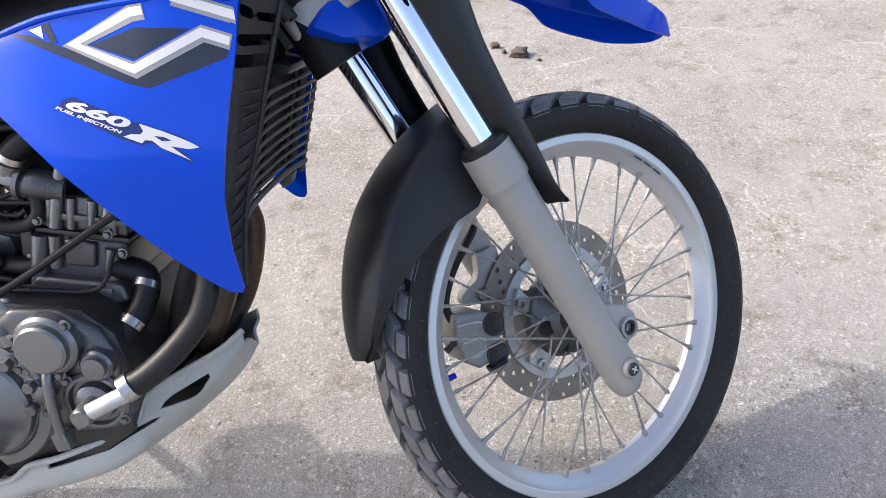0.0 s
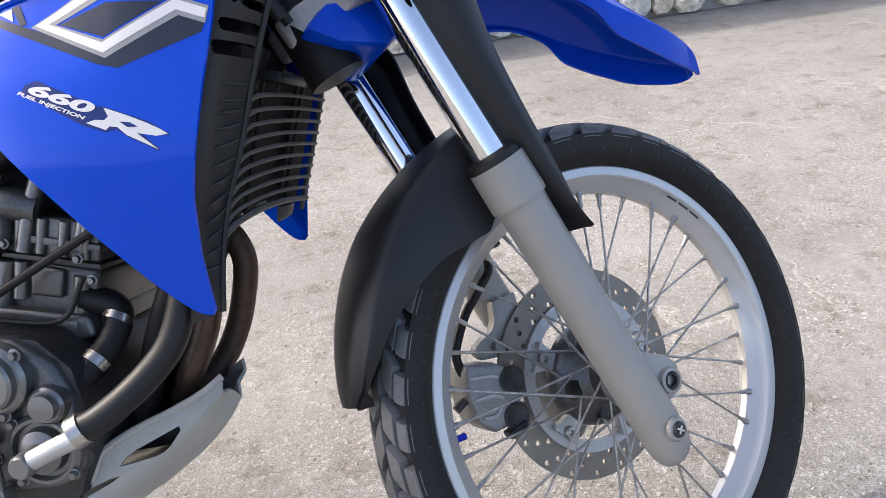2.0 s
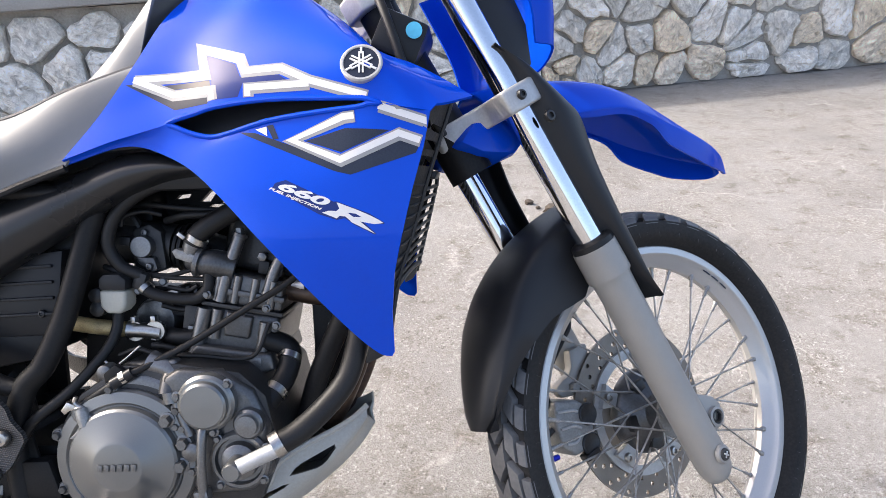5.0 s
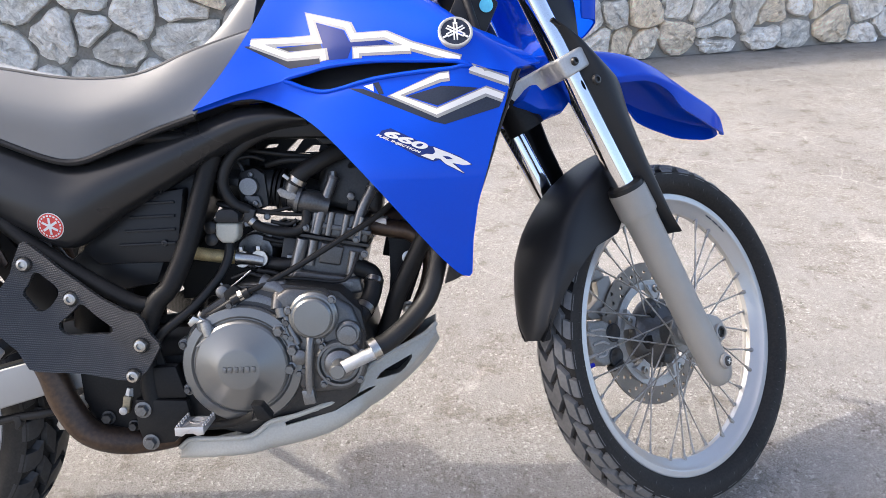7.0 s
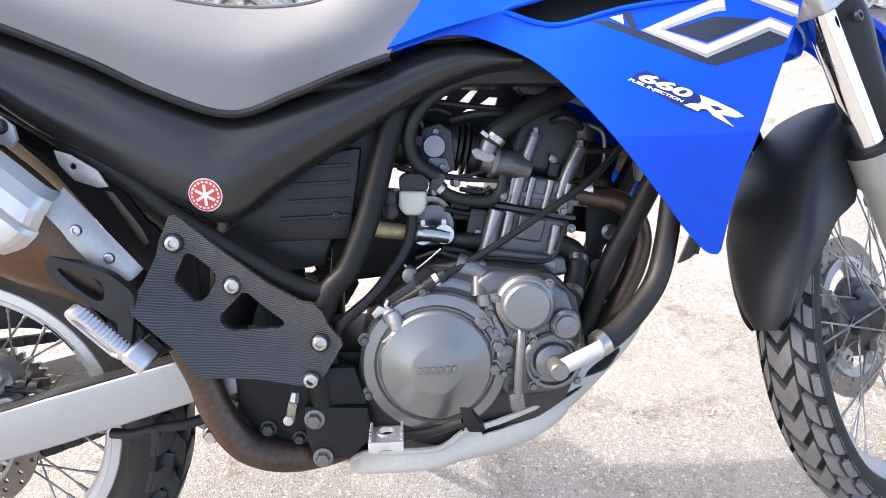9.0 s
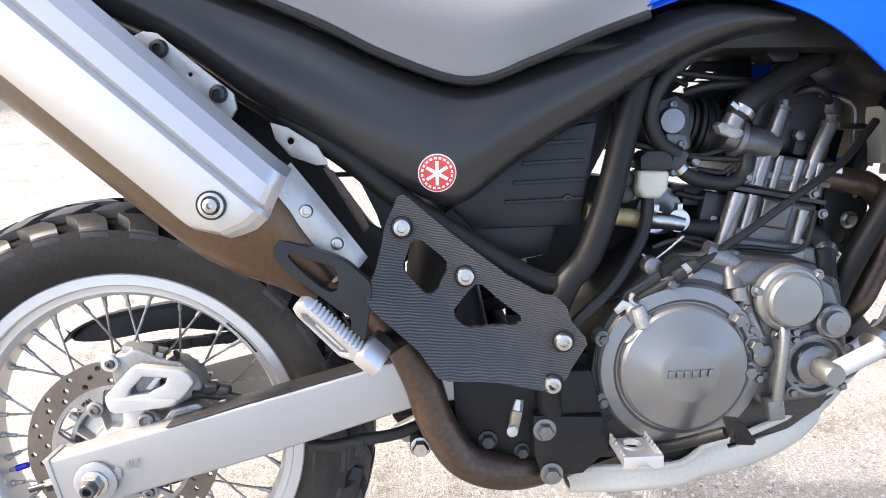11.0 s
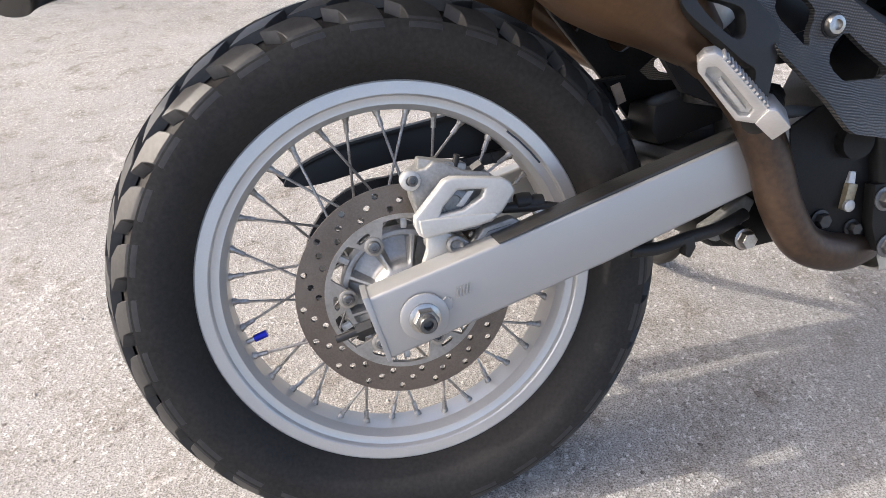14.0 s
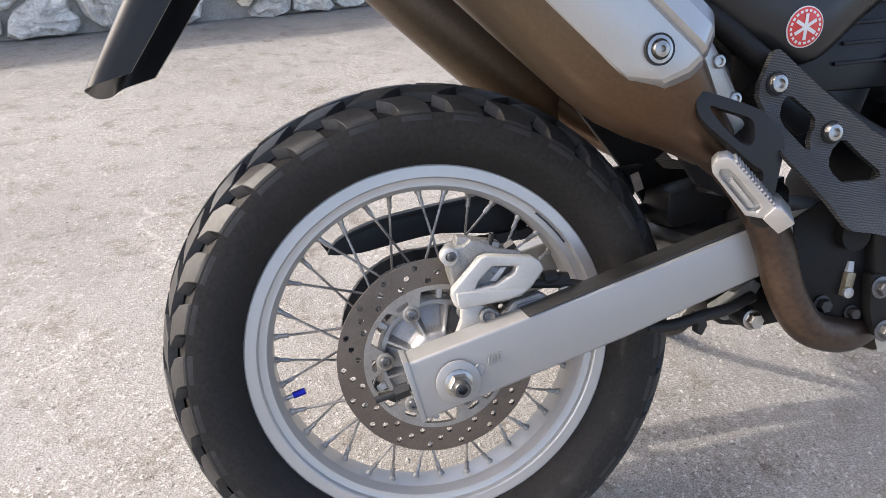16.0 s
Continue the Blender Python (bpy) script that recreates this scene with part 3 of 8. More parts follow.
    for k in range(blocks):
        for sg in (-1, 1):
            o = k
            for line, width in tread_rows[1:]:
                lug([(o + u, sg * q) for u, q in line], width)
        lug([(k + u, q) for u, q in tread_rows[0][0]], tread_rows[0][1])
    part("tread", tb, tread_mat, whl, "worn glossy tread blocks with deep grooves", smooth=24)
    # spokes: four lacings, nine of each
    for q, (sy, sd) in enumerate(((-1, 1), (-1, -1), (1, 1), (1, -1))):
        off = radians(10 * q)
        lead = radians(52) * sd
        p0 = Vector((spoke_hub * math.cos(lead), sy * (h - 0.006 + 0.003 * sd), spoke_hub * math.sin(lead)))
        p1 = Vector(((rim_r - 0.034) * 1.0, sy * 0.006, 0.0))
        d = (p1 - p0).normalized()
        sp = tube([p0, p1], 0.0017, 7, 2)
        tube([p1 - d * 0.018, p1 - d * 0.004, p1 + d * 0.001], 0.0030, 8, bm=sp, straight=True)
        tube([p1 - d * 0.005, p1 - d * 0.002, p1 + d * 0.004], [0.0036, 0.0044, 0.0054], 10, bm=sp, n=2)
        first = part("spoke", sp, SPOKE, whl, m=pose(0, 0, 0, 0, math.degrees(-off), 0))
        for k in range(1, 9):
            again("spoke", first, whl, pose(0, 0, 0, 0, -math.degrees(off) - 40 * k, 0))
    whl["label"] = label
    return whl


def disc(name, parent, y, outer, inner, rows, holes, mat, m=None, thick=0.005):
    """A drilled brake rotor with its carrier arms."""
    hs = []
    for k in range(holes):
        for j, (r, rad) in enumerate(rows):
            a = 2 * math.pi * (k + j / len(rows)) / holes
            hs.append(circle((r * math.cos(a), r * math.sin(a)), rad, 8))
    ob = part(name, prism(circle((0, 0), outer, 96), y - thick / 2, y + thick / 2, 0, [circle((0, 0), inner, 72)] + hs), mat, parent, "drilled steel brake disc", m=m)
    return ob


# rows of tread blocks: a line of (step, share of the half width) across the tyre, and the block's share of a step
FRONT_ROWS = (([(-0.46, -0.40), (-0.24, -0.20), (0.0, 0.0), (-0.24, 0.20), (-0.46, 0.40)], 0.68), ([(0.10, 0.47), (0.28, 0.60), (0.46, 0.73)], 0.68), ([(0.55, 0.80), (0.60, 0.86), (0.64, 0.93), (0.65, 0.965), (0.66, 0.995)], 0.60))
REAR_ROWS = (([(-0.34, -0.30), (-0.17, -0.15), (0.0, 0.0), (-0.17, 0.15), (-0.34, 0.30)], 0.70), ([(0.02, 0.37), (0.20, 0.50), (0.40, 0.63)], 0.64), ([(0.90, 0.69), (0.66, 0.80), (0.60, 0.88), (0.57, 0.94), (0.555, 0.965), (0.54, 1.0)], 0.58))
front_wheel = wheel("front_wheel", FRONT, 0.347, 0.283, 0.046, 0.026, 40, 3, 0.036, 0.034, "spoked front wheel with silver rim", CAST, 0.0105, FRONT_TREAD, FRONT_ROWS, False)
rear_wheel = wheel("rear_wheel", REAR, 0.325, 0.231, 0.066, 0.036, 30, 4, 0.046, 0.036, "spoked rear wheel with silver rim", CAST, 0.0135, TREAD, REAR_ROWS)

# brake rotors
disc("brake_disc", front_wheel, 0.056, 0.149, 0.108, [(0.141, 0.0042), (0.128, 0.0042), (0.116, 0.0042)], 20, DISC_PALE)
disc("brake_disc", rear_wheel, -0.062, 0.1225, 0.090, [(0.115, 0.0038), (0.106, 0.0038), (0.097, 0.0038)], 18, DISC)


star = []
for k in range(90):
    a = 2 * math.pi * k / 90
    r = 0.094 - 0.030 * max(0.0, math.cos(5 * a)) ** 4
    star.append((r * math.cos(a), r * math.sin(a)))
part("disc_carrier", prism(circle((0, 0), 0.111, 90), 0.0485, 0.0545, 0.0, [star]), HUB, front_wheel, "cast alloy disc carrier with five pointed lugs")
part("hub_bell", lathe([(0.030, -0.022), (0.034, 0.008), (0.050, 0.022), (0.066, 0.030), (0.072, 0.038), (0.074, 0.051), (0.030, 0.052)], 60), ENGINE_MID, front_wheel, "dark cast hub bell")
for k in range(5):
    a = 2 * math.pi * k / 5
    part("carrier_lug", prism([(0.062, -0.008), (0.060, 0.0), (0.062, 0.008), (0.084, 0.016), (0.100, 0.022), (0.100, -0.022), (0.084, -0.016)], 0.038, 0.050, 0.003), HUB, front_wheel, m=pose(0, 0, 0, 0, -math.degrees(a), 0))
    part("bolt", cap_bolt(0.0075, 0.006), STEEL, front_wheel, m=pose(0.092 * math.cos(a), 0.038, 0.092 * math.sin(a)))
    # solid dark piece that paints the shaded opening between two lugs
    part("hub_window", prism([(0.040, -0.010), (0.060, -0.014), (0.064, 0.0), (0.060, 0.014), (0.040, 0.010)], 0.018, 0.034, 0.002), ENGINE_DARK, front_wheel, m=pose(0, 0, 0, 0, -math.degrees(a) - 36, 0))
part("axle_spacer", lathe([(0.016, -0.092), (0.018, -0.088), (0.016, -0.050), (0.022, -0.044), (0.022, -0.036)], 28), HUB, front_wheel, "bright axle spacer")
LUG = radians(116)
wave = []
for k in range(180):
    a = 2 * math.pi * k / 180
    r = 0.0855 - 0.0290 * max(0.0, math.cos(6 * (a - LUG))) ** 0.75
    wave.append((r * math.cos(a), r * math.sin(a)))
slots = []
for k in range(6):
    mid = LUG + math.pi / 3 * k + 0.06
    slots.append([(r * math.cos(mid + d), r * math.sin(mid + d)) for r, d in ((0.0765, -0.06), (0.0775, -0.105), (0.0810, -0.105), (0.0820, -0.06), (0.0815, 0.06), (0.0800, 0.10), (0.0765, 0.09), (0.0755, 0.04))])
part("disc_carrier", prism(circle((0, 0), 0.0910, 96), -0.0655, -0.0600, 0.0, [wave] + slots), BRACKET_DULL, rear_wheel, "wavy cast disc carrier with six lugs")
for k in range(6):
    a = LUG + math.pi / 3 * k
    part("carrier_pad", lathe([(0.0105, -0.060), (0.0105, -0.0672), (0.0090, -0.0680), (0.0070, -0.0680)], 20), BRACKET_DULL, rear_wheel, m=pose(0.0655 * math.cos(a), 0, 0.0655 * math.sin(a)))
    part("bolt", cap_bolt(0.0062, 0.004), ENGINE, rear_wheel, m=pose(0.0655 * math.cos(a), -0.0675, 0.0655 * math.sin(a)))
    part("hub_post", block((0.078, -0.053, 0), (0.012, 0.008, 0.007), (0, 0, 0), 0.0015), HUB, rear_wheel, m=pose(0, 0, 0, 0, -math.degrees(a) - 28, 0))


def valve(parent, r, ang, y=0.0):
    a = radians(ang)
    d = Vector((math.cos(a), 0, math.sin(a)))
    bm = tube([d * r + Vector((0, y, 0)), d * (r - 0.018) + Vector((0, y, 0))], 0.0032, 8, 2)
    part("valve_stem", bm, STEEL, parent)
    bm = tube([d * (r - 0.018) + Vector((0, y, 0)), d * (r - 0.034) + Vector((0, y, 0))], 0.0046, 8, 2)
    part("valve_cap", bm, BLUE_CAP, parent, "blue anodised valve cap")


valve(front_wheel, 0.270, 174)
valve(rear_wheel, 0.205, 195)

# ---- front end (in the steered frame) ----
FORK = lambda z: -0.028 - 0.2425 * (z + 0.08)


def front_part(name, bm, mat, label="", smooth=40.0):
    return part(name, bm, mat, motorcycle, label, smooth, FRONT)


for sy in (-1, 1):
    y = 0.100 * sy
    leg = tube([(FORK(-0.085) + 0.002, y, -0.085), (FORK(-0.075), y, -0.075), (FORK(-0.04), y, -0.04), (FORK(0.1), y, 0.10), (FORK(0.255), y, 0.255), (FORK(0.268), y, 0.268), (FORK(0.275), y, 0.275), (FORK(0.318), y, 0.318)],
               [0.020, 0.026, 0.0285, 0.0285, 0.030, 0.034, 0.0345, 0.034], 28, 5)
    front_part("fork_leg", leg, FORK_GREY, "grey painted lower fork leg")
    # axle holder ahead of the leg
    holder = prism([(0.016, 0.014), (0.004, 0.030), (-0.05, 0.060), (-0.06, -0.02), (-0.02, -0.024), (0.010, -0.016)], y - 0.010, y + 0.014, 0.004)
    front_part("axle_holder", holder, FORK_GREY, "grey cast axle clamp")
    seal = tube([(FORK(0.316), y, 0.316), (FORK(0.326), y, 0.326), (FORK(0.330), y, 0.330)], [0.033, 0.0325, 0.026], 28, 2)
    front_part("dust_seal", seal, HOSE_AND_SHADE, "black rubber dust seal")
    tb = tube([(FORK(0.30), y, 0.30), (FORK(0.86), y, 0.86)], 0.0215, 28, 4)
    front_part("fork_tube", tb, CHROME, "polished chrome fork tube")
    plug = part("plug", cap_bolt(0.013, 0.006), FORK_GREY, motorcycle, m=FRONT @ pose(FORK(-0.045), y - 0.0285, -0.045))
    part("plug_screw", cap_bolt(0.0085, 0.004), ENGINE_DARK, plug, m=pose(0, -0.0045, 0))
    for turn in (40, 130):
        part("plug_cross", block((0, -0.0088, 0), (0.0105, 0.0014, 0.0024), (0, turn, 0), 0.0004), ALU, plug)
part("axle_end", lathe([(0.0155, 0.004), (0.0155, -0.003), (0.0115, -0.004), (0.0105, 0.006)], 24), FORK_GREY, motorcycle, "hollow axle end", m=FRONT @ pose(-0.005, -0.112, 0.001))
part("axle_socket", lathe([(0.0098, 0.006), (0.0098, -0.0025), (0.0082, -0.003), (0.0078, 0.004), (0.0, 0.004)], 6), ENGINE_DARK, motorcycle, "dark hexagonal axle socket", m=FRONT @ pose(-0.005, -0.112, 0.001))
front_part("axle", tube([(-0.003, -0.110, 0.001), (-0.003, 0.115, 0.001)], 0.009, 16, 2), STEEL)

# lower and upper yokes: flat castings with a split clamp round each tube
SWAP = Matrix(((1, 0, 0, 0), (0, 0, 1, 0), (0, 1, 0, 0), (0, 0, 0, 1)))
half_yoke = [(-0.100, 0.026), (-0.078, 0.046), (-0.046, 0.060), (-0.034, 0.078), (-0.036, 0.124), (-0.018, 0.133), (0.020, 0.133), (0.044, 0.122), (0.044, 0.096), (0.030, 0.086), (0.014, 0.066), (-0.022, 0.040), (-0.032, 0.018)]
for z0, nm in ((0.555, "lower_yoke"), (0.78, "upper_yoke")):
    dx = FORK(z0)
    bm = prism(half_yoke + [(x, -y) for x, y in reversed(half_yoke)], -0.018, 0.018, 0.005, segments=3)
    bmesh.ops.transform(bm, matrix=pose(dx, 0, z0, 0, -13.6, 0) @ SWAP, verts=bm.verts)
    yoke = front_part(nm, bm, HUB, "bare cast alloy fork yoke")
    for k in (0, 1):
        part("clamp_bolt", cap_bolt(0.0065, 0.006), ENGINE_DARK, yoke, m=pose(dx + 0.034 - 0.046 * k, -0.133 + 0.007 * (1 - k), z0 - 0.002))
front_part("headlamp_bracket", prism([(-0.200, 0.74), (-0.130, 0.74), (-0.118, 0.66), (-0.132, 0.600), (-0.152, 0.590), (-0.178, 0.630)], -0.105, -0.092, 0.003), FENDER_PLASTIC, "charcoal plastic headlamp bracket")
front_part("steering_stem", tube([(FORK(0.565) - 0.062, 0, 0.565), (FORK(0.80) - 0.062, 0, 0.80)], 0.030, 20, 2), BLACK_PAINT)

# front mudguard above the wheel (charcoal), hugging the tyre
rings = []
for i in range(25):
    u = i / 24
    phi = radians(71.5 - 66 * u)
    deg = math.degrees(phi)
    rr = 0.380 + 0.018 * min(1.0, u * 2.2) ** 0.8
    depth = rr - float(np.interp(deg, (5.5, 22.0, 30.5, 35.5, 41.8, 49.5, 57.2, 63.8, 71.5), (0.325, 0.298, 0.286, 0.298, 0.319, 0.336, 0.350, 0.357, 0.366)))
    wide = 0.022 + 0.048 * min(1.0, u * 3.0) ** 0.6
    wide *= 1 - 0.30 * max(0.0, (u - 0.90) / 0.10) ** 2
    c, s = -math.sin(phi), math.cos(phi)
    sect = [(-wide, depth), (-wide * 1.02, depth * 0.55), (-wide * 0.93, 0.014), (-wide * 0.6, 0.003), (0, 0.0), (wide * 0.6, 0.003), (wide * 0.93, 0.014), (wide * 1.02, depth * 0.55), (wide, depth)]
    rings.append([(c * (rr - d), y, s * (rr - d)) for y, d in sect])
front_part("front_mudguard", patch(rings, 4, 2, 0.003), FENDER_PLASTIC, "charcoal plastic mudguard over the tyre", 60)
for sy in (-1, 1):
    front_part("spacer", tube([(-0.100, 0.066 * sy, 0.236), (-0.100, 0.098 * sy, 0.236)], 0.011, 16, 2), FORK_GREY)

# fork guards in front of the chrome tubes
for sy in (-1, 1):
    rows = []
    for z, x0, x1, yo in ((0.632, -0.206, -0.200, 0.122), (0.600, -0.188, -0.156, 0.128), (0.565, -0.176, -0.132, 0.134), (0.530, -0.169, -0.110, 0.138), (0.503, -0.166, -0.096, 0.138), (0.440, -0.150, -0.090, 0.134), (0.36, -0.122, -0.074, 0.130), (0.29, -0.098, -0.057, 0.127), (0.245, -0.075, -0.048, 0.125), (0.213, -0.050, -0.040, 0.122)):
        rows.append([(x0 - 0.006, sy * (yo - 0.030), z), (x0 * 0.62 + x1 * 0.38, sy * (yo + 0.004), z), (x1 - 0.006, sy * (yo - 0.004), z), (x1, sy * (yo - 0.020), z), (x1 - 0.008, sy * 0.080, z + 0.004)])
    front_part("fork_guard", patch(rows, 4, 4, 0.003), FENDER_PLASTIC, "matt black plastic fork guard", 50)
    part("bolt", cap_bolt(0.008, 0.006), ENGINE_DARK, motorcycle, m=FRONT @ pose(-0.164, -0.140, 0.514) if sy < 0 else FRONT @ pose(-0.140, 0.142, 0.517, 180))

# high front fender (blue): centre line, lag of the side edges behind it, crease, lower edge and half width
rows = []
for x, zt, zr, ze, hw in ((-0.19, 0.600, 0.552, 0.545, 0.058), (-0.12, 0.603, 0.537, 0.528, 0.063), (-0.05, 0.598, 0.526, 0.516, 0.065), (0.0, 0.592, 0.524, 0.509, 0.066), (0.037, 0.584, 0.521, 0.506, 0.066), (0.07, 0.575, 0.515, 0.501, 0.066),
                          (0.10, 0.563, 0.504, 0.489, 0.065), (0.130, 0.547, 0.489, 0.468, 0.064), (0.147, 0.536, 0.479, 0.440, 0.064), (0.16, 0.526, 0.470, 0.427, 0.063), (0.19, 0.502, 0.453, 0.408, 0.061), (0.22, 0.476, 0.437, 0.391, 0.057), (0.25, 0.452, 0.421, 0.374, 0.052), (0.28, 0.430, 0.404, 0.362, 0.044),
                          (0.305, 0.411, 0.389, 0.353, 0.034), (0.323, 0.396, 0.378, 0.348, 0.024), (0.335, 0.383, 0.369, 0.348, 0.013), (0.340, 0.372, 0.363, 0.352, 0.004)):
    k = zr - ze
    half_row = [(x, -hw * 0.93, ze), (x, -hw * 0.99, ze + 0.5 * k), (x, -hw * 1.01, zr - 0.004), (x, -hw * 0.95, zr + 0.004), (x, -hw * 0.5, zr + 0.78 * (zt - zr)), (x, 0, zt)]
    rows.append(half_row + [(a, -b, c) for a, b, c in half_row[-2::-1]])
front_part("front_fender", patch(rows, 3, 4, 0.004), BLUE, "glossy blue high front fender", 55)
front_part("fender_base", prism([(-0.270, 0.520), (-0.235, 0.545), (-0.16, 0.535), (-0.145, 0.505), (-0.18, 0.482), (-0.235, 0.497)], -0.066, 0.066, 0.012), BLUE, "glossy blue fender base under the yoke")

# front caliper and hose on the left leg
caliper = front_part("brake_caliper", prism([(-0.188, 0.094), (-0.147, 0.080), (-0.124, 0.060), (-0.126, 0.030), (-0.142, -0.004), (-0.180, -0.003), (-0.198, 0.018), (-0.199, 0.060)], 0.030, 0.088, 0.006, segments=3), CAST, "cast alloy brake caliper with two pistons")
for a, b, c in (((-0.190, 0.076), (-0.162, 0.068), (-0.152, 0.062)), ((-0.193, 0.048), (-0.168, 0.044), (-0.154, 0.034)), ((-0.190, 0.022), (-0.172, 0.018), (-0.160, 0.026))):
    part("caliper_rib", tube([(a[0], 0.030, a[1]), (b[0], 0.029, b[1]), (c[0], 0.030, c[1])], 0.0026, 8, 3), HUB, caliper)
for x, z in ((-0.1335, 0.050), (-0.1450, 0.004)):
    part("piston", lathe([(0.0185, 0.002), (0.0185, -0.002), (0.0165, -0.0032), (0.0145, -0.0020), (0.0, -0.0018)], 28), ENGINE_DARK, caliper, "dark caliper piston", m=pose(x, 0.030, z))
part("pad_spring", block((-0.150, 0.034, -0.012), (0.030, 0.020, 0.010), (0, -10, 0), 0.002), ENGINE_DARK, caliper)
part("guide_pin", tube([(-0.200, 0.045, 0.050), (-0.216, 0.045, 0.044)], 0.006, 10, 2), ENGINE_DARK, caliper)
front_part("caliper_bracket", prism([(-0.105, 0.150), (-0.112, 0.124), (-0.120, 0.114), (-0.140, 0.108), (-0.153, 0.103), (-0.156, 0.093), (-0.148, 0.082), (-0.118, 0.075), (-0.094, 0.073), (-0.070, 0.086), (-0.065, 0.150)], 0.060, 0.078, 0.005, segments=2), FORK_GREY, "grey cast caliper bracket")
front_part("brake_hose", tube([(-0.180, 0.052, 0.070), (-0.188, 0.050, 0.083), (-0.187, 0.050, 0.107), (-0.174, 0.050, 0.128), (-0.152, 0.050, 0.152), (-0.121, 0.050, 0.175), (-0.094, 0.052, 0.200), (-0.09, 0.070, 0.26), (-0.11, 0.080, 0.32)], 0.0062, 10), HOSE_AND_SHADE, "black rubber brake hose")
part("bolt", hex_bolt(0.009, 0.010), CAST, motorcycle, m=FRONT @ pose(-0.122, 0.060, 0.091))

# headlight shell and bars behind the forks
front_part("headlamp_cowl", patch([[(-0.115, -0.11, 0.63), (-0.110, -0.12, 0.70), (-0.14, -0.11, 0.80)], [(-0.075, -0.10, 0.62), (-0.055, -0.11, 0.71), (-0.09, -0.10, 0.81)], [(-0.04, 0, 0.61), (-0.01, 0, 0.72), (-0.05, 0, 0.82)], [(-0.075, 0.10, 0.62), (-0.055, 0.11, 0.71), (-0.09, 0.10, 0.81)], [(-0.115, 0.11, 0.63), (-0.110, 0.12, 0.70), (-0.14, 0.11, 0.80)]], 5, 5, 0.004), BLUE, "blue headlamp cowl")
front_part("handlebar", tube([(-0.30, -0.37, 0.90), (-0.27, -0.22, 0.93), (-0.255, -0.12, 0.88), (-0.25, 0, 0.87), (-0.255, 0.12, 0.88), (-0.27, 0.22, 0.93), (-0.30, 0.37, 0.90)], 0.011, 12), BLACK_PAINT, "black handlebar")

# ---- tank, shrouds, seat, side panels ----
TANK = [
    [(0.654, -0.128, 0.845), (0.698, -0.106, 0.903), (0.741, -0.082, 0.962), (0.775, -0.045, 1.010), (0.800, MID, 1.030)],
    [(0.803, -0.126, 0.885), (0.800, -0.110, 0.925), (0.815, -0.090, 0.970), (0.850, -0.055, 1.012), (0.870, MID, 1.035)],
    [(0.890, -0.146, 0.902), (0.890, -0.136, 0.940), (0.895, -0.106, 0.985), (0.915, -0.065, 1.020), (0.930, MID, 1.040)],
    [(0.985, -0.166, 0.907), (0.985, -0.160, 0.942), (0.985, -0.130, 0.985), (0.990, -0.075, 1.015), (0.990, MID, 1.030)],
    [(1.080, -0.184, 0.904), (1.072, -0.178, 0.942), (1.058, -0.150, 0.972), (1.050, -0.09, 0.995), (1.045, MID, 1.005)],
    [(1.150, -0.184, 0.890), (1.120, -0.166, 0.930), (1.100, -0.138, 0.955), (1.075, -0.085, 0.975), (1.060, MID, 0.985)],
    [(1.203, -0.122, 0.904), (1.166, -0.118, 0.928), (1.125, -0.105, 0.952), (1.090, -0.07, 0.968), (1.070, MID, 0.975)],
]
TANK = [[(x, y, z + (0.0, 0.0, 0.010, 0.032, 0.055)[i] * max(0.0, min(1.0, (1.06 - x) / 0.14))) for i, (x, y, z) in enumerate(row)] for row in TANK]
mirror_y = lambda q: (q[0], 2 * MID - q[1], q[2])
# seam between tank and shroud, parting round the crescent-shaped scoop
SEAM_X = (0.654, 0.719, 0.760, 0.800, 0.812, 0.840, 0.873, 0.940, 1.010, 1.060, 1.075, 1.090, 1.113, 1.150)
SEAM_TOP = (0.845, 0.866, 0.876, 0.886, 0.891, 0.897, 0.904, 0.908, 0.905, 0.902, 0.899, 0.893, 0.889, 0.882)
SEAM_LOW = (0.845, 0.866, 0.876, 0.886, 0.881, 0.870, 0.866, 0.881, 0.888, 0.891, 0.894, 0.893, 0.889, 0.882)
edge_y = lambda x: float(np.interp(x, (0.65, 0.80, 0.89, 0.985, 1.08, 1.15), (-0.128, -0.126, -0.146, -0.166, -0.184, -0.184)))
full = [row + [mirror_y(q) for q in row[-2::-1]] for row in TANK]
fine_rows = [curve(r, 6) for r in full]
grid = [list(col) for col in zip(*[curve([r[i] for r in fine_rows], 8) for i in range(len(fine_rows[0]))])]
for row in grid:
    for half_row in (row[:7], row[::-1][:7]):
        ex, ez = half_row[0][0], half_row[0][2]
        if ex > 1.15:
            continue
        move = float(np.interp(ex, SEAM_X, SEAM_TOP)) - ez
        for i, q in enumerate(half_row):
            q[2] += move * (1 - i / 6)
tank = part("fuel_tank", patch(grid, 1, 1, 0.004), BLUE, motorcycle, "glossy blue fuel tank with white and grey graphics", 60)


SKIN_X = np.linspace(0.55, 1.25, 141)
SKIN_Y = np.interp(SKIN_X, (0.65, 0.74, 0.80, 0.86, 0.93, 1.0), (-0.126, -0.128, -0.136, -0.158, -0.178, -0.186))
SKIN_Y = np.convolve(np.pad(SKIN_Y, 9, mode="edge"), np.hanning(21)[1:-1] / np.hanning(21)[1:-1].sum(), mode="valid")


def skin_y(x, z):
    """Sideways place of the shroud's outer face."""
    y = float(np.interp(x, SKIN_X, SKIN_Y))
    if z < 0.74:
        y += 0.044 * ((0.74 - z) / 0.172) ** 1.3
    if x < 1.05:
        y += 0.012 * min(1.0, max(0.0, (z - 0.80) / 0.07)) * min(1.0, (1.05 - x) / 0.06)
    return y


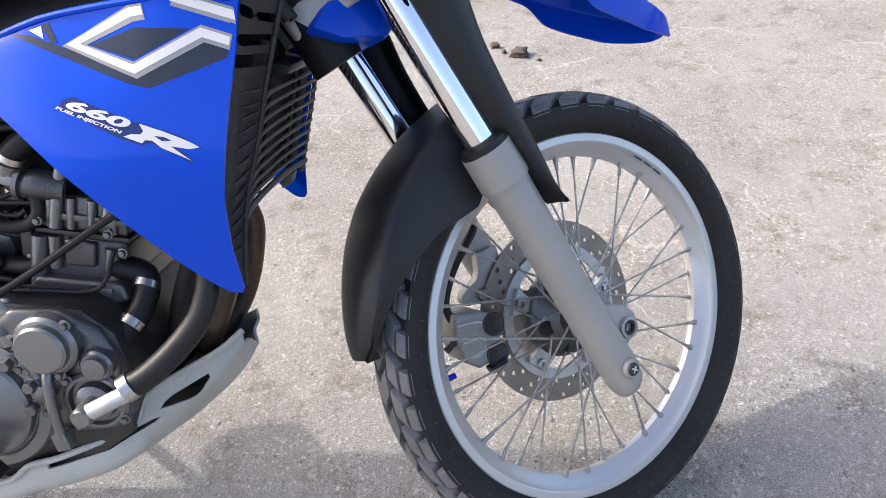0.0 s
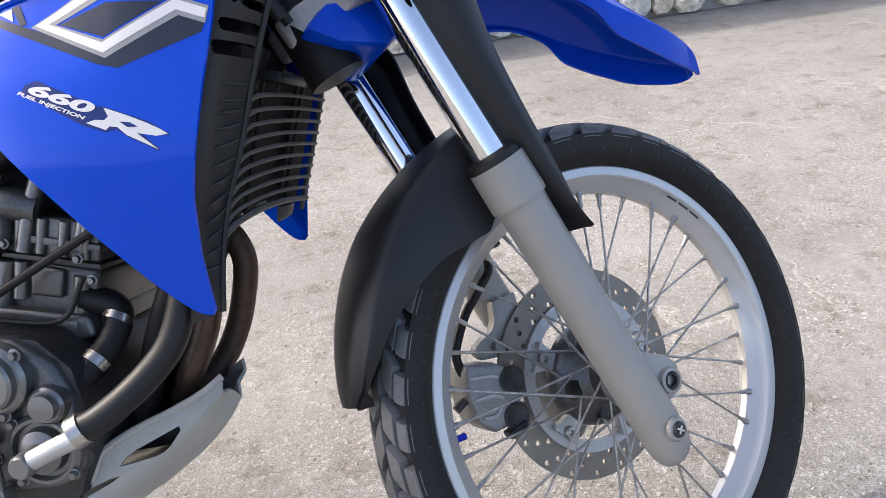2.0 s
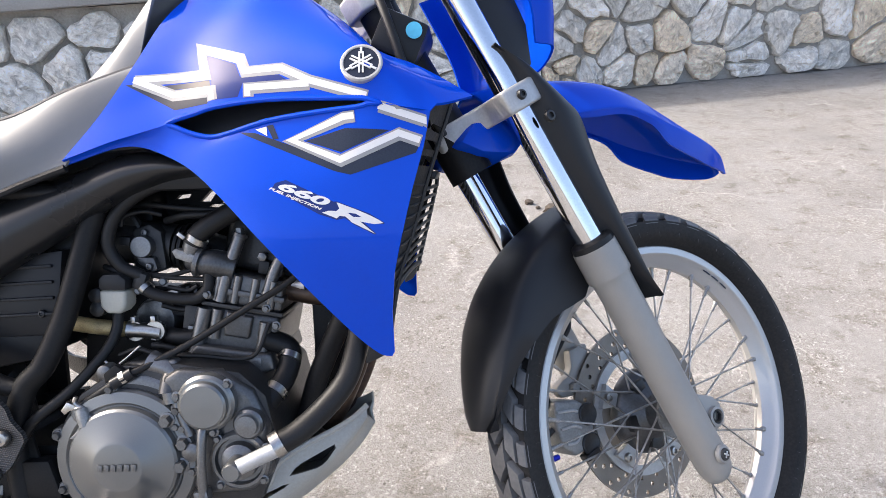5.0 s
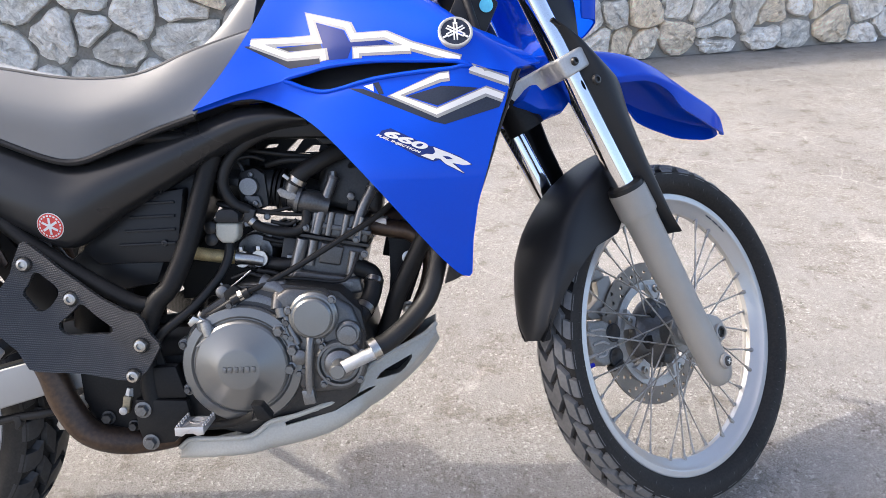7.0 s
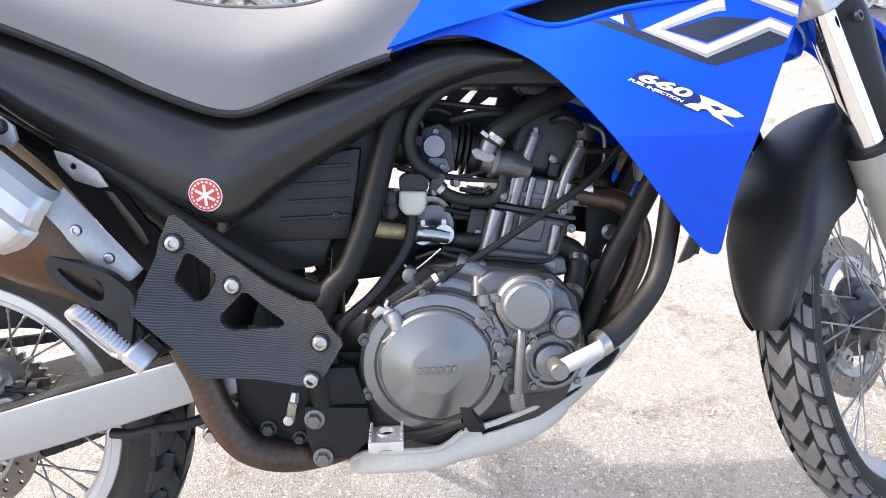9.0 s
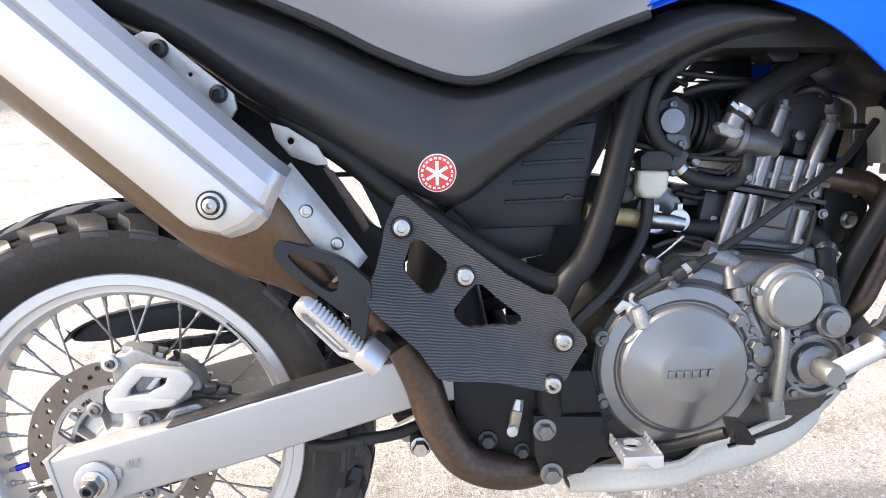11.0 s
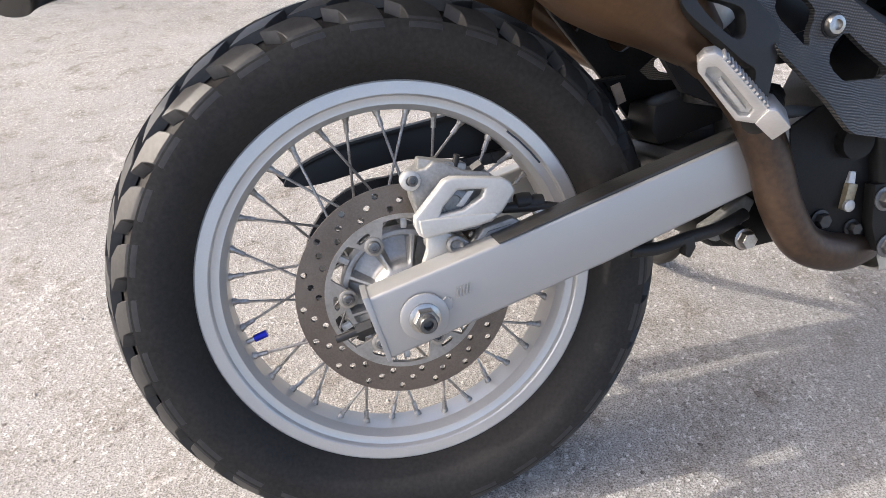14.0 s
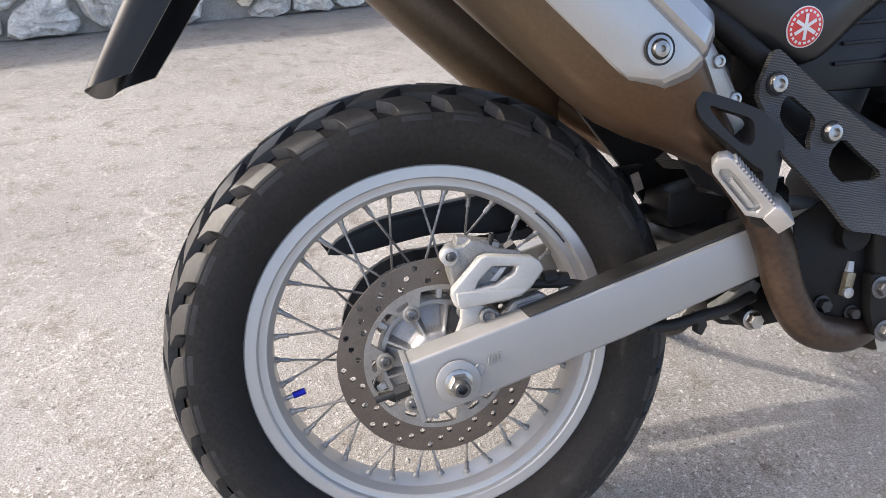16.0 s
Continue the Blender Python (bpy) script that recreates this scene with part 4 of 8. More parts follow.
LOWER = [(0.654, 0.839), (0.738, 0.860), (0.801, 0.842), (0.854, 0.808), (0.920, 0.739), (0.990, 0.656), (1.037, 0.600), (1.066, 0.572), (1.082, 0.567)]
UPPER = [(x, float(np.interp(x, SEAM_X, SEAM_LOW))) for x in (0.654, 0.72, 0.76, 0.80, 0.815, 0.84, 0.873, 0.94, 1.01, 1.06, 1.09, 1.150)] + [(1.140, 0.84), (1.124, 0.790), (1.110, 0.74), (1.096, 0.690), (1.088, 0.63), (1.086, 0.573)]
low = curve([(x, z, 0) for x, z in LOWER], 8)
step_at = (0.0, 0.6, 0.95, 1.35, 1.5, 1.8, 2.2, 3.0, 3.7, 4.3, 4.7, 5.4, 5.8, 6.3, 6.8, 7.2, 7.6, 8.0)
span = np.linspace(0, 17, 69)
LOWER = [tuple(low[0][:2] * 0 + np.array([np.interp(np.interp(q, range(18), step_at) * 8, range(len(low)), [p[k] for p in low]) for k in (0, 1)])) for q in span]
UPPER = [tuple(np.interp(q, range(18), [p[k] for p in UPPER]) for k in (0, 1)) for q in span]
for sg in (-1, 1):
    rows = []
    for k in range(17):
        u = k / 16
        row = []
        for q, (xa, za), (xb, zb) in zip(span, LOWER, UPPER):
            x, z = xa + (xb - xa) * u, za + (zb - za) * u
            y = skin_y(x, z)
            y += (edge_y(x) - y) * u ** 2 * max(0.0, min(1.0, (12 - q) / 4))
            low_part = max(0.0, (0.80 - z) / 0.22) if sg > 0 else 0.0
            row.append((x + 0.008 * low_part, y if sg < 0 else 2 * MID - y, z + 0.024 * low_part))
        rows.append(row)
    sh = part("tank_shroud", shell(rows, (0, -sg * 0.004, 0)), BLUE, motorcycle, "glossy blue radiator shroud tapering to a point", 60)
    if sg < 0:
        shroud = sh
    scoop = [(0.70, 0.855), (0.80, 0.860), (0.90, 0.855), (1.0, 0.87), (1.09, 0.885), (1.10, 0.915), (1.0, 0.925), (0.90, 0.92), (0.80, 0.90), (0.70, 0.875)]
    part("air_scoop", prism(scoop, MID + sg * 0.10, MID + sg * 0.135, 0.004), BLACK_PLASTIC, motorcycle, "black recessed air scoop") if sg > 0 else \
        part("air_scoop", prism(scoop, -0.098, -0.06, 0.004), BLACK_PLASTIC, motorcycle, "black recessed air scoop")
# rolled lip round the scoop
lip = [(x, z) for x, z in zip(SEAM_X, SEAM_TOP) if 0.80 <= x <= 1.09] + [(x, z) for x, z in zip(SEAM_X[::-1], SEAM_LOW[::-1]) if 0.80 < x < 1.09]
ring = curve([(x, edge_y(x) - 0.0005, z) for x, z in lip], 3, closed=True)
part("scoop_lip", tube(ring + [ring[0]], 0.0035, 8, straight=True), BLUE, motorcycle)
part("scoop_floor", patch([[(0.79, -0.100, 0.850), (0.90, -0.115, 0.855), (1.00, -0.130, 0.868), (1.10, -0.150, 0.882)], [(0.79, -0.090, 0.890), (0.90, -0.100, 0.915), (1.00, -0.120, 0.925), (1.10, -0.150, 0.920)]], 4, 2, 0.003), BLACK_PLASTIC, motorcycle)

# seat
S = [
    [(-0.32, -0.10, 1.000), (-0.32, -0.10, 1.02), (-0.32, -0.085, 1.040), (-0.32, MID, 1.050)],
    [(-0.10, -0.14, 0.965), (-0.10, -0.142, 0.995), (-0.10, -0.12, 1.020), (-0.10, MID, 1.030)],
    [(0.12, -0.130, 0.910), (0.12, -0.138, 0.950), (0.12, -0.115, 0.985), (0.12, MID, 0.996)],
    [(0.28, -0.130, 0.846), (0.28, -0.138, 0.895), (0.28, -0.115, 0.932), (0.28, MID, 0.945)],
    [(0.365, -0.130, 0.803), (0.37, -0.139, 0.862), (0.37, -0.112, 0.912), (0.37, MID, 0.924)],
    [(0.455, -0.130, 0.773), (0.46, -0.140, 0.842), (0.46, -0.110, 0.897), (0.46, MID, 0.908)],
    [(0.530, -0.130, 0.794), (0.54, -0.139, 0.848), (0.56, -0.108, 0.900), (0.565, MID, 0.912)],
    [(0.595, -0.130, 0.818), (0.615, -0.128, 0.866), (0.650, -0.100, 0.935), (0.665, MID, 0.955)],
    [(0.656, -0.126, 0.838), (0.697, -0.104, 0.902), (0.740, -0.080, 0.968), (0.790, MID, 1.090)],
]
side = [[*r[:3], (r[2][0], r[2][1] + 0.012, r[2][2] + 0.003)] for r in S]
part("seat_side", patch(side, 5, 5, 0.004), SEAT, motorcycle, "pale grey vinyl seat side", 60)
part("seat_side", patch([[mirror_y(q) for q in r] for r in side], 5, 5, 0.004), SEAT, motorcycle, "pale grey vinyl seat side", 60)
top_rows = [[(r[2][0], r[2][1] + 0.011, r[2][2] + 0.003), (r[2][0] * 0.5 + r[3][0] * 0.5, r[2][1] * 0.5, r[3][2] - 0.003), r[3], (r[2][0] * 0.5 + r[3][0] * 0.5, 2 * MID - r[2][1] * 0.5, r[3][2] - 0.003), mirror_y((r[2][0], r[2][1] + 0.011, r[2][2] + 0.003))] for r in S]
part("seat_top", patch(top_rows, 4, 5, 0.004), SEAT, motorcycle, "grey vinyl seat top", 60)
part("seat_piping", tube([(r[2][0], r[2][1] + 0.006, r[2][2] + 0.004) for r in S], 0.0035, 8), SEAT_TOP, motorcycle, "black seat seam piping")
part("seat_trim", tube([(r[0][0], r[0][1] + 0.001, r[0][2] - 0.003) for r in S], 0.0055, 8), BLACK_PLASTIC, motorcycle, "black trim under the seat edge")

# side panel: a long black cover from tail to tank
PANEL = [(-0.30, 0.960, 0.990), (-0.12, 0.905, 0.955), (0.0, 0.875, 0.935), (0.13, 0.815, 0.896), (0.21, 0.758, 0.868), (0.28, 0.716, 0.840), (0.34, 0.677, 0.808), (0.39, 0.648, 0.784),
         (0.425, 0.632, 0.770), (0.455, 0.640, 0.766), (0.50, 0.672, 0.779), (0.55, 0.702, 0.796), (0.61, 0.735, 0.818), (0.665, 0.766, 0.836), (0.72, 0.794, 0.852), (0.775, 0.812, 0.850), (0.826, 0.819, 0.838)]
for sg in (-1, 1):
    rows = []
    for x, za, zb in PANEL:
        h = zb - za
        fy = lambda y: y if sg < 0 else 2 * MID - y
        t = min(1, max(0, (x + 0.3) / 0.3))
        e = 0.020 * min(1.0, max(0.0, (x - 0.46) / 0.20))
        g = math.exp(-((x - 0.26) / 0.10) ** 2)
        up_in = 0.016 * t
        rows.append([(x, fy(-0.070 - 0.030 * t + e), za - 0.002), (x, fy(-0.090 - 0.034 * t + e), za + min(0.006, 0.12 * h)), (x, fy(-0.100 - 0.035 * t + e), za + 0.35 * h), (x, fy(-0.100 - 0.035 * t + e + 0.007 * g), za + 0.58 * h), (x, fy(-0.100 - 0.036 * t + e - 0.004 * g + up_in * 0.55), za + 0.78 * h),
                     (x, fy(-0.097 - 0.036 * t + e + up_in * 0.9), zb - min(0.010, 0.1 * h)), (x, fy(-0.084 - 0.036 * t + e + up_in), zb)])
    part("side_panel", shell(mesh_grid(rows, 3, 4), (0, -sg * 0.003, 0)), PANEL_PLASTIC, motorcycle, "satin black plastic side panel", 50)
    bm = prism([(0.432, 0.625), (0.459, 0.597), (0.590, 0.597), (0.612, 0.722), (0.560, 0.716), (0.507, 0.690)], MID + sg * 0.092, MID + sg * 0.06, 0.006)
    part("airbox_cover", bm, BLACK_PLASTIC, motorcycle, "ribbed black plastic airbox cover")
    for k in range(4):
        z = 0.630 + 0.023 * k
        part("cover_rib", block((0.545 + 0.006 * k, MID + sg * 0.093, z), (0.095 - 0.010 * k, 0.008, 0.0045), (0, -1, 0), 0.0015), BLACK_PLASTIC, motorcycle)
part("bolt", cap_bolt(0.005, 0.004), ENGINE_DARK, motorcycle, m=pose(0.574, -0.082, 0.631))

# tail, mudflap and signal stalk
tail = prism([(-0.36, 1.00), (-0.10, 0.95), (0.10, 0.86), (0.02, 0.84), (-0.10, 0.84), (-0.20, 0.87), (-0.33, 0.90)], -0.075, 0.10, 0.012)
part("tail_cover", tail, BLACK_PLASTIC, motorcycle, "black plastic tail cover")
rows = []
for x, z, hw, d in ((-0.14, 0.90, 0.070, 0.050), (-0.235, 0.86, 0.070, 0.042), (-0.275, 0.79, 0.068, 0.034), (-0.315, 0.722, 0.064, 0.026), (-0.350, 0.662, 0.060, 0.016)):
    rows.append([(x + d + 0.035, MID - hw, z + 0.014), (x + d * 0.4, MID - hw * 0.96, z + 0.002), (x, MID - hw * 0.55, z - 0.004), (x - 0.002, MID, z - 0.006), (x, MID + hw * 0.55, z - 0.004), (x + d * 0.4, MID + hw * 0.96, z + 0.002), (x + d + 0.035, MID + hw, z + 0.014)])
part("mudflap", patch(rows, 4, 4, 0.004), BLACK_PLASTIC, motorcycle, "long black plastic mudflap", 45)
sig = tube([(-0.30, -0.05, 0.875), (-0.33, -0.12, 0.870)], 0.009, 10, 2)
tube([(-0.33, -0.12, 0.870), (-0.335, -0.145, 0.870), (-0.34, -0.19, 0.870)], [0.010, 0.022, 0.018], 14, 4, sig)
part("rear_indicator", sig, BLACK_PLASTIC, motorcycle, "black indicator stalk")

# ---- frame tubes ----
def bar(name, pts, r, mat=None, label="", **kw):
    return part(name, tube(pts, r, **kw), mat or BLACK_PAINT, motorcycle, label)


for sg in (-1, 1):
    yy = lambda v: v if sg < 0 else 2 * MID - v
    bar("frame_tube", [(0.668, yy(-0.075), 0.79), (0.650, yy(-0.082), 0.738), (0.619, yy(-0.100), 0.633), (0.590, yy(-0.115), 0.565), (0.562, yy(-0.120), 0.532), (0.540, yy(-0.120), 0.46), (0.545, yy(-0.12), 0.36)], 0.0165, label="black painted frame tube")
    bar("subframe_tube", [(0.06, yy(-0.09), 0.86), (0.20, yy(-0.10), 0.770), (0.308, yy(-0.112), 0.696), (0.378, yy(-0.118), 0.638), (0.465, yy(-0.120), 0.578), (0.528, yy(-0.120), 0.540), (0.562, yy(-0.118), 0.532)], 0.0135, label="black painted subframe tube")
    bar("frame_tube", [(1.12, yy(-0.03), 0.86), (1.02, yy(-0.04), 0.82), (0.88, yy(-0.05), 0.825), (0.74, yy(-0.055), 0.82), (0.66, yy(-0.06), 0.80)], 0.018)
    bar("down_tube", [(1.12, yy(-0.02), 0.84), (1.03, yy(-0.04), 0.66), (0.96, yy(-0.035), 0.52), (0.92, yy(-0.03), 0.42), (0.85, yy(-0.04), 0.36), (0.70, yy(-0.06), 0.31), (0.58, yy(-0.07), 0.31)], 0.016)
    bar("seat_rail", [(0.66, yy(-0.10), 0.80), (0.40, yy(-0.10), 0.82), (0.10, yy(-0.09), 0.87), (-0.15, yy(-0.08), 0.91)], 0.012)
# engine mount plate ahead of the cylinder, with bolts
part("mount_plate", prism([(0.944, 0.645), (0.992, 0.632), (1.006, 0.600), (1.004, 0.566), (0.980, 0.500), (0.960, 0.480), (0.938, 0.492), (0.944, 0.545)], 0.004, 0.012, 0.002, [circle((0.972, 0.552), 0.007, 12), circle((0.990, 0.612), 0.006, 12)]), BLACK_PAINT, motorcycle, "black engine mount plate")
for p in ((0.979, 0.578), (0.962, 0.524), (0.975, 0.484)):
    part("bolt", hex_bolt(0.008, 0.009, 0.012), STEEL, motorcycle, m=pose(p[0], 0.003, p[1]))

# ---- carbon heel guard ----
OUT = [(0.366, 0.637), (0.370, 0.646), (0.377, 0.649), (0.384, 0.644), (0.430, 0.603), (0.491, 0.554), (0.530, 0.531), (0.546, 0.527), (0.556, 0.516), (0.562, 0.498), (0.577, 0.480), (0.579, 0.471), (0.556, 0.434), (0.546, 0.426), (0.534, 0.423), (0.517, 0.427), (0.472, 0.443), (0.417, 0.457), (0.406, 0.463), (0.388, 0.490), (0.364, 0.514), (0.341, 0.537), (0.336, 0.545), (0.336, 0.554), (0.344, 0.571), (0.350, 0.592), (0.355, 0.615)]
H1 = [(0.383, 0.594), (0.388, 0.599), (0.395, 0.598), (0.418, 0.578), (0.423, 0.571), (0.422, 0.561), (0.412, 0.544), (0.405, 0.539), (0.397, 0.541), (0.388, 0.551), (0.375, 0.566), (0.374, 0.573)]
H2 = [(0.454, 0.545), (0.461, 0.545), (0.482, 0.525), (0.504, 0.507), (0.506, 0.501), (0.498, 0.496), (0.446, 0.500), (0.438, 0.503), (0.429, 0.512), (0.428, 0.520)]
for sg in (-1, 1):
    bm = prism(OUT, 0, 0.008, 0.0, [H1, H2])
    for step_k in range(26):
        for no, co in ((Vector((1, 0, 0)), Vector((0.32 + 0.0105 * step_k, 0, 0))), (Vector((0, 0, 1)), Vector((0, 0, 0.40 + 0.0105 * step_k)))):
            bmesh.ops.bisect_plane(bm, geom=bm.verts[:] + bm.edges[:] + bm.faces[:], dist=1e-6, plane_co=co, plane_no=no)
    for v in bm.verts:
        below = -(v.co.x - 0.374) * 0.61 - (v.co.z - 0.613) * 0.79
        out = -0.145 - max(0.0, below - 0.022) * max(0.35, 1.15 - 3.0 * max(0.0, v.co.x - 0.34)) - 0.012 * max(0.0, (v.co.x - 0.40) / 0.17)
        if sg > 0:
            out = 2 * MID - out
        v.co.y = v.co.y * -sg + out
    part("heel_guard", bm, CARBON, motorcycle, "carbon fibre heel guard with two cut-outs", 35)
for x, z, y in ((0.374, 0.613, -0.146), (0.443, 0.555, -0.148), (0.551, 0.477, -0.160), (0.537, 0.429, -0.166)):
    b = part("bolt", cap_bolt(0.0095, 0.007), STEEL, motorcycle, "bright socket bolt", m=pose(x, y, z))
    part("washer", lathe([(0.013, 0.001), (0.013, -0.0005), (0.009, -0.001)], 24), BLACK_PAINT, motorcycle, m=pose(x, y, z))

# ---- swingarm ----
for sg in (-1, 1):
    y0, y1 = (-0.137, -0.098) if sg < 0 else (0.115, 0.150)
    arm = prism([(-0.056, 0.352), (0.20, 0.411), (0.384, 0.453), (0.50, 0.455), (0.50, 0.400), (0.382, 0.389), (0.20, 0.342), (-0.040, 0.284)], y0, y1, 0.004, segments=3)
    for v in arm.verts:
        v.co.y += -sg * 0.028 * max(0.0, (v.co.x - 0.10) / 0.40)
    part("swingarm", arm, SILVER, motorcycle, "silver box-section swingarm")
    part("chain_adjuster", prism([(-0.0585, 0.3545), (-0.052, 0.3545), (-0.0375, 0.2835), (-0.0425, 0.282)], y0 - 0.001, y1 + 0.001, 0.0008), SILVER, motorcycle)
    part("adjuster_bolt", tube([(-0.050, (y0 + y1) / 2, 0.3165), (-0.090, (y0 + y1) / 2, 0.308)], 0.0042, 10, 2), ENGINE_DARK, motorcycle, "dark adjuster bolt")
    part("adjuster_nut", tube([(-0.052, (y0 + y1) / 2, 0.316), (-0.068, (y0 + y1) / 2, 0.3125)], 0.0085, 6, 2), ENGINE_DARK, motorcycle)
part("swingarm_web", prism([(0.328, 0.418), (0.336, 0.430), (0.400, 0.424), (0.470, 0.426), (0.470, 0.390), (0.405, 0.386), (0.338, 0.388)], -0.096, 0.116, 0.005), ENGINE_MID, motorcycle, "dark grey cast cross member of the swingarm")
# thin dark strip: the shade on the arm's top face, put into colour
strip = prism([(0.085, 0.3845), (0.20, 0.4110), (0.384, 0.4530), (0.384, 0.4565), (0.20, 0.4142), (0.085, 0.3855)], -0.1345, -0.099, 0.0015)
for v in strip.verts:
    v.co.y += 0.028 * max(0.0, (v.co.x - 0.10) / 0.40)
part("swingarm_cap", strip, ENGINE_DARK, motorcycle, "dark strip for the shaded top face of the swingarm")
part("swingarm_pivot", tube([(0.50, -0.13, 0.428), (0.50, 0.15, 0.428)], 0.020, 16, 2), BLACK_PAINT, motorcycle)
part("label_tag", block((0.283, 0.0, 0.500), (0.012, 0.003, 0.024), (0, -18, 0), 0.0005), WORN_TAG, motorcycle, "faded brown paper tag")
part("axle_washer", lathe([(0.025, 0.0), (0.025, -0.003), (0.023, -0.004), (0.013, -0.004)], 36), SILVER, motorcycle, m=pose(0.0, -0.138, 0.324))
part("axle_nut", merge(lathe([(0.0160, 0.0), (0.0160, -0.002), (0.0142, -0.003)], 28), lathe([(0.0132, -0.002), (0.0132, -0.009), (0.0115, -0.0112), (0.0092, -0.0112)], 6)), STEEL, motorcycle, "bright rear axle nut", m=pose(0.0, -0.142, 0.324))
part("axle_end", lathe([(0.0092, 0.0), (0.0092, -0.009), (0.0080, -0.0105), (0.0052, -0.0105), (0.0046, -0.003), (0.0, -0.003)], 20), ENGINE_MID, motorcycle, "hollow threaded axle end", m=pose(0.0, -0.152, 0.324))
part("adjuster_slot", prism([(0.016, 0.334), (0.024, 0.340), (0.030, 0.337), (0.030, 0.328), (0.018, 0.322)], -0.1385, -0.130, 0.0), GREY_DECAL, motorcycle)
for k in range(5):
    part("scale_mark", block((0.036 + 0.0035 * k, -0.137, 0.342 + 0.0008 * k), (0.0009, 0.0012, 0.012), (0, 12, 0), 0), GREY_DECAL, motorcycle)
part("axle", tube([(0, -0.15, 0.324), (0, 0.16, 0.324)], 0.0095, 16, 2), STEEL, motorcycle)

# ---- rear caliper with white guard ----
rear_caliper = part("rear_caliper", prism([(0.008, 0.456), (0.014, 0.462), (0.028, 0.463), (0.036, 0.469), (0.048, 0.466), (0.066, 0.455), (0.092, 0.450), (0.112, 0.432), (0.118, 0.415), (0.104, 0.404), (0.077, 0.390), (0.020, 0.390), (0.010, 0.430)], -0.088, -0.054, 0.005, segments=3), CAST, motorcycle, "cast alloy rear brake caliper")
part("caliper_bridge", block((0.046, -0.071, 0.461), (0.052, 0.022, 0.012), (0, 14, 0), 0.003), CAST, rear_caliper)
part("caliper_ear", lathe([(0.0105, 0.0), (0.0105, -0.010), (0.008, -0.012), (0.005, -0.012), (0.004, -0.006)], 20), HUB, rear_caliper, m=pose(0.010, -0.082, 0.453))
part("bleed_screw", tube([(0.060, -0.078, 0.458), (0.063, -0.080, 0.471)], [0.0045, 0.003], 10, 2), HOSE_AND_SHADE, rear_caliper, "black rubber bleed cap")
part("hose_union", tube([(0.078, -0.080, 0.452), (0.088, -0.082, 0.458)], 0.0065, 6, 2), ENGINE_DARK, rear_caliper)
part("piston_housing", lathe([(0.020, 0.0), (0.020, -0.008), (0.0165, -0.011), (0.010, -0.0115), (0.009, -0.0095), (0.0, -0.0095)], 28), ENGINE, rear_caliper, "round piston housing", m=pose(0.050, -0.088, 0.424))
part("pad_pin", tube([(0.040, -0.094, 0.446), (0.092, -0.094, 0.440)], 0.0032, 8, 2), STEEL, rear_caliper)
guard_out = [(0.007, 0.4175), (0.041, 0.451), (0.0497, 0.4535), (0.101, 0.4455), (0.110, 0.440), (0.115, 0.429), (0.099, 0.410), (0.087, 0.401), (0.0705, 0.3985), (0.016, 0.3945), (0.0095, 0.3985), (0.0065, 0.409)]
guard_hole = [(0.034, 0.4165), (0.038, 0.4245), (0.0540, 0.4395), (0.083, 0.4365), (0.079, 0.4285), (0.058, 0.4180)]
part("caliper_guard", prism(guard_out, -0.108, -0.094, 0.0035, [guard_hole], segments=3), BRACKET, rear_caliper, "pale silver caliper guard with one window")
part("guard_strut", prism([(0.052, 0.421), (0.066, 0.436), (0.074, 0.435), (0.060, 0.4195)], -0.100, -0.094, 0.002), HUB, rear_caliper)
part("guard_rim", prism([(0.011, 0.4150), (0.030, 0.4145), (0.090, 0.4110), (0.094, 0.408), (0.085, 0.4030), (0.0700, 0.4005), (0.017, 0.3965), (0.012, 0.4000)], -0.1105, -0.1065, 0.0025, segments=3), BRACKET, rear_caliper)
part("caliper_carrier", prism([(0.020, 0.396), (0.034, 0.398), (0.064, 0.380), (0.064, 0.373), (0.040, 0.366), (0.026, 0.350), (0.010, 0.340), (-0.010, 0.332), (-0.022, 0.336), (-0.004, 0.346), (0.010, 0.358), (0.018, 0.376)], -0.094, -0.080, 0.003), BRACKET, motorcycle, "pale cast caliper bracket curving to the axle")
part("slider_box", prism([(0.063, 0.373), (0.080, 0.393), (0.112, 0.399), (0.122, 0.392), (0.127, 0.380), (0.126, 0.372), (0.075, 0.364)], -0.098, -0.078, 0.004, segments=3), CAST, motorcycle, "cast caliper slider box")
part("slider_panel", prism([(0.072, 0.374), (0.084, 0.389), (0.110, 0.393), (0.118, 0.381), (0.078, 0.371)], -0.0995, -0.096, 0.002), ENGINE, motorcycle)
part("carrier_boss", lathe([(0.010, 0.0), (0.010, -0.006), (0.007, -0.008), (0.004, -0.004)], 18), CAST, motorcycle, m=pose(0.048, -0.094, 0.380))
part("bolt", cap_bolt(0.0050, 0.004), ENGINE_MID, motorcycle, m=pose(0.012, -0.093, 0.453))
for x, z in ((0.128, 0.412), (0.142, 0.408)):
    part("hose_sleeve", lathe([(0.0085, -0.008), (0.0095, 0.0), (0.0085, 0.008)], 14), HOSE_AND_SHADE, motorcycle, m=pose(x, -0.086, z, 0, 0, 90))
bar("brake_hose", [(0.105, -0.085, 0.408), (0.145, -0.090, 0.404), (0.175, -0.092, 0.396), (0.205, -0.090, 0.380), (0.26, -0.088, 0.372)], 0.006, HOSE_AND_SHADE, "black rubber brake hose")
part("hose_clamp", block((0.152, -0.088, 0.392), (0.024, 0.016, 0.024), (0, -14, 0), 0.003), HUB, motorcycle, "alloy hose clamp")
part("clamp_screw", cap_bolt(0.004, 0.004), STEEL, motorcycle, m=pose(0.152, -0.096, 0.393))

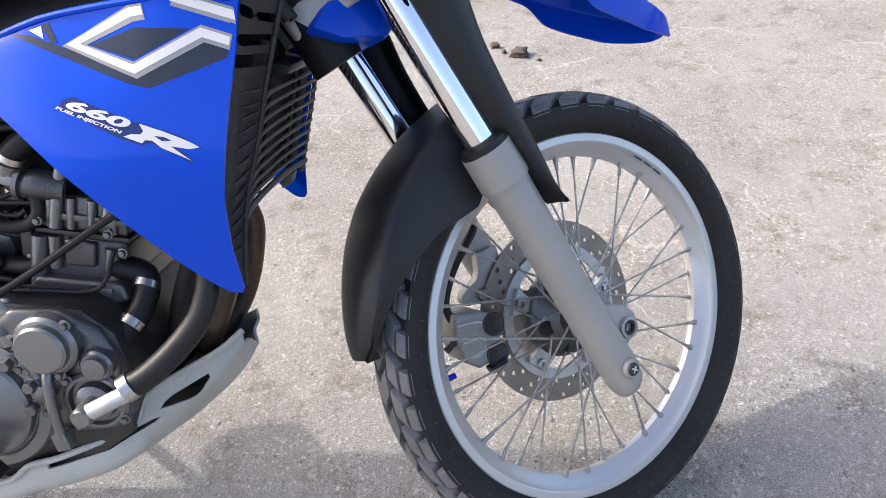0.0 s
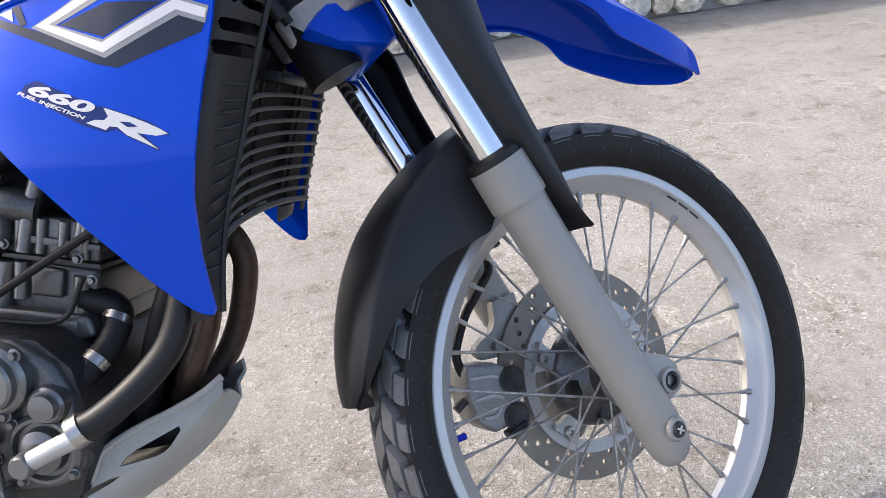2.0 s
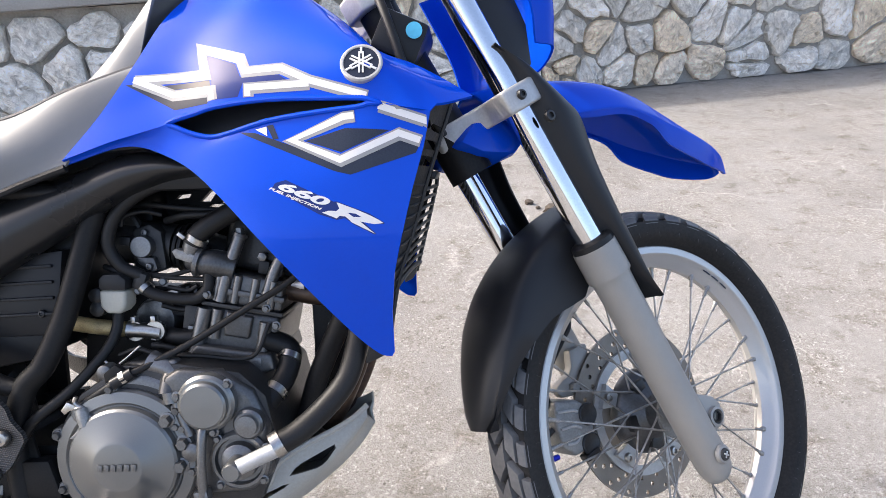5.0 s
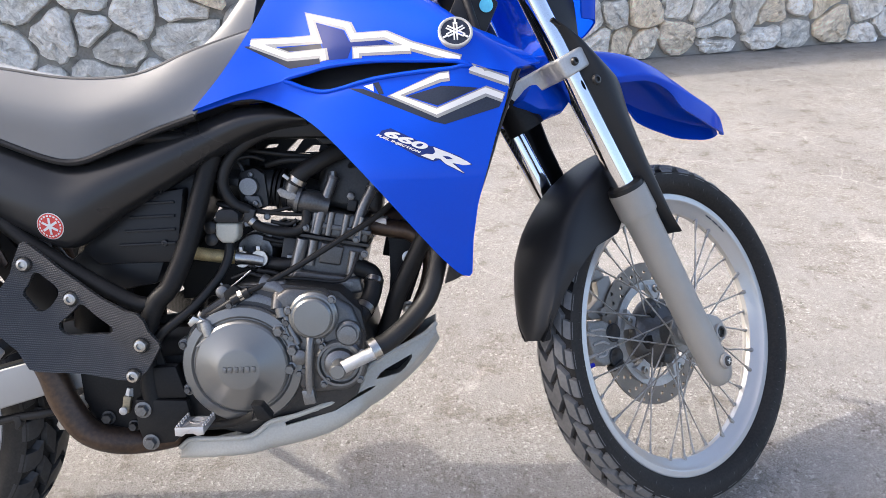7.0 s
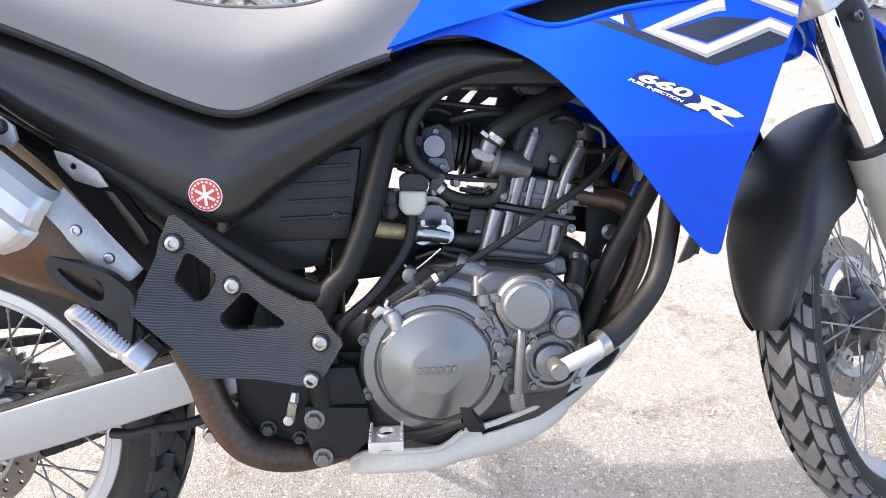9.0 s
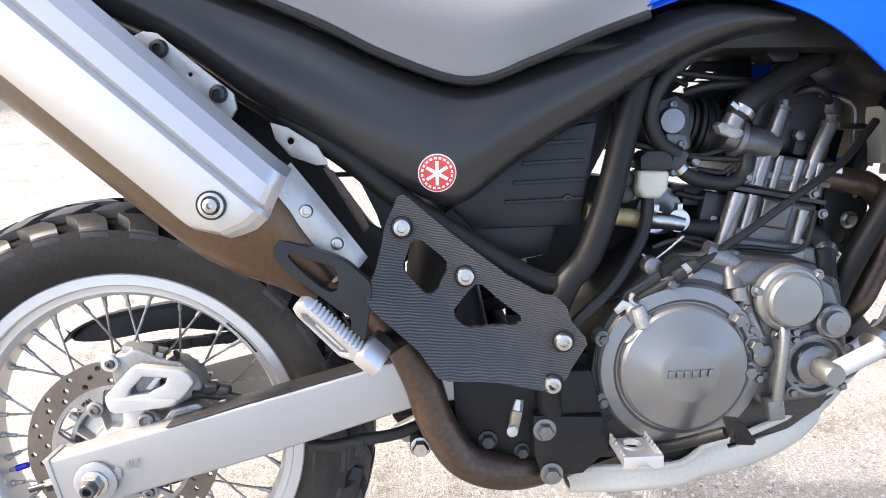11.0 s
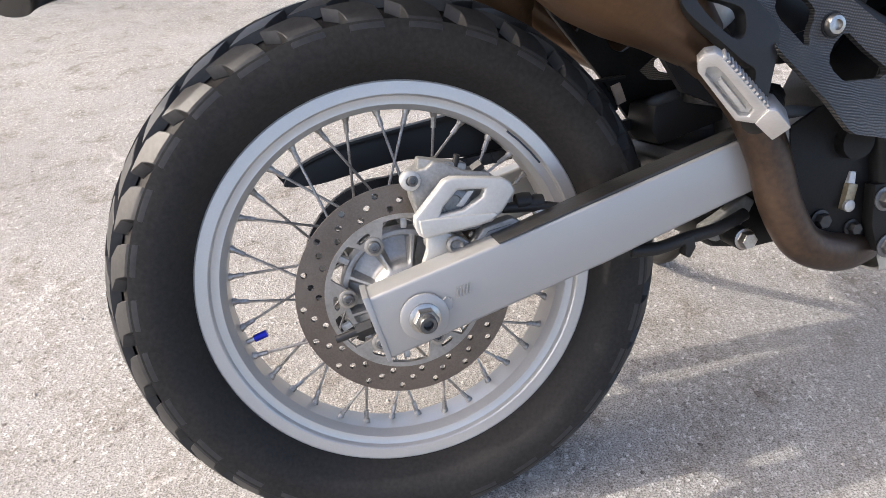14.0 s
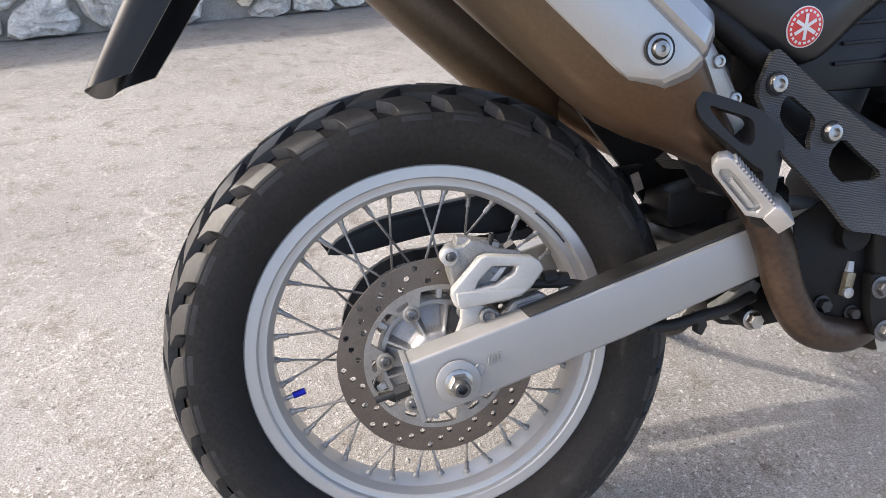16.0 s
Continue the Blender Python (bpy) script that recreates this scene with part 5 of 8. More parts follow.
# sprocket, chain and chain guard on the far side
teeth = []
for k in range(45):
    for da, r in ((0, 0.098), (0.25, 0.105), (0.5, 0.105), (0.75, 0.098)):
        a = 2 * math.pi * (k + da) / 45
        teeth.append((-0.005 + r * math.cos(a), 0.321 + r * math.sin(a)))
spk_holes = []
for k in range(6):
    a = math.pi / 3 * k
    spk_holes.append([(-0.005 + r * math.cos(a + da), 0.321 + r * math.sin(a + da)) for r, da in ((0.062, -0.32), (0.086, -0.36), (0.086, 0.36), (0.062, 0.32))])
part("rear_sprocket", prism(teeth, 0.058, 0.065, 0.0, spk_holes + [circle((-0.005, 0.321), 0.035, 24)]), STEEL, motorcycle, "grey steel sprocket")
ch = bmesh.new()
for x0, z0, x1, z1 in ((0.0, 0.425, 0.55, 0.470), (0.0, 0.217, 0.55, 0.400)):
    n = 34
    for i in range(n):
        u = i / n
        block((x0 + (x1 - x0) * u, 0.062, z0 + (z1 - z0) * u), (0.0168, 0.016 if i % 2 else 0.011, 0.014), (0, -math.degrees(math.atan2(z1 - z0, x1 - x0)), 0), 0, ch)
for i in range(26):
    a = math.pi / 2 + math.pi * i / 25
    block((-0.005 + 0.104 * math.cos(a), 0.062, 0.321 + 0.104 * math.sin(a)), (0.0135, 0.016 if i % 2 else 0.011, 0.014), (0, -math.degrees(a) + 90, 0), 0, ch)
part("drive_chain", ch, ENGINE_DARK, motorcycle, "dark oily drive chain", smooth=0)
rows = []
for x, zt, zb in ((-0.122, 0.4405, 0.4365), (-0.117, 0.4475, 0.4335), (-0.105, 0.458, 0.432), (-0.077, 0.4705, 0.432), (-0.036, 0.481, 0.438), (0.033, 0.490, 0.446), (0.12, 0.500, 0.438), (0.22, 0.510, 0.455), (0.32, 0.515, 0.47)):
    rows.append([(x, 0.055, zt), (x, 0.075, zt), (x, 0.083, zt - 0.006), (x, 0.083, (zt + zb) / 2), (x, 0.083, zb)])
part("chain_guard", patch(rows, 3, 3, 0.003), BLACK_PLASTIC, motorcycle, "black plastic chain guard")

# ---- exhaust ----
# muffler: a bevelled can with a satin shield on the outside
ax0, ax1 = Vector((-0.105, -0.165, 0.945)), Vector((0.225, -0.160, 0.632))
axis = (ax1 - ax0).normalized()
up = Vector((axis.z, 0, -axis.x)) * -1
up = up if up.z > 0 else -up
out_v = Vector((0, -1, 0))


def can_ring(s, k, push=0.0, shape=None):
    c = ax0 + axis * s
    pts = shape or [(-0.062, -0.010), (-0.052, 0.030), (-0.025, 0.052), (0.025, 0.056), (0.052, 0.036), (0.060, 0.0), (0.052, -0.036), (0.024, -0.056), (-0.025, -0.054), (-0.054, -0.036)]
    return [c + up * (a * k) + out_v * (b * k + push) for a, b in pts]


LEN = (ax1 - ax0).length


def fine_ring(s, k, low=0.012):
    return curve([tuple(q - up * low) for q in can_ring(s, k)], 4, closed=True)


can = bmesh.new()
loft(can, [fine_ring(-0.03, 0.55), fine_ring(-0.012, 0.88), fine_ring(0.02, 1.06), fine_ring(LEN * 0.5, 1.06), fine_ring(LEN - 0.06, 1.05), fine_ring(LEN - 0.015, 1.0), fine_ring(LEN + 0.02, 0.85), fine_ring(LEN + 0.06, 0.60), fine_ring(LEN + 0.10, 0.42)])
near_can = part("muffler_can", can, BROWN_CAN, motorcycle, "heat-browned steel muffler body", 50)
# the twin on the far side
far = bmesh.new()
far.from_mesh(near_can.data)
for v in far.verts:
    v.co.y = 2 * MID - v.co.y
bmesh.ops.reverse_faces(far, faces=far.faces[:])
part("muffler_can", far, BROWN_CAN, motorcycle, "heat-browned steel muffler body", 50)
part("link_pipe", tube([(0.22, 0.179, 0.635), (0.265, 0.167, 0.592), (0.30, 0.145, 0.562), (0.350, 0.110, 0.525)], [0.044, 0.037, 0.029, 0.025], 20), BROWN_CAN, motorcycle, "heat-browned link pipe")
rows = []
for k in (0.0, 0.25, 0.5, 0.75, 0.9, 0.97, 1.0):
    row = []
    for a, b in ((-0.047, 0.044), (-0.041, 0.055), (-0.024, 0.063), (0.000, 0.066), (0.016, 0.0665), (0.021, 0.062), (0.026, 0.0665), (0.044, 0.064), (0.058, 0.054), (0.066, 0.036)):
        end = float(np.interp(a, (-0.047, -0.041, -0.028, -0.009, 0.016, 0.050, 0.066), (0.388, 0.424, 0.448, 0.462, 0.465, 0.455, 0.448)))
        drop = 0.012 * max(0.0, (k - 0.97) / 0.03)
        row.append(tuple(ax0 + axis * (-0.01 + (end + 0.01) * k) + up * a + out_v * (b - drop)))
    rows.append(row)
part("muffler_shield", patch(rows, 1, 3, 0.003), SHIELD, motorcycle, "satin silver muffler shield with a pressed groove", 20)
bp = ax0 + axis * 0.416 - up * 0.007 + out_v * 0.0665
part("bolt", lathe([(0.0125, 0.001), (0.0125, -0.002), (0.0095, -0.0025), (0.009, 0.0), (0.0075, -0.002), (0.007, -0.006), (0.003, -0.007), (0.0025, -0.003)], 28), STEEL, motorcycle, "bright bolt in a black grommet", m=pose(bp.x, bp.y, bp.z))
part("grommet", lathe([(0.0145, 0.001), (0.0145, -0.002), (0.010, -0.002), (0.010, 0.001)], 28, closed=True), HOSE_AND_SHADE, motorcycle, m=pose(bp.x, bp.y, bp.z))
# collector plate between shield and guard
part("collector_plate", patch([[(0.262, -0.172, 0.690), (0.290, -0.165, 0.650), (0.335, -0.150, 0.582)], [(0.252, -0.192, 0.672), (0.285, -0.182, 0.630), (0.325, -0.160, 0.572)], [(0.235, -0.198, 0.640), (0.262, -0.188, 0.608), (0.306, -0.165, 0.562)], [(0.222, -0.190, 0.615), (0.245, -0.182, 0.592), (0.290, -0.155, 0.552)]], 4, 4, 0.004), CONE, motorcycle, "dull steel collector cone", 50)
for q in ((0.277, -0.187, 0.640), (0.305, -0.173, 0.602)):
    part("bolt", cap_bolt(0.0062, 0.004), STEEL, motorcycle, m=pose(*q))
part("link_pipe", tube([(0.22, -0.155, 0.635), (0.265, -0.143, 0.592), (0.30, -0.130, 0.562), (0.330, -0.121, 0.535)], [0.044, 0.037, 0.029, 0.025], 20), BROWN_CAN, motorcycle, "heat-browned link pipe")
hang_out = curve([(0.243, 0.604), (0.248, 0.611), (0.258, 0.611), (0.309, 0.592), (0.327, 0.578), (0.340, 0.563), (0.340, 0.545), (0.335, 0.520), (0.329, 0.499), (0.314, 0.502), (0.318, 0.526), (0.305, 0.537), (0.283, 0.556), (0.250, 0.585)], 4, closed=True)
hang_in = curve([(0.258, 0.598), (0.274, 0.593), (0.301, 0.583), (0.307, 0.572), (0.306, 0.559), (0.297, 0.557), (0.281, 0.569), (0.264, 0.587)], 4, closed=True)
hanger = prism([tuple(q[:2]) for q in hang_out], -0.204, -0.188, 0.0, [[tuple(q[:2]) for q in hang_in]])
part("peg_hanger", bevelled(hanger, 0.004, 3, 60), BLACK_PLASTIC, motorcycle, "black cast loop that carries the passenger peg")
bar("mid_pipe", [(0.325, -0.120, 0.540), (0.362, -0.128, 0.487), (0.388, -0.130, 0.430), (0.404, -0.130, 0.375), (0.434, -0.128, 0.325), (0.482, -0.122, 0.302), (0.540, -0.095, 0.293), (0.62, -0.05, 0.295), (0.80, -0.01, 0.32)], 0.0225, PIPE, "sooty brown exhaust pipe", seg=20)
bar("header_pipe", [(0.915, -0.015, 0.642), (0.955, -0.018, 0.634), (0.984, -0.018, 0.628), (1.009, -0.018, 0.606), (1.021, -0.018, 0.570), (1.014, -0.018, 0.530), (1.001, -0.018, 0.498), (0.986, -0.018, 0.468), (0.960, 0.0, 0.425)], 0.0168, PIPE, "sooty front header pipe", seg=20)
bar("header_pipe", [(0.93, 0.07, 0.650), (0.975, 0.080, 0.648), (1.001, 0.085, 0.632), (1.020, 0.085, 0.611), (1.029, 0.085, 0.580), (1.022, 0.085, 0.539), (1.007, 0.085, 0.493), (0.985, 0.075, 0.450), (0.95, 0.05, 0.415)], 0.0165, RUST, "rusty brown header pipe", seg=20)
# silencer hanger bracket with two bolts
part("hanger_plate", prism([(0.234, 0.733), (0.253, 0.727), (0.284, 0.706), (0.295, 0.685), (0.282, 0.684), (0.254, 0.695), (0.238, 0.715)], -0.128, -0.123, 0.0015, [circle((0.255, 0.712), 0.004, 10)]), CONE, motorcycle, "dull steel hanger plate")
part("hanger_strip", prism([(0.288, 0.681), (0.299, 0.678), (0.329, 0.632), (0.337, 0.612), (0.330, 0.605), (0.307, 0.647)], -0.126, -0.121, 0.001), PIPE, motorcycle, "browned steel strip below the subframe")
part("hanger_bracket", prism([(0.101, 0.824), (0.116, 0.830), (0.129, 0.828), (0.203, 0.764), (0.205, 0.748), (0.198, 0.738), (0.180, 0.744), (0.104, 0.810)], -0.152, -0.146, 0.0015, [circle((0.160, 0.785), 0.0025, 10)]), BRACKET, motorcycle, "plain alloy hanger bracket")
for p in ((0.131, 0.812), (0.188, 0.764)):
    part("bolt", cap_bolt(0.0085, 0.008), ENGINE_DARK, motorcycle, m=pose(p[0], -0.152, p[1]))

# ---- engine ----
case = prism([(0.585, 0.375), (0.610, 0.320), (0.70, 0.298), (0.80, 0.305), (0.885, 0.360), (0.915, 0.43), (0.90, 0.51), (0.865, 0.545), (0.78, 0.560), (0.70, 0.560), (0.635, 0.520), (0.600, 0.46)], -0.115, 0.13, 0.008)
part("crankcase", case, ENGINE_DARK, motorcycle, "dark grey cast crankcase")
cl = bmesh.new()
lathe([(0.101, -0.105), (0.101, -0.124), (0.098, -0.129), (0.084, -0.1315), (0.0805, -0.1285), (0.0785, -0.1285), (0.0768, -0.137), (0.0735, -0.1405), (0.064, -0.1430), (0.0375, -0.1520), (0.0350, -0.1533), (0.032, -0.1538), (0.0, -0.1545)], 72, (0.701, 0, 0.428), cl)
clutch_cover = part("clutch_cover", cl, COVER, motorcycle, "satin grey round clutch cover", 30)
for k in range(5):
    a = radians((98, 42, -8, 203, 158)[k])
    ear = lathe([(0.0105, 0.018), (0.0105, 0.002), (0.009, 0.0)], 16)
    part("cover_ear", ear, COVER, clutch_cover, m=pose(0.701 + 0.102 * math.cos(a), -0.126, 0.428 + 0.102 * math.sin(a)))
    part("bolt", hex_bolt(0.0058, 0.007, 0.0075), ENGINE_MID, clutch_cover, m=pose(0.701 + 0.1025 * math.cos(a), -0.126, 0.428 + 0.1025 * math.sin(a)))
# worn raised lettering on the cover, as plain bars
for k in range(6):
    part("cover_mark", block((0.678 + 0.0094 * k, -0.1560, 0.4285), (0.0066, 0.0014, 0.0095), (0, 8, 0), 0.0004), ENGINE, motorcycle)
part("oil_filter_cover", lathe([(0.040, -0.10), (0.040, -0.138), (0.036, -0.142), (0.033, -0.1425), (0.032, -0.150), (0.029, -0.153), (0.0, -0.1535)], 40, (0.824, 0, 0.509)), COVER, motorcycle, "round grey filter cover", 30)
for a in (40, 165, 280):
    x, z = 0.824 + 0.041 * math.cos(radians(a)), 0.509 + 0.041 * math.sin(radians(a))
    part("bolt", hex_bolt(0.0052, 0.007, 0.0075), ENGINE, motorcycle, m=pose(x, -0.136, z))
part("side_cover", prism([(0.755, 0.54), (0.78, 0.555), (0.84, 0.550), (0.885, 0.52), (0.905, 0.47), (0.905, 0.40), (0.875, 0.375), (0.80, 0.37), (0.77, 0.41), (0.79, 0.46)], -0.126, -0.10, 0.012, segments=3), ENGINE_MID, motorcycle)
part("water_pump", lathe([(0.042, -0.11), (0.042, -0.130), (0.038, -0.134), (0.034, -0.134), (0.032, -0.127), (0.027, -0.127), (0.025, -0.137), (0.020, -0.140), (0.0, -0.141)], 40, (0.862, 0, 0.424)), ENGINE, motorcycle, "grey ringed water pump cover", 30)
for a in (25, 130, 230, 320):
    x, z = 0.862 + 0.043 * math.cos(radians(a)), 0.424 + 0.043 * math.sin(radians(a))
    part("bolt", hex_bolt(0.005, 0.007, 0.0066), ENGINE, motorcycle, m=pose(x, -0.132, z))
part("pump_elbow", tube([(0.864, -0.160, 0.424), (0.895, -0.159, 0.438), (0.925, -0.155, 0.450)], 0.0108, 18), HUB, motorcycle, "bare alloy pump elbow")
part("pump_boss", lathe([(0.0135, -0.140), (0.0135, -0.168), (0.011, -0.172), (0.0, -0.172)], 24, (0.863, 0, 0.4235)), COVER, motorcycle)
part("oil_cap", lathe([(0.021, -0.11), (0.021, -0.136), (0.018, -0.139), (0.015, -0.139), (0.0145, -0.145), (0.0, -0.146)], 28, (0.879, 0, 0.477)), ENGINE, motorcycle)
part("oil_pipe", tube([(0.818, -0.13, 0.480), (0.817, -0.142, 0.468), (0.814, -0.145, 0.43), (0.811, -0.142, 0.380)], 0.0065, 12), ENGINE, motorcycle)
part("oil_boss", block((0.810, -0.138, 0.374), (0.020, 0.018, 0.026), (0, -8, 0), 0.003), ENGINE, motorcycle)
for p in ((0.786, 0.452), (0.780, 0.420), (0.765, 0.485)):
    part("bolt", hex_bolt(0.0085, 0.012, 0.011), ENGINE, motorcycle, m=pose(p[0], -0.130, p[1]))
# cylinder and head
def slab(name, pts, y0, y1, mat, bev=0.006):
    return part(name, prism(pts, y0, y1, bev, segments=3), mat, motorcycle)


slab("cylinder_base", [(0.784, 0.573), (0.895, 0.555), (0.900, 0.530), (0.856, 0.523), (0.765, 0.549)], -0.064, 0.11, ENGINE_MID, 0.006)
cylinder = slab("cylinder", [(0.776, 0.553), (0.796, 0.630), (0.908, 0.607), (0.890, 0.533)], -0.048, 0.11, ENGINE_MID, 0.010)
# ribs in the lighter engine grey: their highlights are put into the colour
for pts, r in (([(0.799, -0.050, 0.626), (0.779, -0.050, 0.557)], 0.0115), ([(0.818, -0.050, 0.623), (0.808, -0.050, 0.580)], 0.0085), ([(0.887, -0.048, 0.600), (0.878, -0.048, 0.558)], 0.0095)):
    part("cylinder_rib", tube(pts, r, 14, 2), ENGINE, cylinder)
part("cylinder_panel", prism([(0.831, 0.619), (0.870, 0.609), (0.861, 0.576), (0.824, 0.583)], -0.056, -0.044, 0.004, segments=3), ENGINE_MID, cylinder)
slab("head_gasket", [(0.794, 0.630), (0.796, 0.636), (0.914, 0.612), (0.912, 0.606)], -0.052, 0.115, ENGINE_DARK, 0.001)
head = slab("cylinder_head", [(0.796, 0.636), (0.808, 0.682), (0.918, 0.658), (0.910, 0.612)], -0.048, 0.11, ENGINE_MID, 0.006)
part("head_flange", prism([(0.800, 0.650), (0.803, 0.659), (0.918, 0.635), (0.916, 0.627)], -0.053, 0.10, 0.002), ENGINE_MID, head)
for k in range(4):
    x = 0.816 + 0.026 * k
    part("head_rib", tube([(x, -0.049, 0.636 - 0.0055 * k), (x + 0.010, -0.049, 0.676 - 0.0055 * k)], 0.0062, 10, 2), ENGINE, head)
slab("head_cover", [(0.812, 0.682), (0.838, 0.765), (0.90, 0.775), (0.945, 0.735), (0.932, 0.658)], -0.022, 0.10, ENGINE_DARK, 0.014)
for pts, r in (([(0.822, -0.050, 0.634), (0.837, -0.047, 0.681), (0.855, -0.042, 0.727)], 0.0092), ([(0.888, -0.046, 0.631), (0.903, -0.042, 0.673), (0.921, -0.036, 0.706)], 0.0092)):
    part("stud_tube", tube(pts, r, 14), ENGINE, motorcycle, "grey alloy stud tube")
    part("tube_collar", tube([pts[2], tuple(2 * a - (a * 0.9 + b * 0.1) for a, b in zip(pts[2], pts[1]))], 0.0112, 14, 2), ENGINE_MID, motorcycle)
for x, y, z in ((0.856, -0.042, 0.734), (0.922, -0.036, 0.714)):
    part("bolt", lathe([(0.0062, 0.006), (0.0062, -0.005), (0.005, -0.006)], 6), ENGINE, motorcycle, m=pose(x, y, z, 90))
    part("washer", lathe([(0.0085, 0.001), (0.0085, -0.001), (0.006, -0.001)], 18), ENGINE, motorcycle, m=pose(x, y, z - 0.006, 90))
part("coil_cap", lathe([(0.017, 0.012), (0.017, -0.008), (0.014, -0.012), (0.0, -0.012)], 24), ENGINE_DARK, motorcycle, "black plug cap", m=pose(0.934, -0.010, 0.729, 80))
part("cap_clip", tube([(0.913, -0.020, 0.745), (0.945, -0.022, 0.739), (0.961, -0.022, 0.724), (0.962, -0.020, 0.683)], 0.0036, 8), ENGINE_MID, motorcycle, "thin steel clip round the plug cap")
part("cap_wire", tube([(0.910, -0.030, 0.707), (0.940, -0.032, 0.704), (0.977, -0.020, 0.703)], 0.0040, 8), HOSE_AND_SHADE, motorcycle)
part("head_sensor", block((0.885, -0.026, 0.679), (0.016, 0.018, 0.020), (0, 12, 0), 0.003), BLACK_PLASTIC, motorcycle)
part("head_sensor_nut", lathe([(0.007, 0.004), (0.007, -0.006), (0.005, -0.007)], 6), ENGINE, motorcycle, m=pose(0.884, -0.030, 0.695))
part("wire_socket", block((0.905, -0.034, 0.674), (0.020, 0.016, 0.014), (0, 18, 0), 0.002), BLACK_PLASTIC, motorcycle)
for a, b in (((0.848, -0.050, 0.534), (0.010, 0.012, 0.010)), ((0.872, -0.058, 0.545), (0.018, 0.014, 0.012))):
    part("base_lug", block(a, b, (0, 8, 0), 0.002), ENGINE, motorcycle)
for p in ((0.806, 0.646), (0.892, 0.622), (0.905, 0.596), (0.782, 0.560), (0.880, 0.545)):
    part("bolt", hex_bolt(0.0048, 0.006, 0.0065), ENGINE, motorcycle, m=pose(p[0], -0.058, p[1]))
bar("spark_lead", [(0.875, -0.01, 0.745), (0.905, -0.035, 0.752), (0.935, -0.015, 0.73)], 0.0055, HOSE_AND_SHADE)
# intake: throttle body, boots and coolant elbow
throttle = part("throttle_body", tube([(0.655, 0.0, 0.726), (0.700, 0.0, 0.720), (0.745, 0.0, 0.713)], 0.034, 24), ENGINE_DARK, motorcycle, "black throttle body")
part("throttle_plate", prism([(0.696, 0.744), (0.721, 0.751), (0.738, 0.739), (0.742, 0.684), (0.719, 0.676), (0.695, 0.686), (0.689, 0.720)], -0.040, 0.0, 0.004), ENGINE_DARK, throttle)
part("throttle_sensor", lathe([(0.0165, 0.0), (0.0165, -0.012), (0.0150, -0.014), (0.0, -0.0145)], 28, (0.712, -0.040, 0.719)), ENGINE, throttle, "round grey-blue throttle sensor")
part("sensor_socket", block((0.688, -0.044, 0.728), (0.016, 0.016, 0.013), (0, 8, 0), 0.002), BLACK_PLASTIC, throttle)
part("sensor_arm", prism([(0.704, 0.704), (0.729, 0.702), (0.734, 0.685), (0.725, 0.681), (0.707, 0.693)], -0.052, -0.040, 0.002), ENGINE_MID, throttle)
for x, y, z in ((0.715, -0.042, 0.739), (0.707, -0.044, 0.698), (0.723, -0.053, 0.690)):
    part("bolt", cap_bolt(0.0045, 0.005), ENGINE, throttle, m=pose(x, y, z))
for k in range(4):
    x, z = 0.748 + 0.0085 * k, 0.713 - 0.0018 * k
    part("boot_ring", tube([(x, 0.0, z), (x + 0.0045, 0.0, z - 0.0009)], 0.0375 if k % 2 else 0.0335, 26, 2), HOSE_AND_SHADE, throttle, "ribbed black rubber intake boot")
part("boot_clamp", tube([(0.773, 0.0, 0.706), (0.777, 0.0, 0.705)], 0.036, 26, 2), ENGINE_MID, throttle)
part("intake_port", tube([(0.766, 0.0, 0.706), (0.79, 0.0, 0.700), (0.82, 0.0, 0.690)], 0.033, 24), ENGINE_DARK, motorcycle)
part("throttle_wheel", lathe([(0.028, 0.0), (0.028, -0.010), (0.024, -0.011), (0.022, -0.006)], 28, (0.672, -0.015, 0.742)), ENGINE_DARK, motorcycle)
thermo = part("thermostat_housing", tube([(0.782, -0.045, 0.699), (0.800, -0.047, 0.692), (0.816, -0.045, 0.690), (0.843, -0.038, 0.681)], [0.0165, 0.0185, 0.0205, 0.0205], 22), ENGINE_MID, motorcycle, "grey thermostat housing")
part("housing_flange", tube([(0.793, -0.047, 0.695), (0.799, -0.047, 0.693)], 0.0235, 22, 2), ENGINE, thermo)
part("housing_lug", prism([(0.762, 0.712), (0.769, 0.716), (0.795, 0.705), (0.798, 0.698), (0.787, 0.694), (0.767, 0.701)], -0.066, -0.048, 0.003), CAST, thermo, "dull cast lug")
part("housing_neck", tube([(0.784, -0.050, 0.699), (0.787, -0.053, 0.712), (0.792, -0.055, 0.725)], [0.0155, 0.0135, 0.0130], 16), ENGINE, thermo)
part("coolant_hose", tube([(0.790, -0.055, 0.721), (0.799, -0.055, 0.734), (0.825, -0.050, 0.752), (0.862, -0.040, 0.771), (0.912, -0.020, 0.793)], 0.0150, 16), HOSE_AND_SHADE, motorcycle, "black coolant hose")
part("hose_clip", tube([(0.794, -0.055, 0.724), (0.799, -0.055, 0.731)], 0.0168, 18, 2), STEEL, motorcycle, "steel hose clip")
part("clip_screw", block((0.781, -0.070, 0.734), (0.012, 0.006, 0.006), (0, 40, 0), 0.001), STEEL, motorcycle)
bar("radiator_hose", [(1.045, -0.085, 0.68), (1.038, -0.088, 0.625), (1.030, -0.095, 0.580), (1.014, -0.108, 0.530), (0.985, -0.124, 0.495), (0.948, -0.142, 0.466), (0.918, -0.153, 0.452)], 0.0160, HOSE_AND_SHADE, "long black radiator hose", seg=18)
part("hose_clip", tube([(0.928, -0.149, 0.457), (0.917, -0.1535, 0.4515)], 0.0180, 18, 2), STEEL, motorcycle, "bright hose clip")
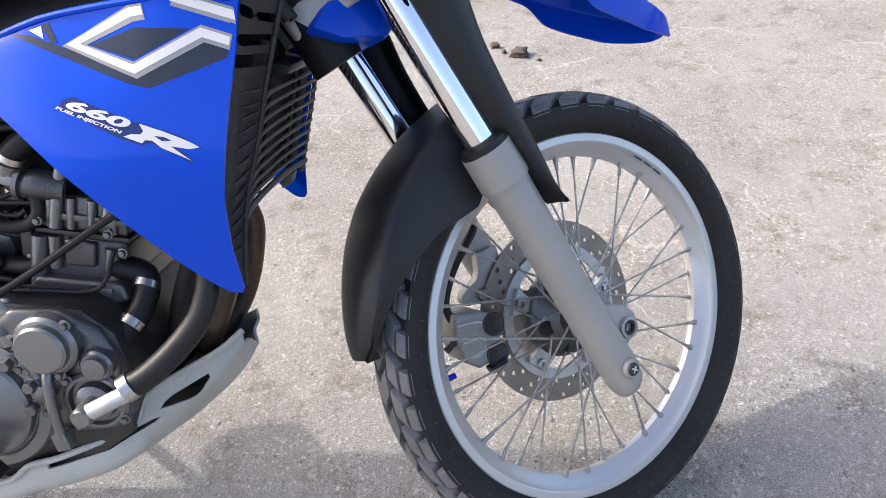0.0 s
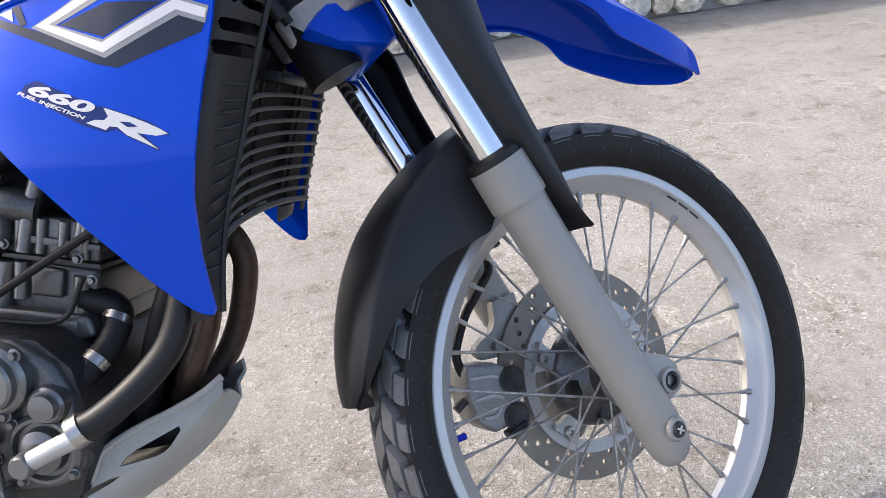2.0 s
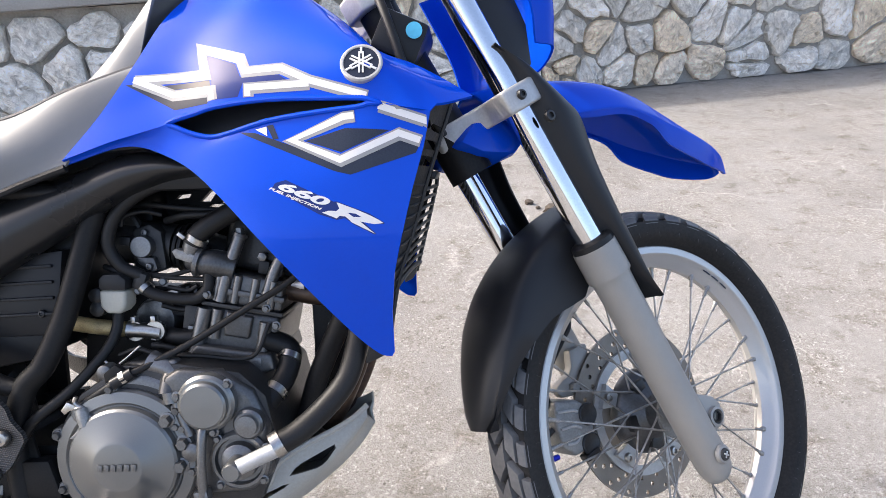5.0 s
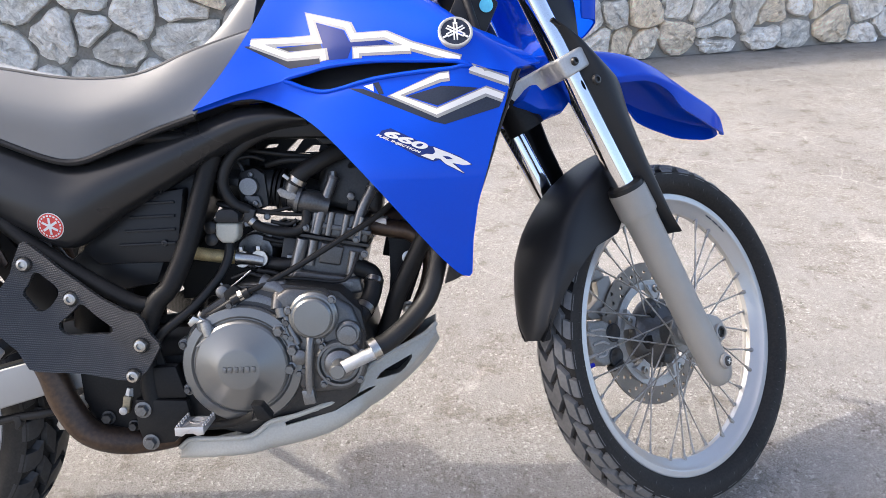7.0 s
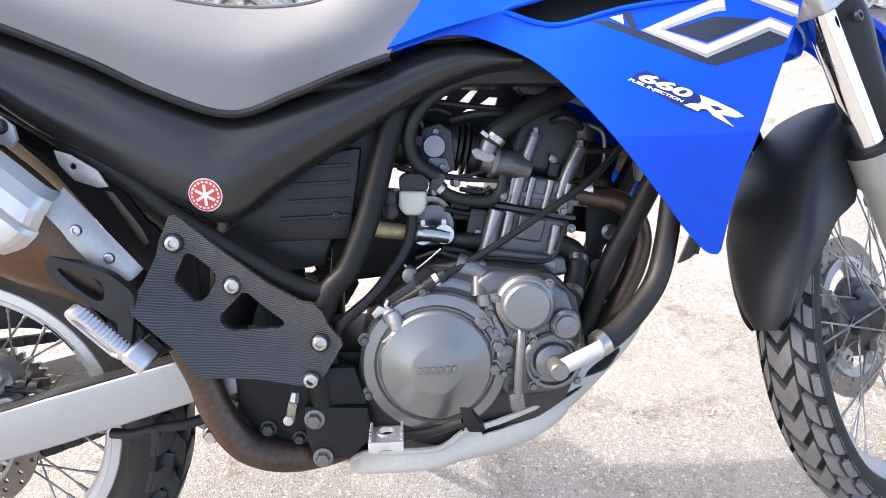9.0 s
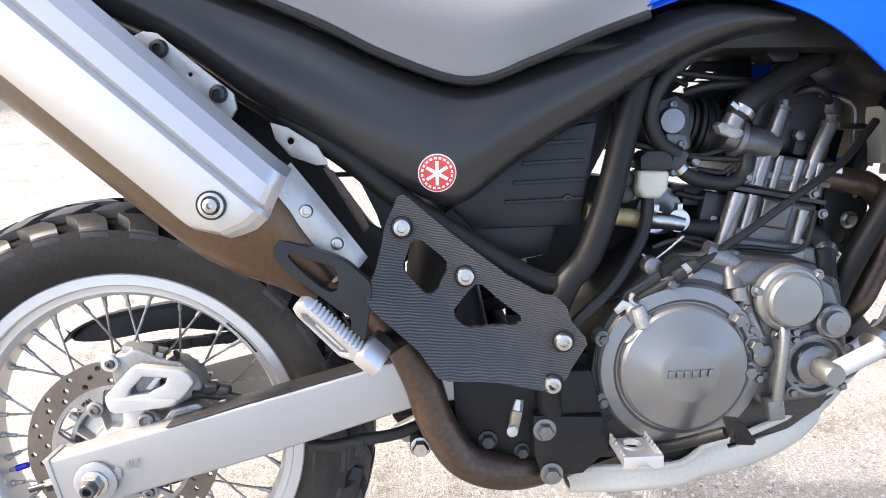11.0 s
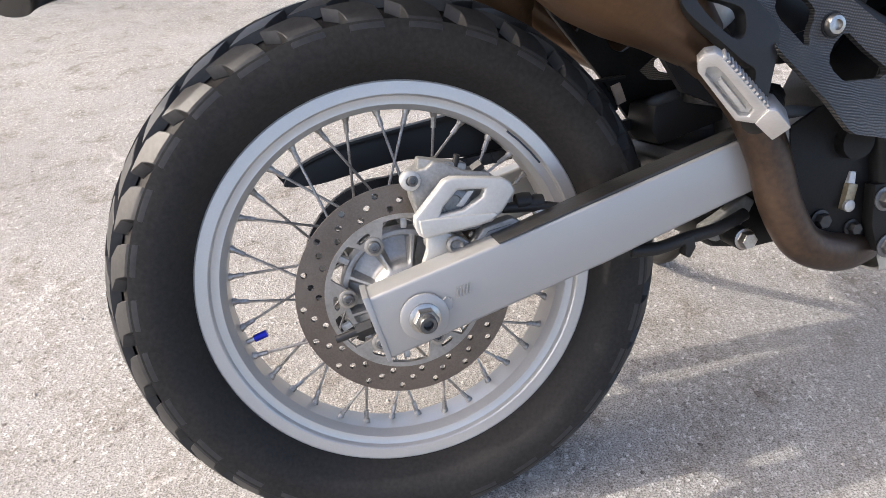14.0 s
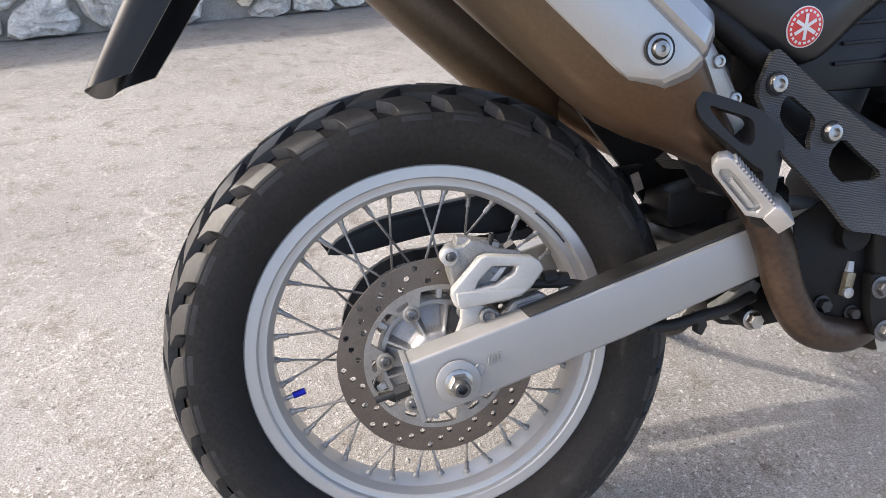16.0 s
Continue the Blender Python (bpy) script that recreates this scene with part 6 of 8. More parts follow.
bar("stub_hose", [(0.880, -0.045, 0.575), (0.915, -0.035, 0.555), (0.912, -0.055, 0.520), (0.896, -0.082, 0.496), (0.885, -0.10, 0.480)], 0.0165, HOSE_AND_SHADE)
part("hose_clip", tube([(0.904, -0.070, 0.506), (0.899, -0.078, 0.500)], 0.0178, 18, 2), STEEL, motorcycle, "bright hose clip")
part("hose_clip", tube([(0.918, -0.040, 0.548), (0.916, -0.046, 0.541)], 0.0178, 18, 2), STEEL, motorcycle, "bright hose clip")
part("pipe_stub", tube([(0.925, -0.02, 0.648), (0.945, -0.024, 0.648)], 0.010, 14, 2), ALU, motorcycle)
# small fittings between the reservoir and the cylinder
for (x, y, z), r in (((0.710, -0.060, 0.671), 0.0065), ((0.722, -0.058, 0.659), 0.0055), ((0.708, -0.062, 0.657), 0.0060), ((0.740, -0.050, 0.667), 0.0060)):
    part("pipe_union", lathe([(r, 0.008), (r, -0.006), (r * 0.7, -0.008), (r * 0.4, -0.008)], 12), ENGINE, motorcycle, m=pose(x, y, z, 0, 0, 12))
for k in range(4):
    x, y, z = 0.761, -0.030, 0.648
    part("regulator_fin", block((x + 0.012 * k, y, z - 0.0022 * k), (0.005, 0.040, 0.022), (0, 8, 0), 0.001), ENGINE_DARK, motorcycle)
part("regulator_body", block((0.786, -0.005, 0.640), (0.056, 0.030, 0.026), (0, 8, 0), 0.003), BLACK_PLASTIC, motorcycle)
part("cam_chain_box", block((0.775, -0.012, 0.591), (0.040, 0.050, 0.070), (0, 12, 0), 0.005), ENGINE_DARK, motorcycle)
part("box_plug", block((0.772, -0.040, 0.593), (0.009, 0.008, 0.008), (0, 12, 0), 0.001), ENGINE, motorcycle)
part("tank_bracket", prism([(0.830, 0.798), (0.842, 0.803), (0.869, 0.799), (0.874, 0.791), (0.863, 0.786), (0.840, 0.786)], -0.045, 0.0, 0.003), BLACK_PLASTIC, motorcycle)
bar("tank_bracket_stay", [(0.850, -0.030, 0.787), (0.854, -0.020, 0.771), (0.857, -0.010, 0.754)], 0.0045, BLACK_PAINT)
for txt, r in (([(0.738, -0.020, 0.754), (0.771, -0.030, 0.761), (0.813, -0.030, 0.761), (0.856, -0.020, 0.760)], 0.0060), ([(0.684, -0.050, 0.750), (0.690, -0.050, 0.764), (0.715, -0.040, 0.770), (0.737, -0.030, 0.763)], 0.0035), ([(0.660, -0.060, 0.693), (0.679, -0.065, 0.687), (0.706, -0.060, 0.677)], 0.0045),
               ([(0.685, -0.050, 0.687), (0.721, -0.050, 0.679), (0.749, -0.050, 0.675), (0.787, -0.045, 0.683)], 0.0035), ([(0.746, -0.050, 0.658), (0.775, -0.050, 0.652), (0.790, -0.050, 0.659)], 0.0035), ([(0.726, -0.030, 0.628), (0.756, -0.030, 0.620), (0.793, -0.030, 0.621)], 0.0045), ([(0.719, -0.060, 0.574), (0.748, -0.060, 0.569), (0.765, -0.060, 0.558), (0.785, -0.060, 0.558)], 0.0045)):
    bar("thin_cable", txt, r, HOSE_AND_SHADE)
# rear brake reservoir and lines
part("brake_reservoir", prism([(0.660, 0.662), (0.699, 0.660), (0.697, 0.636), (0.688, 0.626), (0.668, 0.627), (0.659, 0.638)], -0.083, -0.048, 0.006, segments=3), TRANSLUCENT, motorcycle, "cloudy white brake fluid reservoir")
part("reservoir_cap", prism([(0.661, 0.662), (0.700, 0.660), (0.702, 0.676), (0.692, 0.684), (0.670, 0.685), (0.661, 0.678)], -0.086, -0.045, 0.005), BLACK_PLASTIC, motorcycle, "black reservoir cap")
for z in (0.652, 0.632):
    part("bracket_boss", lathe([(0.011, 0.0), (0.011, -0.016), (0.008, -0.018), (0, -0.018)], 16, (0.648, -0.055, z)), ENGINE_DARK, motorcycle)
bar("brake_line", [(0.677, -0.066, 0.628), (0.674, -0.072, 0.600), (0.660, -0.085, 0.570), (0.622, -0.110, 0.526), (0.576, -0.125, 0.490), (0.552, -0.125, 0.46)], 0.0078, HOSE_AND_SHADE, "black hose below the reservoir")
bar("fuel_hose", [(0.600, -0.060, 0.612), (0.640, -0.058, 0.604), (0.684, -0.052, 0.597)], 0.0115, BRASS, "gold braided fuel hose")
part("hose_fitting", tube([(0.682, -0.052, 0.597), (0.690, -0.051, 0.596), (0.705, -0.049, 0.594), (0.728, -0.046, 0.589)], [0.014, 0.0115, 0.0115, 0.012], 14), STEEL, motorcycle, "bright steel hose fitting")
for x in (0.692, 0.722):
    part("hose_clip", lathe([(0.0145, -0.004), (0.0155, 0.0), (0.0145, 0.004)], 16, (x, -0.050, 0.594)), STEEL, motorcycle)
    part("clip_screw", block((x, -0.052, 0.612), (0.007, 0.012, 0.009), (0, 0, 0), 0.001), STEEL, motorcycle)
part("starter_motor", lathe([(0.034, 0.08), (0.034, -0.012), (0.030, -0.022), (0.012, -0.024), (0.0, -0.020)], 32, (0.708, 0, 0.603)), ENGINE, motorcycle)
part("starter_lead", tube([(0.72, -0.03, 0.585), (0.755, -0.04, 0.580), (0.79, -0.04, 0.580)], 0.013, 12), HOSE_AND_SHADE, motorcycle)
part("relay_box", block((0.752, 0.0, 0.622), (0.028, 0.050, 0.026), (0, 5, 0), 0.003), BLACK_PLASTIC, motorcycle)
# cables and hoses in front of the engine
bar("clutch_cable", [(0.646, -0.122, 0.511), (0.680, -0.124, 0.530), (0.707, -0.122, 0.546), (0.741, -0.112, 0.560), (0.793, -0.093, 0.584), (0.866, -0.073, 0.625), (0.932, -0.053, 0.663), (0.985, -0.03, 0.71)], 0.0052, HOSE_AND_SHADE, "black clutch cable")
part("cable_adjuster", tube([(0.690, -0.124, 0.536), (0.718, -0.120, 0.551)], 0.0085, 10, 2), BLACK_PLASTIC, motorcycle)
part("adjuster_nut", tube([(0.702, -0.122, 0.543), (0.708, -0.121, 0.546)], 0.0098, 6, 2), STEEL, motorcycle)
bar("breather_hose", [(0.88, -0.06, 0.815), (0.841, -0.070, 0.811), (0.755, -0.075, 0.807), (0.699, -0.075, 0.776), (0.676, -0.075, 0.731), (0.688, -0.070, 0.695), (0.715, -0.064, 0.678)], 0.0095, HOSE_AND_SHADE, "black breather hose")
bar("vacuum_hose", [(0.715, -0.064, 0.664), (0.728, -0.064, 0.652), (0.753, -0.060, 0.643), (0.788, -0.055, 0.640), (0.806, -0.052, 0.655), (0.808, -0.050, 0.680)], 0.0088, HOSE_AND_SHADE)
part("tee_joint", block((0.714, -0.064, 0.671), (0.018, 0.018, 0.026), (0, 20, 0), 0.004), ENGINE_DARK, motorcycle)
part("hose_clip", tube([(0.716, -0.064, 0.663), (0.721, -0.064, 0.658)], 0.0105, 12, 2), STEEL, motorcycle)
bar("thin_cable", [(0.660, -0.02, 0.775), (0.71, -0.03, 0.780), (0.77, -0.03, 0.772), (0.83, -0.02, 0.765)], 0.0045, HOSE_AND_SHADE)
bar("thin_cable", [(0.70, -0.05, 0.680), (0.75, -0.052, 0.672), (0.80, -0.05, 0.668)], 0.0035, HOSE_AND_SHADE)
bar("thin_cable", [(0.68, -0.08, 0.566), (0.71, -0.085, 0.575), (0.74, -0.085, 0.566), (0.80, -0.085, 0.562), (0.87, -0.075, 0.555), (0.895, -0.06, 0.60)], 0.0032, HOSE_AND_SHADE)
bar("steel_clip_wire", [(0.663, -0.09, 0.560), (0.676, -0.09, 0.552), (0.69, -0.09, 0.560), (0.715, -0.088, 0.580)], 0.0018, STEEL)
bar("thin_cable", [(0.60, -0.09, 0.500), (0.635, -0.105, 0.515), (0.665, -0.11, 0.532)], 0.0030, HOSE_AND_SHADE)
part("rubber_mount", block((0.835, -0.045, 0.812), (0.050, 0.04, 0.012), (0, 4, 0), 0.004), HOSE_AND_SHADE, motorcycle)
part("clutch_arm", block((0.652, -0.122, 0.490), (0.034, 0.026, 0.018), (0, 24, 0), 0.005), ENGINE, motorcycle)
part("arm_pivot", lathe([(0.012, 0.0), (0.012, -0.016), (0.009, -0.019), (0.0, -0.019)], 18, (0.643, -0.115, 0.498)), ENGINE, motorcycle)
part("arm_spring", tube([(0.648, -0.130, 0.505), (0.637, -0.130, 0.513), (0.640, -0.130, 0.522)], 0.003, 8), STEEL, motorcycle)
part("case_shoulder", prism([(0.673, 0.520), (0.700, 0.541), (0.727, 0.549), (0.758, 0.537), (0.771, 0.511), (0.793, 0.480), (0.736, 0.494), (0.694, 0.500)], -0.118, -0.09, 0.009, segments=3), ENGINE, motorcycle, "grey cast case shoulder")
part("filler_neck", tube([(0.765, -0.100, 0.547), (0.765, -0.112, 0.532), (0.764, -0.120, 0.517)], [0.013, 0.0135, 0.0125], 16), ENGINE_MID, motorcycle)
part("filler_cap", tube([(0.770, -0.122, 0.522), (0.772, -0.124, 0.507)], [0.0120, 0.0110], 16, 2), ENGINE, motorcycle)
part("oil_tube", tube([(0.777, -0.122, 0.508), (0.783, -0.124, 0.488), (0.795, -0.126, 0.460)], 0.0075, 12), ENGINE, motorcycle)
part("case_boss", lathe([(0.013, 0.010), (0.013, -0.008), (0.010, -0.010), (0.0, -0.010)], 20), ENGINE, motorcycle, m=pose(0.797, -0.128, 0.439))
for x, y, z in ((0.794, -0.128, 0.410), (0.784, -0.126, 0.471), (0.775, -0.126, 0.474), (0.840, -0.126, 0.397), (0.815, -0.128, 0.463)):
    part("bolt", hex_bolt(0.0055, 0.007, 0.0075), ENGINE, motorcycle, m=pose(x, y, z))
part("clutch_lever", prism([(0.628, 0.464), (0.643, 0.477), (0.664, 0.487), (0.682, 0.477), (0.679, 0.458), (0.670, 0.451), (0.670, 0.468), (0.646, 0.466)], -0.140, -0.128, 0.003), CAST, motorcycle, "dull cast clutch release cover")
part("lever_post", tube([(0.645, -0.130, 0.504), (0.649, -0.132, 0.493), (0.652, -0.134, 0.481)], [0.0085, 0.0095, 0.0085], 14, 2), CAST, motorcycle)
part("lever_arm", prism([(0.617, 0.503), (0.627, 0.515), (0.642, 0.508), (0.641, 0.499), (0.630, 0.503), (0.622, 0.497)], -0.132, -0.126, 0.001), STEEL, motorcycle)
part("cable_bracket", prism([(0.676, 0.550), (0.694, 0.563), (0.706, 0.554), (0.708, 0.540), (0.693, 0.528), (0.678, 0.535)], -0.122, -0.110, 0.003), BLACK_PAINT, motorcycle)
part("starter_boss", lathe([(0.011, 0.01), (0.011, -0.01), (0.008, -0.012), (0.0, -0.012)], 18), ENGINE, motorcycle, m=pose(0.671, -0.100, 0.548))
part("case_web", prism([(0.655, 0.515), (0.70, 0.560), (0.775, 0.565), (0.79, 0.530), (0.765, 0.500), (0.70, 0.510)], -0.112, -0.09, 0.008, segments=3), ENGINE, motorcycle)
part("case_neck", tube([(0.735, -0.100, 0.560), (0.770, -0.105, 0.545), (0.783, -0.115, 0.510)], [0.017, 0.013, 0.010], 14), ENGINE, motorcycle)
part("cover_ring", lathe([(0.108, -0.100), (0.108, -0.117), (0.098, -0.119)], 64, (0.707, 0, 0.431)), ENGINE_DARK, motorcycle, smooth=30)

# ---- belly pan ----
BELLY = [(0.572, 0.266, 0.244, 0.085, 0.070), (0.598, 0.288, 0.244, 0.104, 0.080), (0.644, 0.291, 0.248, 0.112, 0.088), (0.696, 0.294, 0.253, 0.116, 0.092), (0.716, 0.302, 0.256, 0.116, 0.092), (0.740, 0.319, 0.260, 0.116, 0.093), (0.780, 0.327, 0.267, 0.114, 0.093), (0.830, 0.341, 0.279, 0.106, 0.090), (0.866, 0.352, 0.294, 0.098, 0.080),
         (0.888, 0.366, 0.306, 0.090, 0.070), (0.900, 0.392, 0.315, 0.084, 0.064), (0.914, 0.403, 0.322, 0.079, 0.060), (0.940, 0.415, 0.340, 0.066, 0.048), (0.975, 0.427, 0.368, 0.048, 0.032), (1.005, 0.440, 0.400, 0.032, 0.020), (1.025, 0.454, 0.430, 0.016, 0.010)]
rows = []
for x, zt, zb, yo, yb in BELLY:
    mz = zb + 0.45 * (zt - zb)
    yo, zt = yo + 0.012, zt + 0.006
    rows.append([(x, MID - yo - 0.006, zt), (x, MID - yo - 0.010, mz), (x, MID - yb - 0.004, zb + 0.004), (x + 0.006, MID, zb - 0.010), (x, MID + yb + 0.004, zb + 0.004), (x, MID + yo + 0.010, mz), (x, MID + yo + 0.006, zt)])
belly_pan = part("belly_pan", patch(rows, 4, 4, 0.004), BELLY_GREY, motorcycle, "pale grey plastic belly pan", 50)


def pierced(ob, poly, y0, y1):
    """Cuts an opening of the outline poly (x, z) through a part."""
    cutter = bpy.data.objects.new("cutter", bpy.data.meshes.new("cutter"))
    bm = prism(poly, y0, y1, 0.0)
    bmesh.ops.recalc_face_normals(bm, faces=bm.faces)
    bm.to_mesh(cutter.data)
    scene.collection.objects.link(cutter)
    cutter.matrix_world = BIKE
    mod = ob.modifiers.new("opening", "BOOLEAN")
    mod.operation, mod.solver, mod.object = "DIFFERENCE", "EXACT", cutter
    bpy.context.view_layer.update()
    me = bpy.data.meshes.new_from_object(ob.evaluated_get(bpy.context.evaluated_depsgraph_get()))
    ob.modifiers.clear()
    ob.data = me
    bpy.data.objects.remove(cutter)


pierced(belly_pan, [(0.917, 0.380), (0.924, 0.389), (0.9345, 0.3955), (0.979, 0.413), (0.980, 0.407), (0.9675, 0.3905), (0.9592, 0.384), (0.952, 0.382)], -0.16, -0.03)
pierced(belly_pan, [(0.762, 0.3225), (0.789, 0.3315), (0.832, 0.3405), (0.869, 0.3535), (0.9065, 0.3682), (0.9165, 0.3690), (0.9085, 0.3635), (0.875, 0.349), (0.8476, 0.3355), (0.7856, 0.3215), (0.764, 0.317)], -0.16, -0.06)
# added black sheet that paints the dark inside the front opening
part("pan_liner", prism([(0.905, 0.374), (0.915, 0.402), (0.970, 0.424), (0.982, 0.414), (0.970, 0.395), (0.953, 0.380)], -0.036, -0.030, 0.001), HOSE_AND_SHADE, motorcycle)
bm = tube([(r[0][0], r[0][1] - 0.002, r[0][2]) for r in rows], 0.0045, 8)
part("pan_lip", bm, BELLY_GREY, motorcycle)

# ---- footpegs and brackets ----
part("peg_bracket", prism([(0.520, 0.378), (0.605, 0.372), (0.612, 0.330), (0.580, 0.300), (0.530, 0.296), (0.520, 0.33)], -0.135, -0.118, 0.004), BLACK_PAINT, motorcycle, "black steel peg bracket")
part("frame_plate", prism([(0.535, 0.43), (0.590, 0.43), (0.605, 0.375), (0.53, 0.375)], -0.130, -0.105, 0.004), BLACK_PAINT, motorcycle)
for p in ((0.533, 0.360), (0.541, 0.303)):
    part("bolt", hex_bolt(0.010, 0.010, 0.014), ENGINE, motorcycle, m=pose(p[0], -0.136, p[1]))
peg_plate = prism([(-0.0205, -0.029), (0.0205, -0.029), (0.0205, 0.029), (-0.0205, 0.029)], -0.003, 0.003, 0.0015, [circle((0, -0.012), 0.010, 20)])
foot_peg = part("foot_peg", peg_plate, ALU, motorcycle, "toothed alloy foot peg", m=pose(0.631, -0.172, 0.345, 90))
for sx in (-1, 1):
    part("peg_wall", block((0.0205 * sx, 0.0015, 0), (0.0036, 0.009, 0.058), (0, 0, 0), 0.001), ALU, foot_peg)
    for k in range(6):
        part("tooth", prism([(-0.0018, 0), (0.0018, 0), (0.0018, 0.0045), (0, 0.0062), (-0.0018, 0.0045)], -0.0024, 0.0024, 0.0006), ALU, foot_peg, m=pose(0.0205 * sx, 0.0055, -0.025 + 0.0098 * k, -90))
part("peg_boss", lathe([(0.0140, 0.002), (0.0140, 0.0045), (0.0105, 0.0045), (0.0100, -0.002)], 28, closed=True), ALU, foot_peg, m=pose(0, 0, -0.012))
part("peg_end", prism([(-0.0225, -0.009), (0.0225, -0.009), (0.0225, 0.004), (0.0120, 0.006), (0.0050, 0.001), (0.0, -0.004), (-0.0050, 0.001), (-0.0120, 0.006), (-0.0225, 0.004)], -0.0025, 0.0025, 0.001), ALU, foot_peg, m=pose(0, 0, 0.029, 90))
PEG = [(0.265, 0.536), (0.263, 0.546), (0.268, 0.553), (0.277, 0.555), (0.282, 0.552), (0.331, 0.499), (0.323, 0.483), (0.305, 0.486)]
passenger_peg = part("passenger_peg", prism(PEG, -0.213, -0.198, 0.002, [[(0.2715, 0.534), (0.272, 0.541), (0.279, 0.542), (0.287, 0.535), (0.319, 0.498), (0.316, 0.491), (0.307, 0.492)]]), ALU, motorcycle, "folded toothed alloy passenger peg")
part("peg_floor", prism([(0.268, 0.537), (0.270, 0.547), (0.280, 0.547), (0.325, 0.497), (0.318, 0.487), (0.306, 0.489)], -0.206, -0.201, 0.001), HUB, passenger_peg)
part("peg_web", prism([(0.283, 0.526), (0.286, 0.529), (0.313, 0.497), (0.309, 0.494)], -0.211, -0.204, 0.001), HUB, passenger_peg)
pa, pb = Vector((0.284, -0.205, 0.550)), Vector((0.331, -0.205, 0.499))
d = (pb - pa).normalized()
ang = math.degrees(math.atan2(-(pb - pa).z, (pb - pa).x))
for k in range(13):
    part("tooth", block(tuple(pa + d * (0.001 + 0.0054 * k)), (0.003, 0.014, 0.005), (0, ang, 0), 0.0008), ALU, passenger_peg)
part("peg_hinge", prism([(0.322, 0.484), (0.331, 0.500), (0.338, 0.499), (0.354, 0.481), (0.341, 0.466)], -0.215, -0.186, 0.002), ALU, passenger_peg)
part("peg_pivot", tube([(0.331, -0.190, 0.475), (0.340, -0.170, 0.480)], 0.015, 20, 2), BLACK_PAINT, passenger_peg)
peg_axis, peg_at = Vector((0.735, 0.0, -0.678)), Vector((0.305, -0.200, 0.515))
passenger_peg.matrix_basis = Matrix.Translation(peg_at) @ Matrix.Rotation(radians(38), 4, peg_axis) @ Matrix.Translation(-peg_at)
bar("peg_arm", [(0.325, -0.195, 0.480), (0.345, -0.175, 0.485), (0.375, -0.15, 0.495)], 0.013, BLACK_PAINT)
bm = prism([(0.728, 0.386), (0.745, 0.384), (0.760, 0.362), (0.755, 0.358), (0.737, 0.360)], -0.200, -0.176, 0.003)
part("brake_pedal_tip", bm, BLACK_PAINT, motorcycle, "black ribbed pedal tip")
for k in range(3):
    part("tip_rib", block((0.732 + 0.007 * k, -0.1985, 0.371), (0.0025, 0.003, 0.018), (0, 12, 0), 0.0008), BLACK_PAINT, motorcycle)
bar("brake_pedal", [(0.540, -0.125, 0.335), (0.60, -0.128, 0.325), (0.68, -0.135, 0.330), (0.735, -0.175, 0.364)], 0.007)
brake_cylinder = part("brake_cylinder", prism([(0.490, 0.350), (0.5025, 0.349), (0.5095, 0.378), (0.4965, 0.381)], -0.124, -0.106, 0.003, segments=2), BRASS_ALLOY, motorcycle, "dull gold brake master cylinder")
part("cylinder_nut", tube([(0.503, -0.115, 0.378), (0.506, -0.115, 0.392)], [0.0075, 0.0055], 6, 2), HUB, brake_cylinder)
part("cylinder_bolt", lathe([(0.0068, 0.0), (0.0068, -0.004), (0.005, -0.005), (0.0, -0.005)], 16), HUB, brake_cylinder, m=pose(0.4955, -0.124, 0.3555))
for x, z, r in ((0.466, 0.342, 0.012), (0.508, 0.326, 0.010)):
    part("bolt", hex_bolt(r * 0.75, 0.010, r), ENGINE_DARK, motorcycle, m=pose(x, -0.118, z))
part("linkage_bolt", hex_bolt(0.0105, 0.012, 0.0125), STEEL, motorcycle, "bright linkage bolt", m=pose(0.383, -0.100, 0.329))
part("linkage_sleeve", tube([(0.383, -0.101, 0.329), (0.383, -0.050, 0.331)], 0.0135, 18, 2), BLACK_PAINT, motorcycle)
part("linkage_strut", prism([(0.350, 0.330), (0.348, 0.341), (0.372, 0.352), (0.406, 0.371), (0.418, 0.362), (0.404, 0.340), (0.385, 0.322), (0.365, 0.320)], -0.072, -0.056, 0.004, segments=3), CAST, motorcycle, "grey cast linkage strut")
bar("breather_hose", [(0.245, -0.098, 0.338), (0.275, -0.104, 0.338), (0.310, -0.104, 0.344), (0.350, -0.100, 0.347), (0.39, -0.09, 0.355)], 0.0075, HOSE_AND_SHADE, "black rubber hose under the swingarm")
part("hose_clip", prism([(0.299, 0.346), (0.313, 0.348), (0.316, 0.334), (0.308, 0.322), (0.302, 0.326), (0.304, 0.336)], -0.112, -0.098, 0.002), HOSE_AND_SHADE, motorcycle)
bar("shock_absorber", [(0.40, MID, 0.72), (0.46, MID, 0.40)], 0.032, ENGINE_DARK)
bar("side_stand", [(0.50, 0.15, 0.30), (0.52, 0.30, 0.17), (0.54, 0.415, 0.122)], 0.012, BLACK_PAINT, "black steel side stand")

# ---- radiator ----
FLAP_L = [(1.120, -0.150, 0.892), (1.0994, -0.150, 0.799), (1.0890, -0.152, 0.757), (1.0775, -0.150, 0.708), (1.0650, -0.143, 0.656), (1.0540, -0.126, 0.598), (1.042, -0.112, 0.550)]
FLAP_M = [(1.152, -0.137, 0.895), (1.1215, -0.137, 0.799), (1.1090, -0.137, 0.7557), (1.0960, -0.136, 0.7053), (1.0794, -0.127, 0.6518), (1.0688, -0.120, 0.6064), (1.058, -0.108, 0.555)]
FLAP_R = [(1.174, -0.095, 0.902), (1.1372, -0.095, 0.8014), (1.1258, -0.095, 0.7658), (1.1100, -0.095, 0.7190), (1.0923, -0.097, 0.6700), (1.0800, -0.100, 0.6130), (1.072, -0.098, 0.560)]
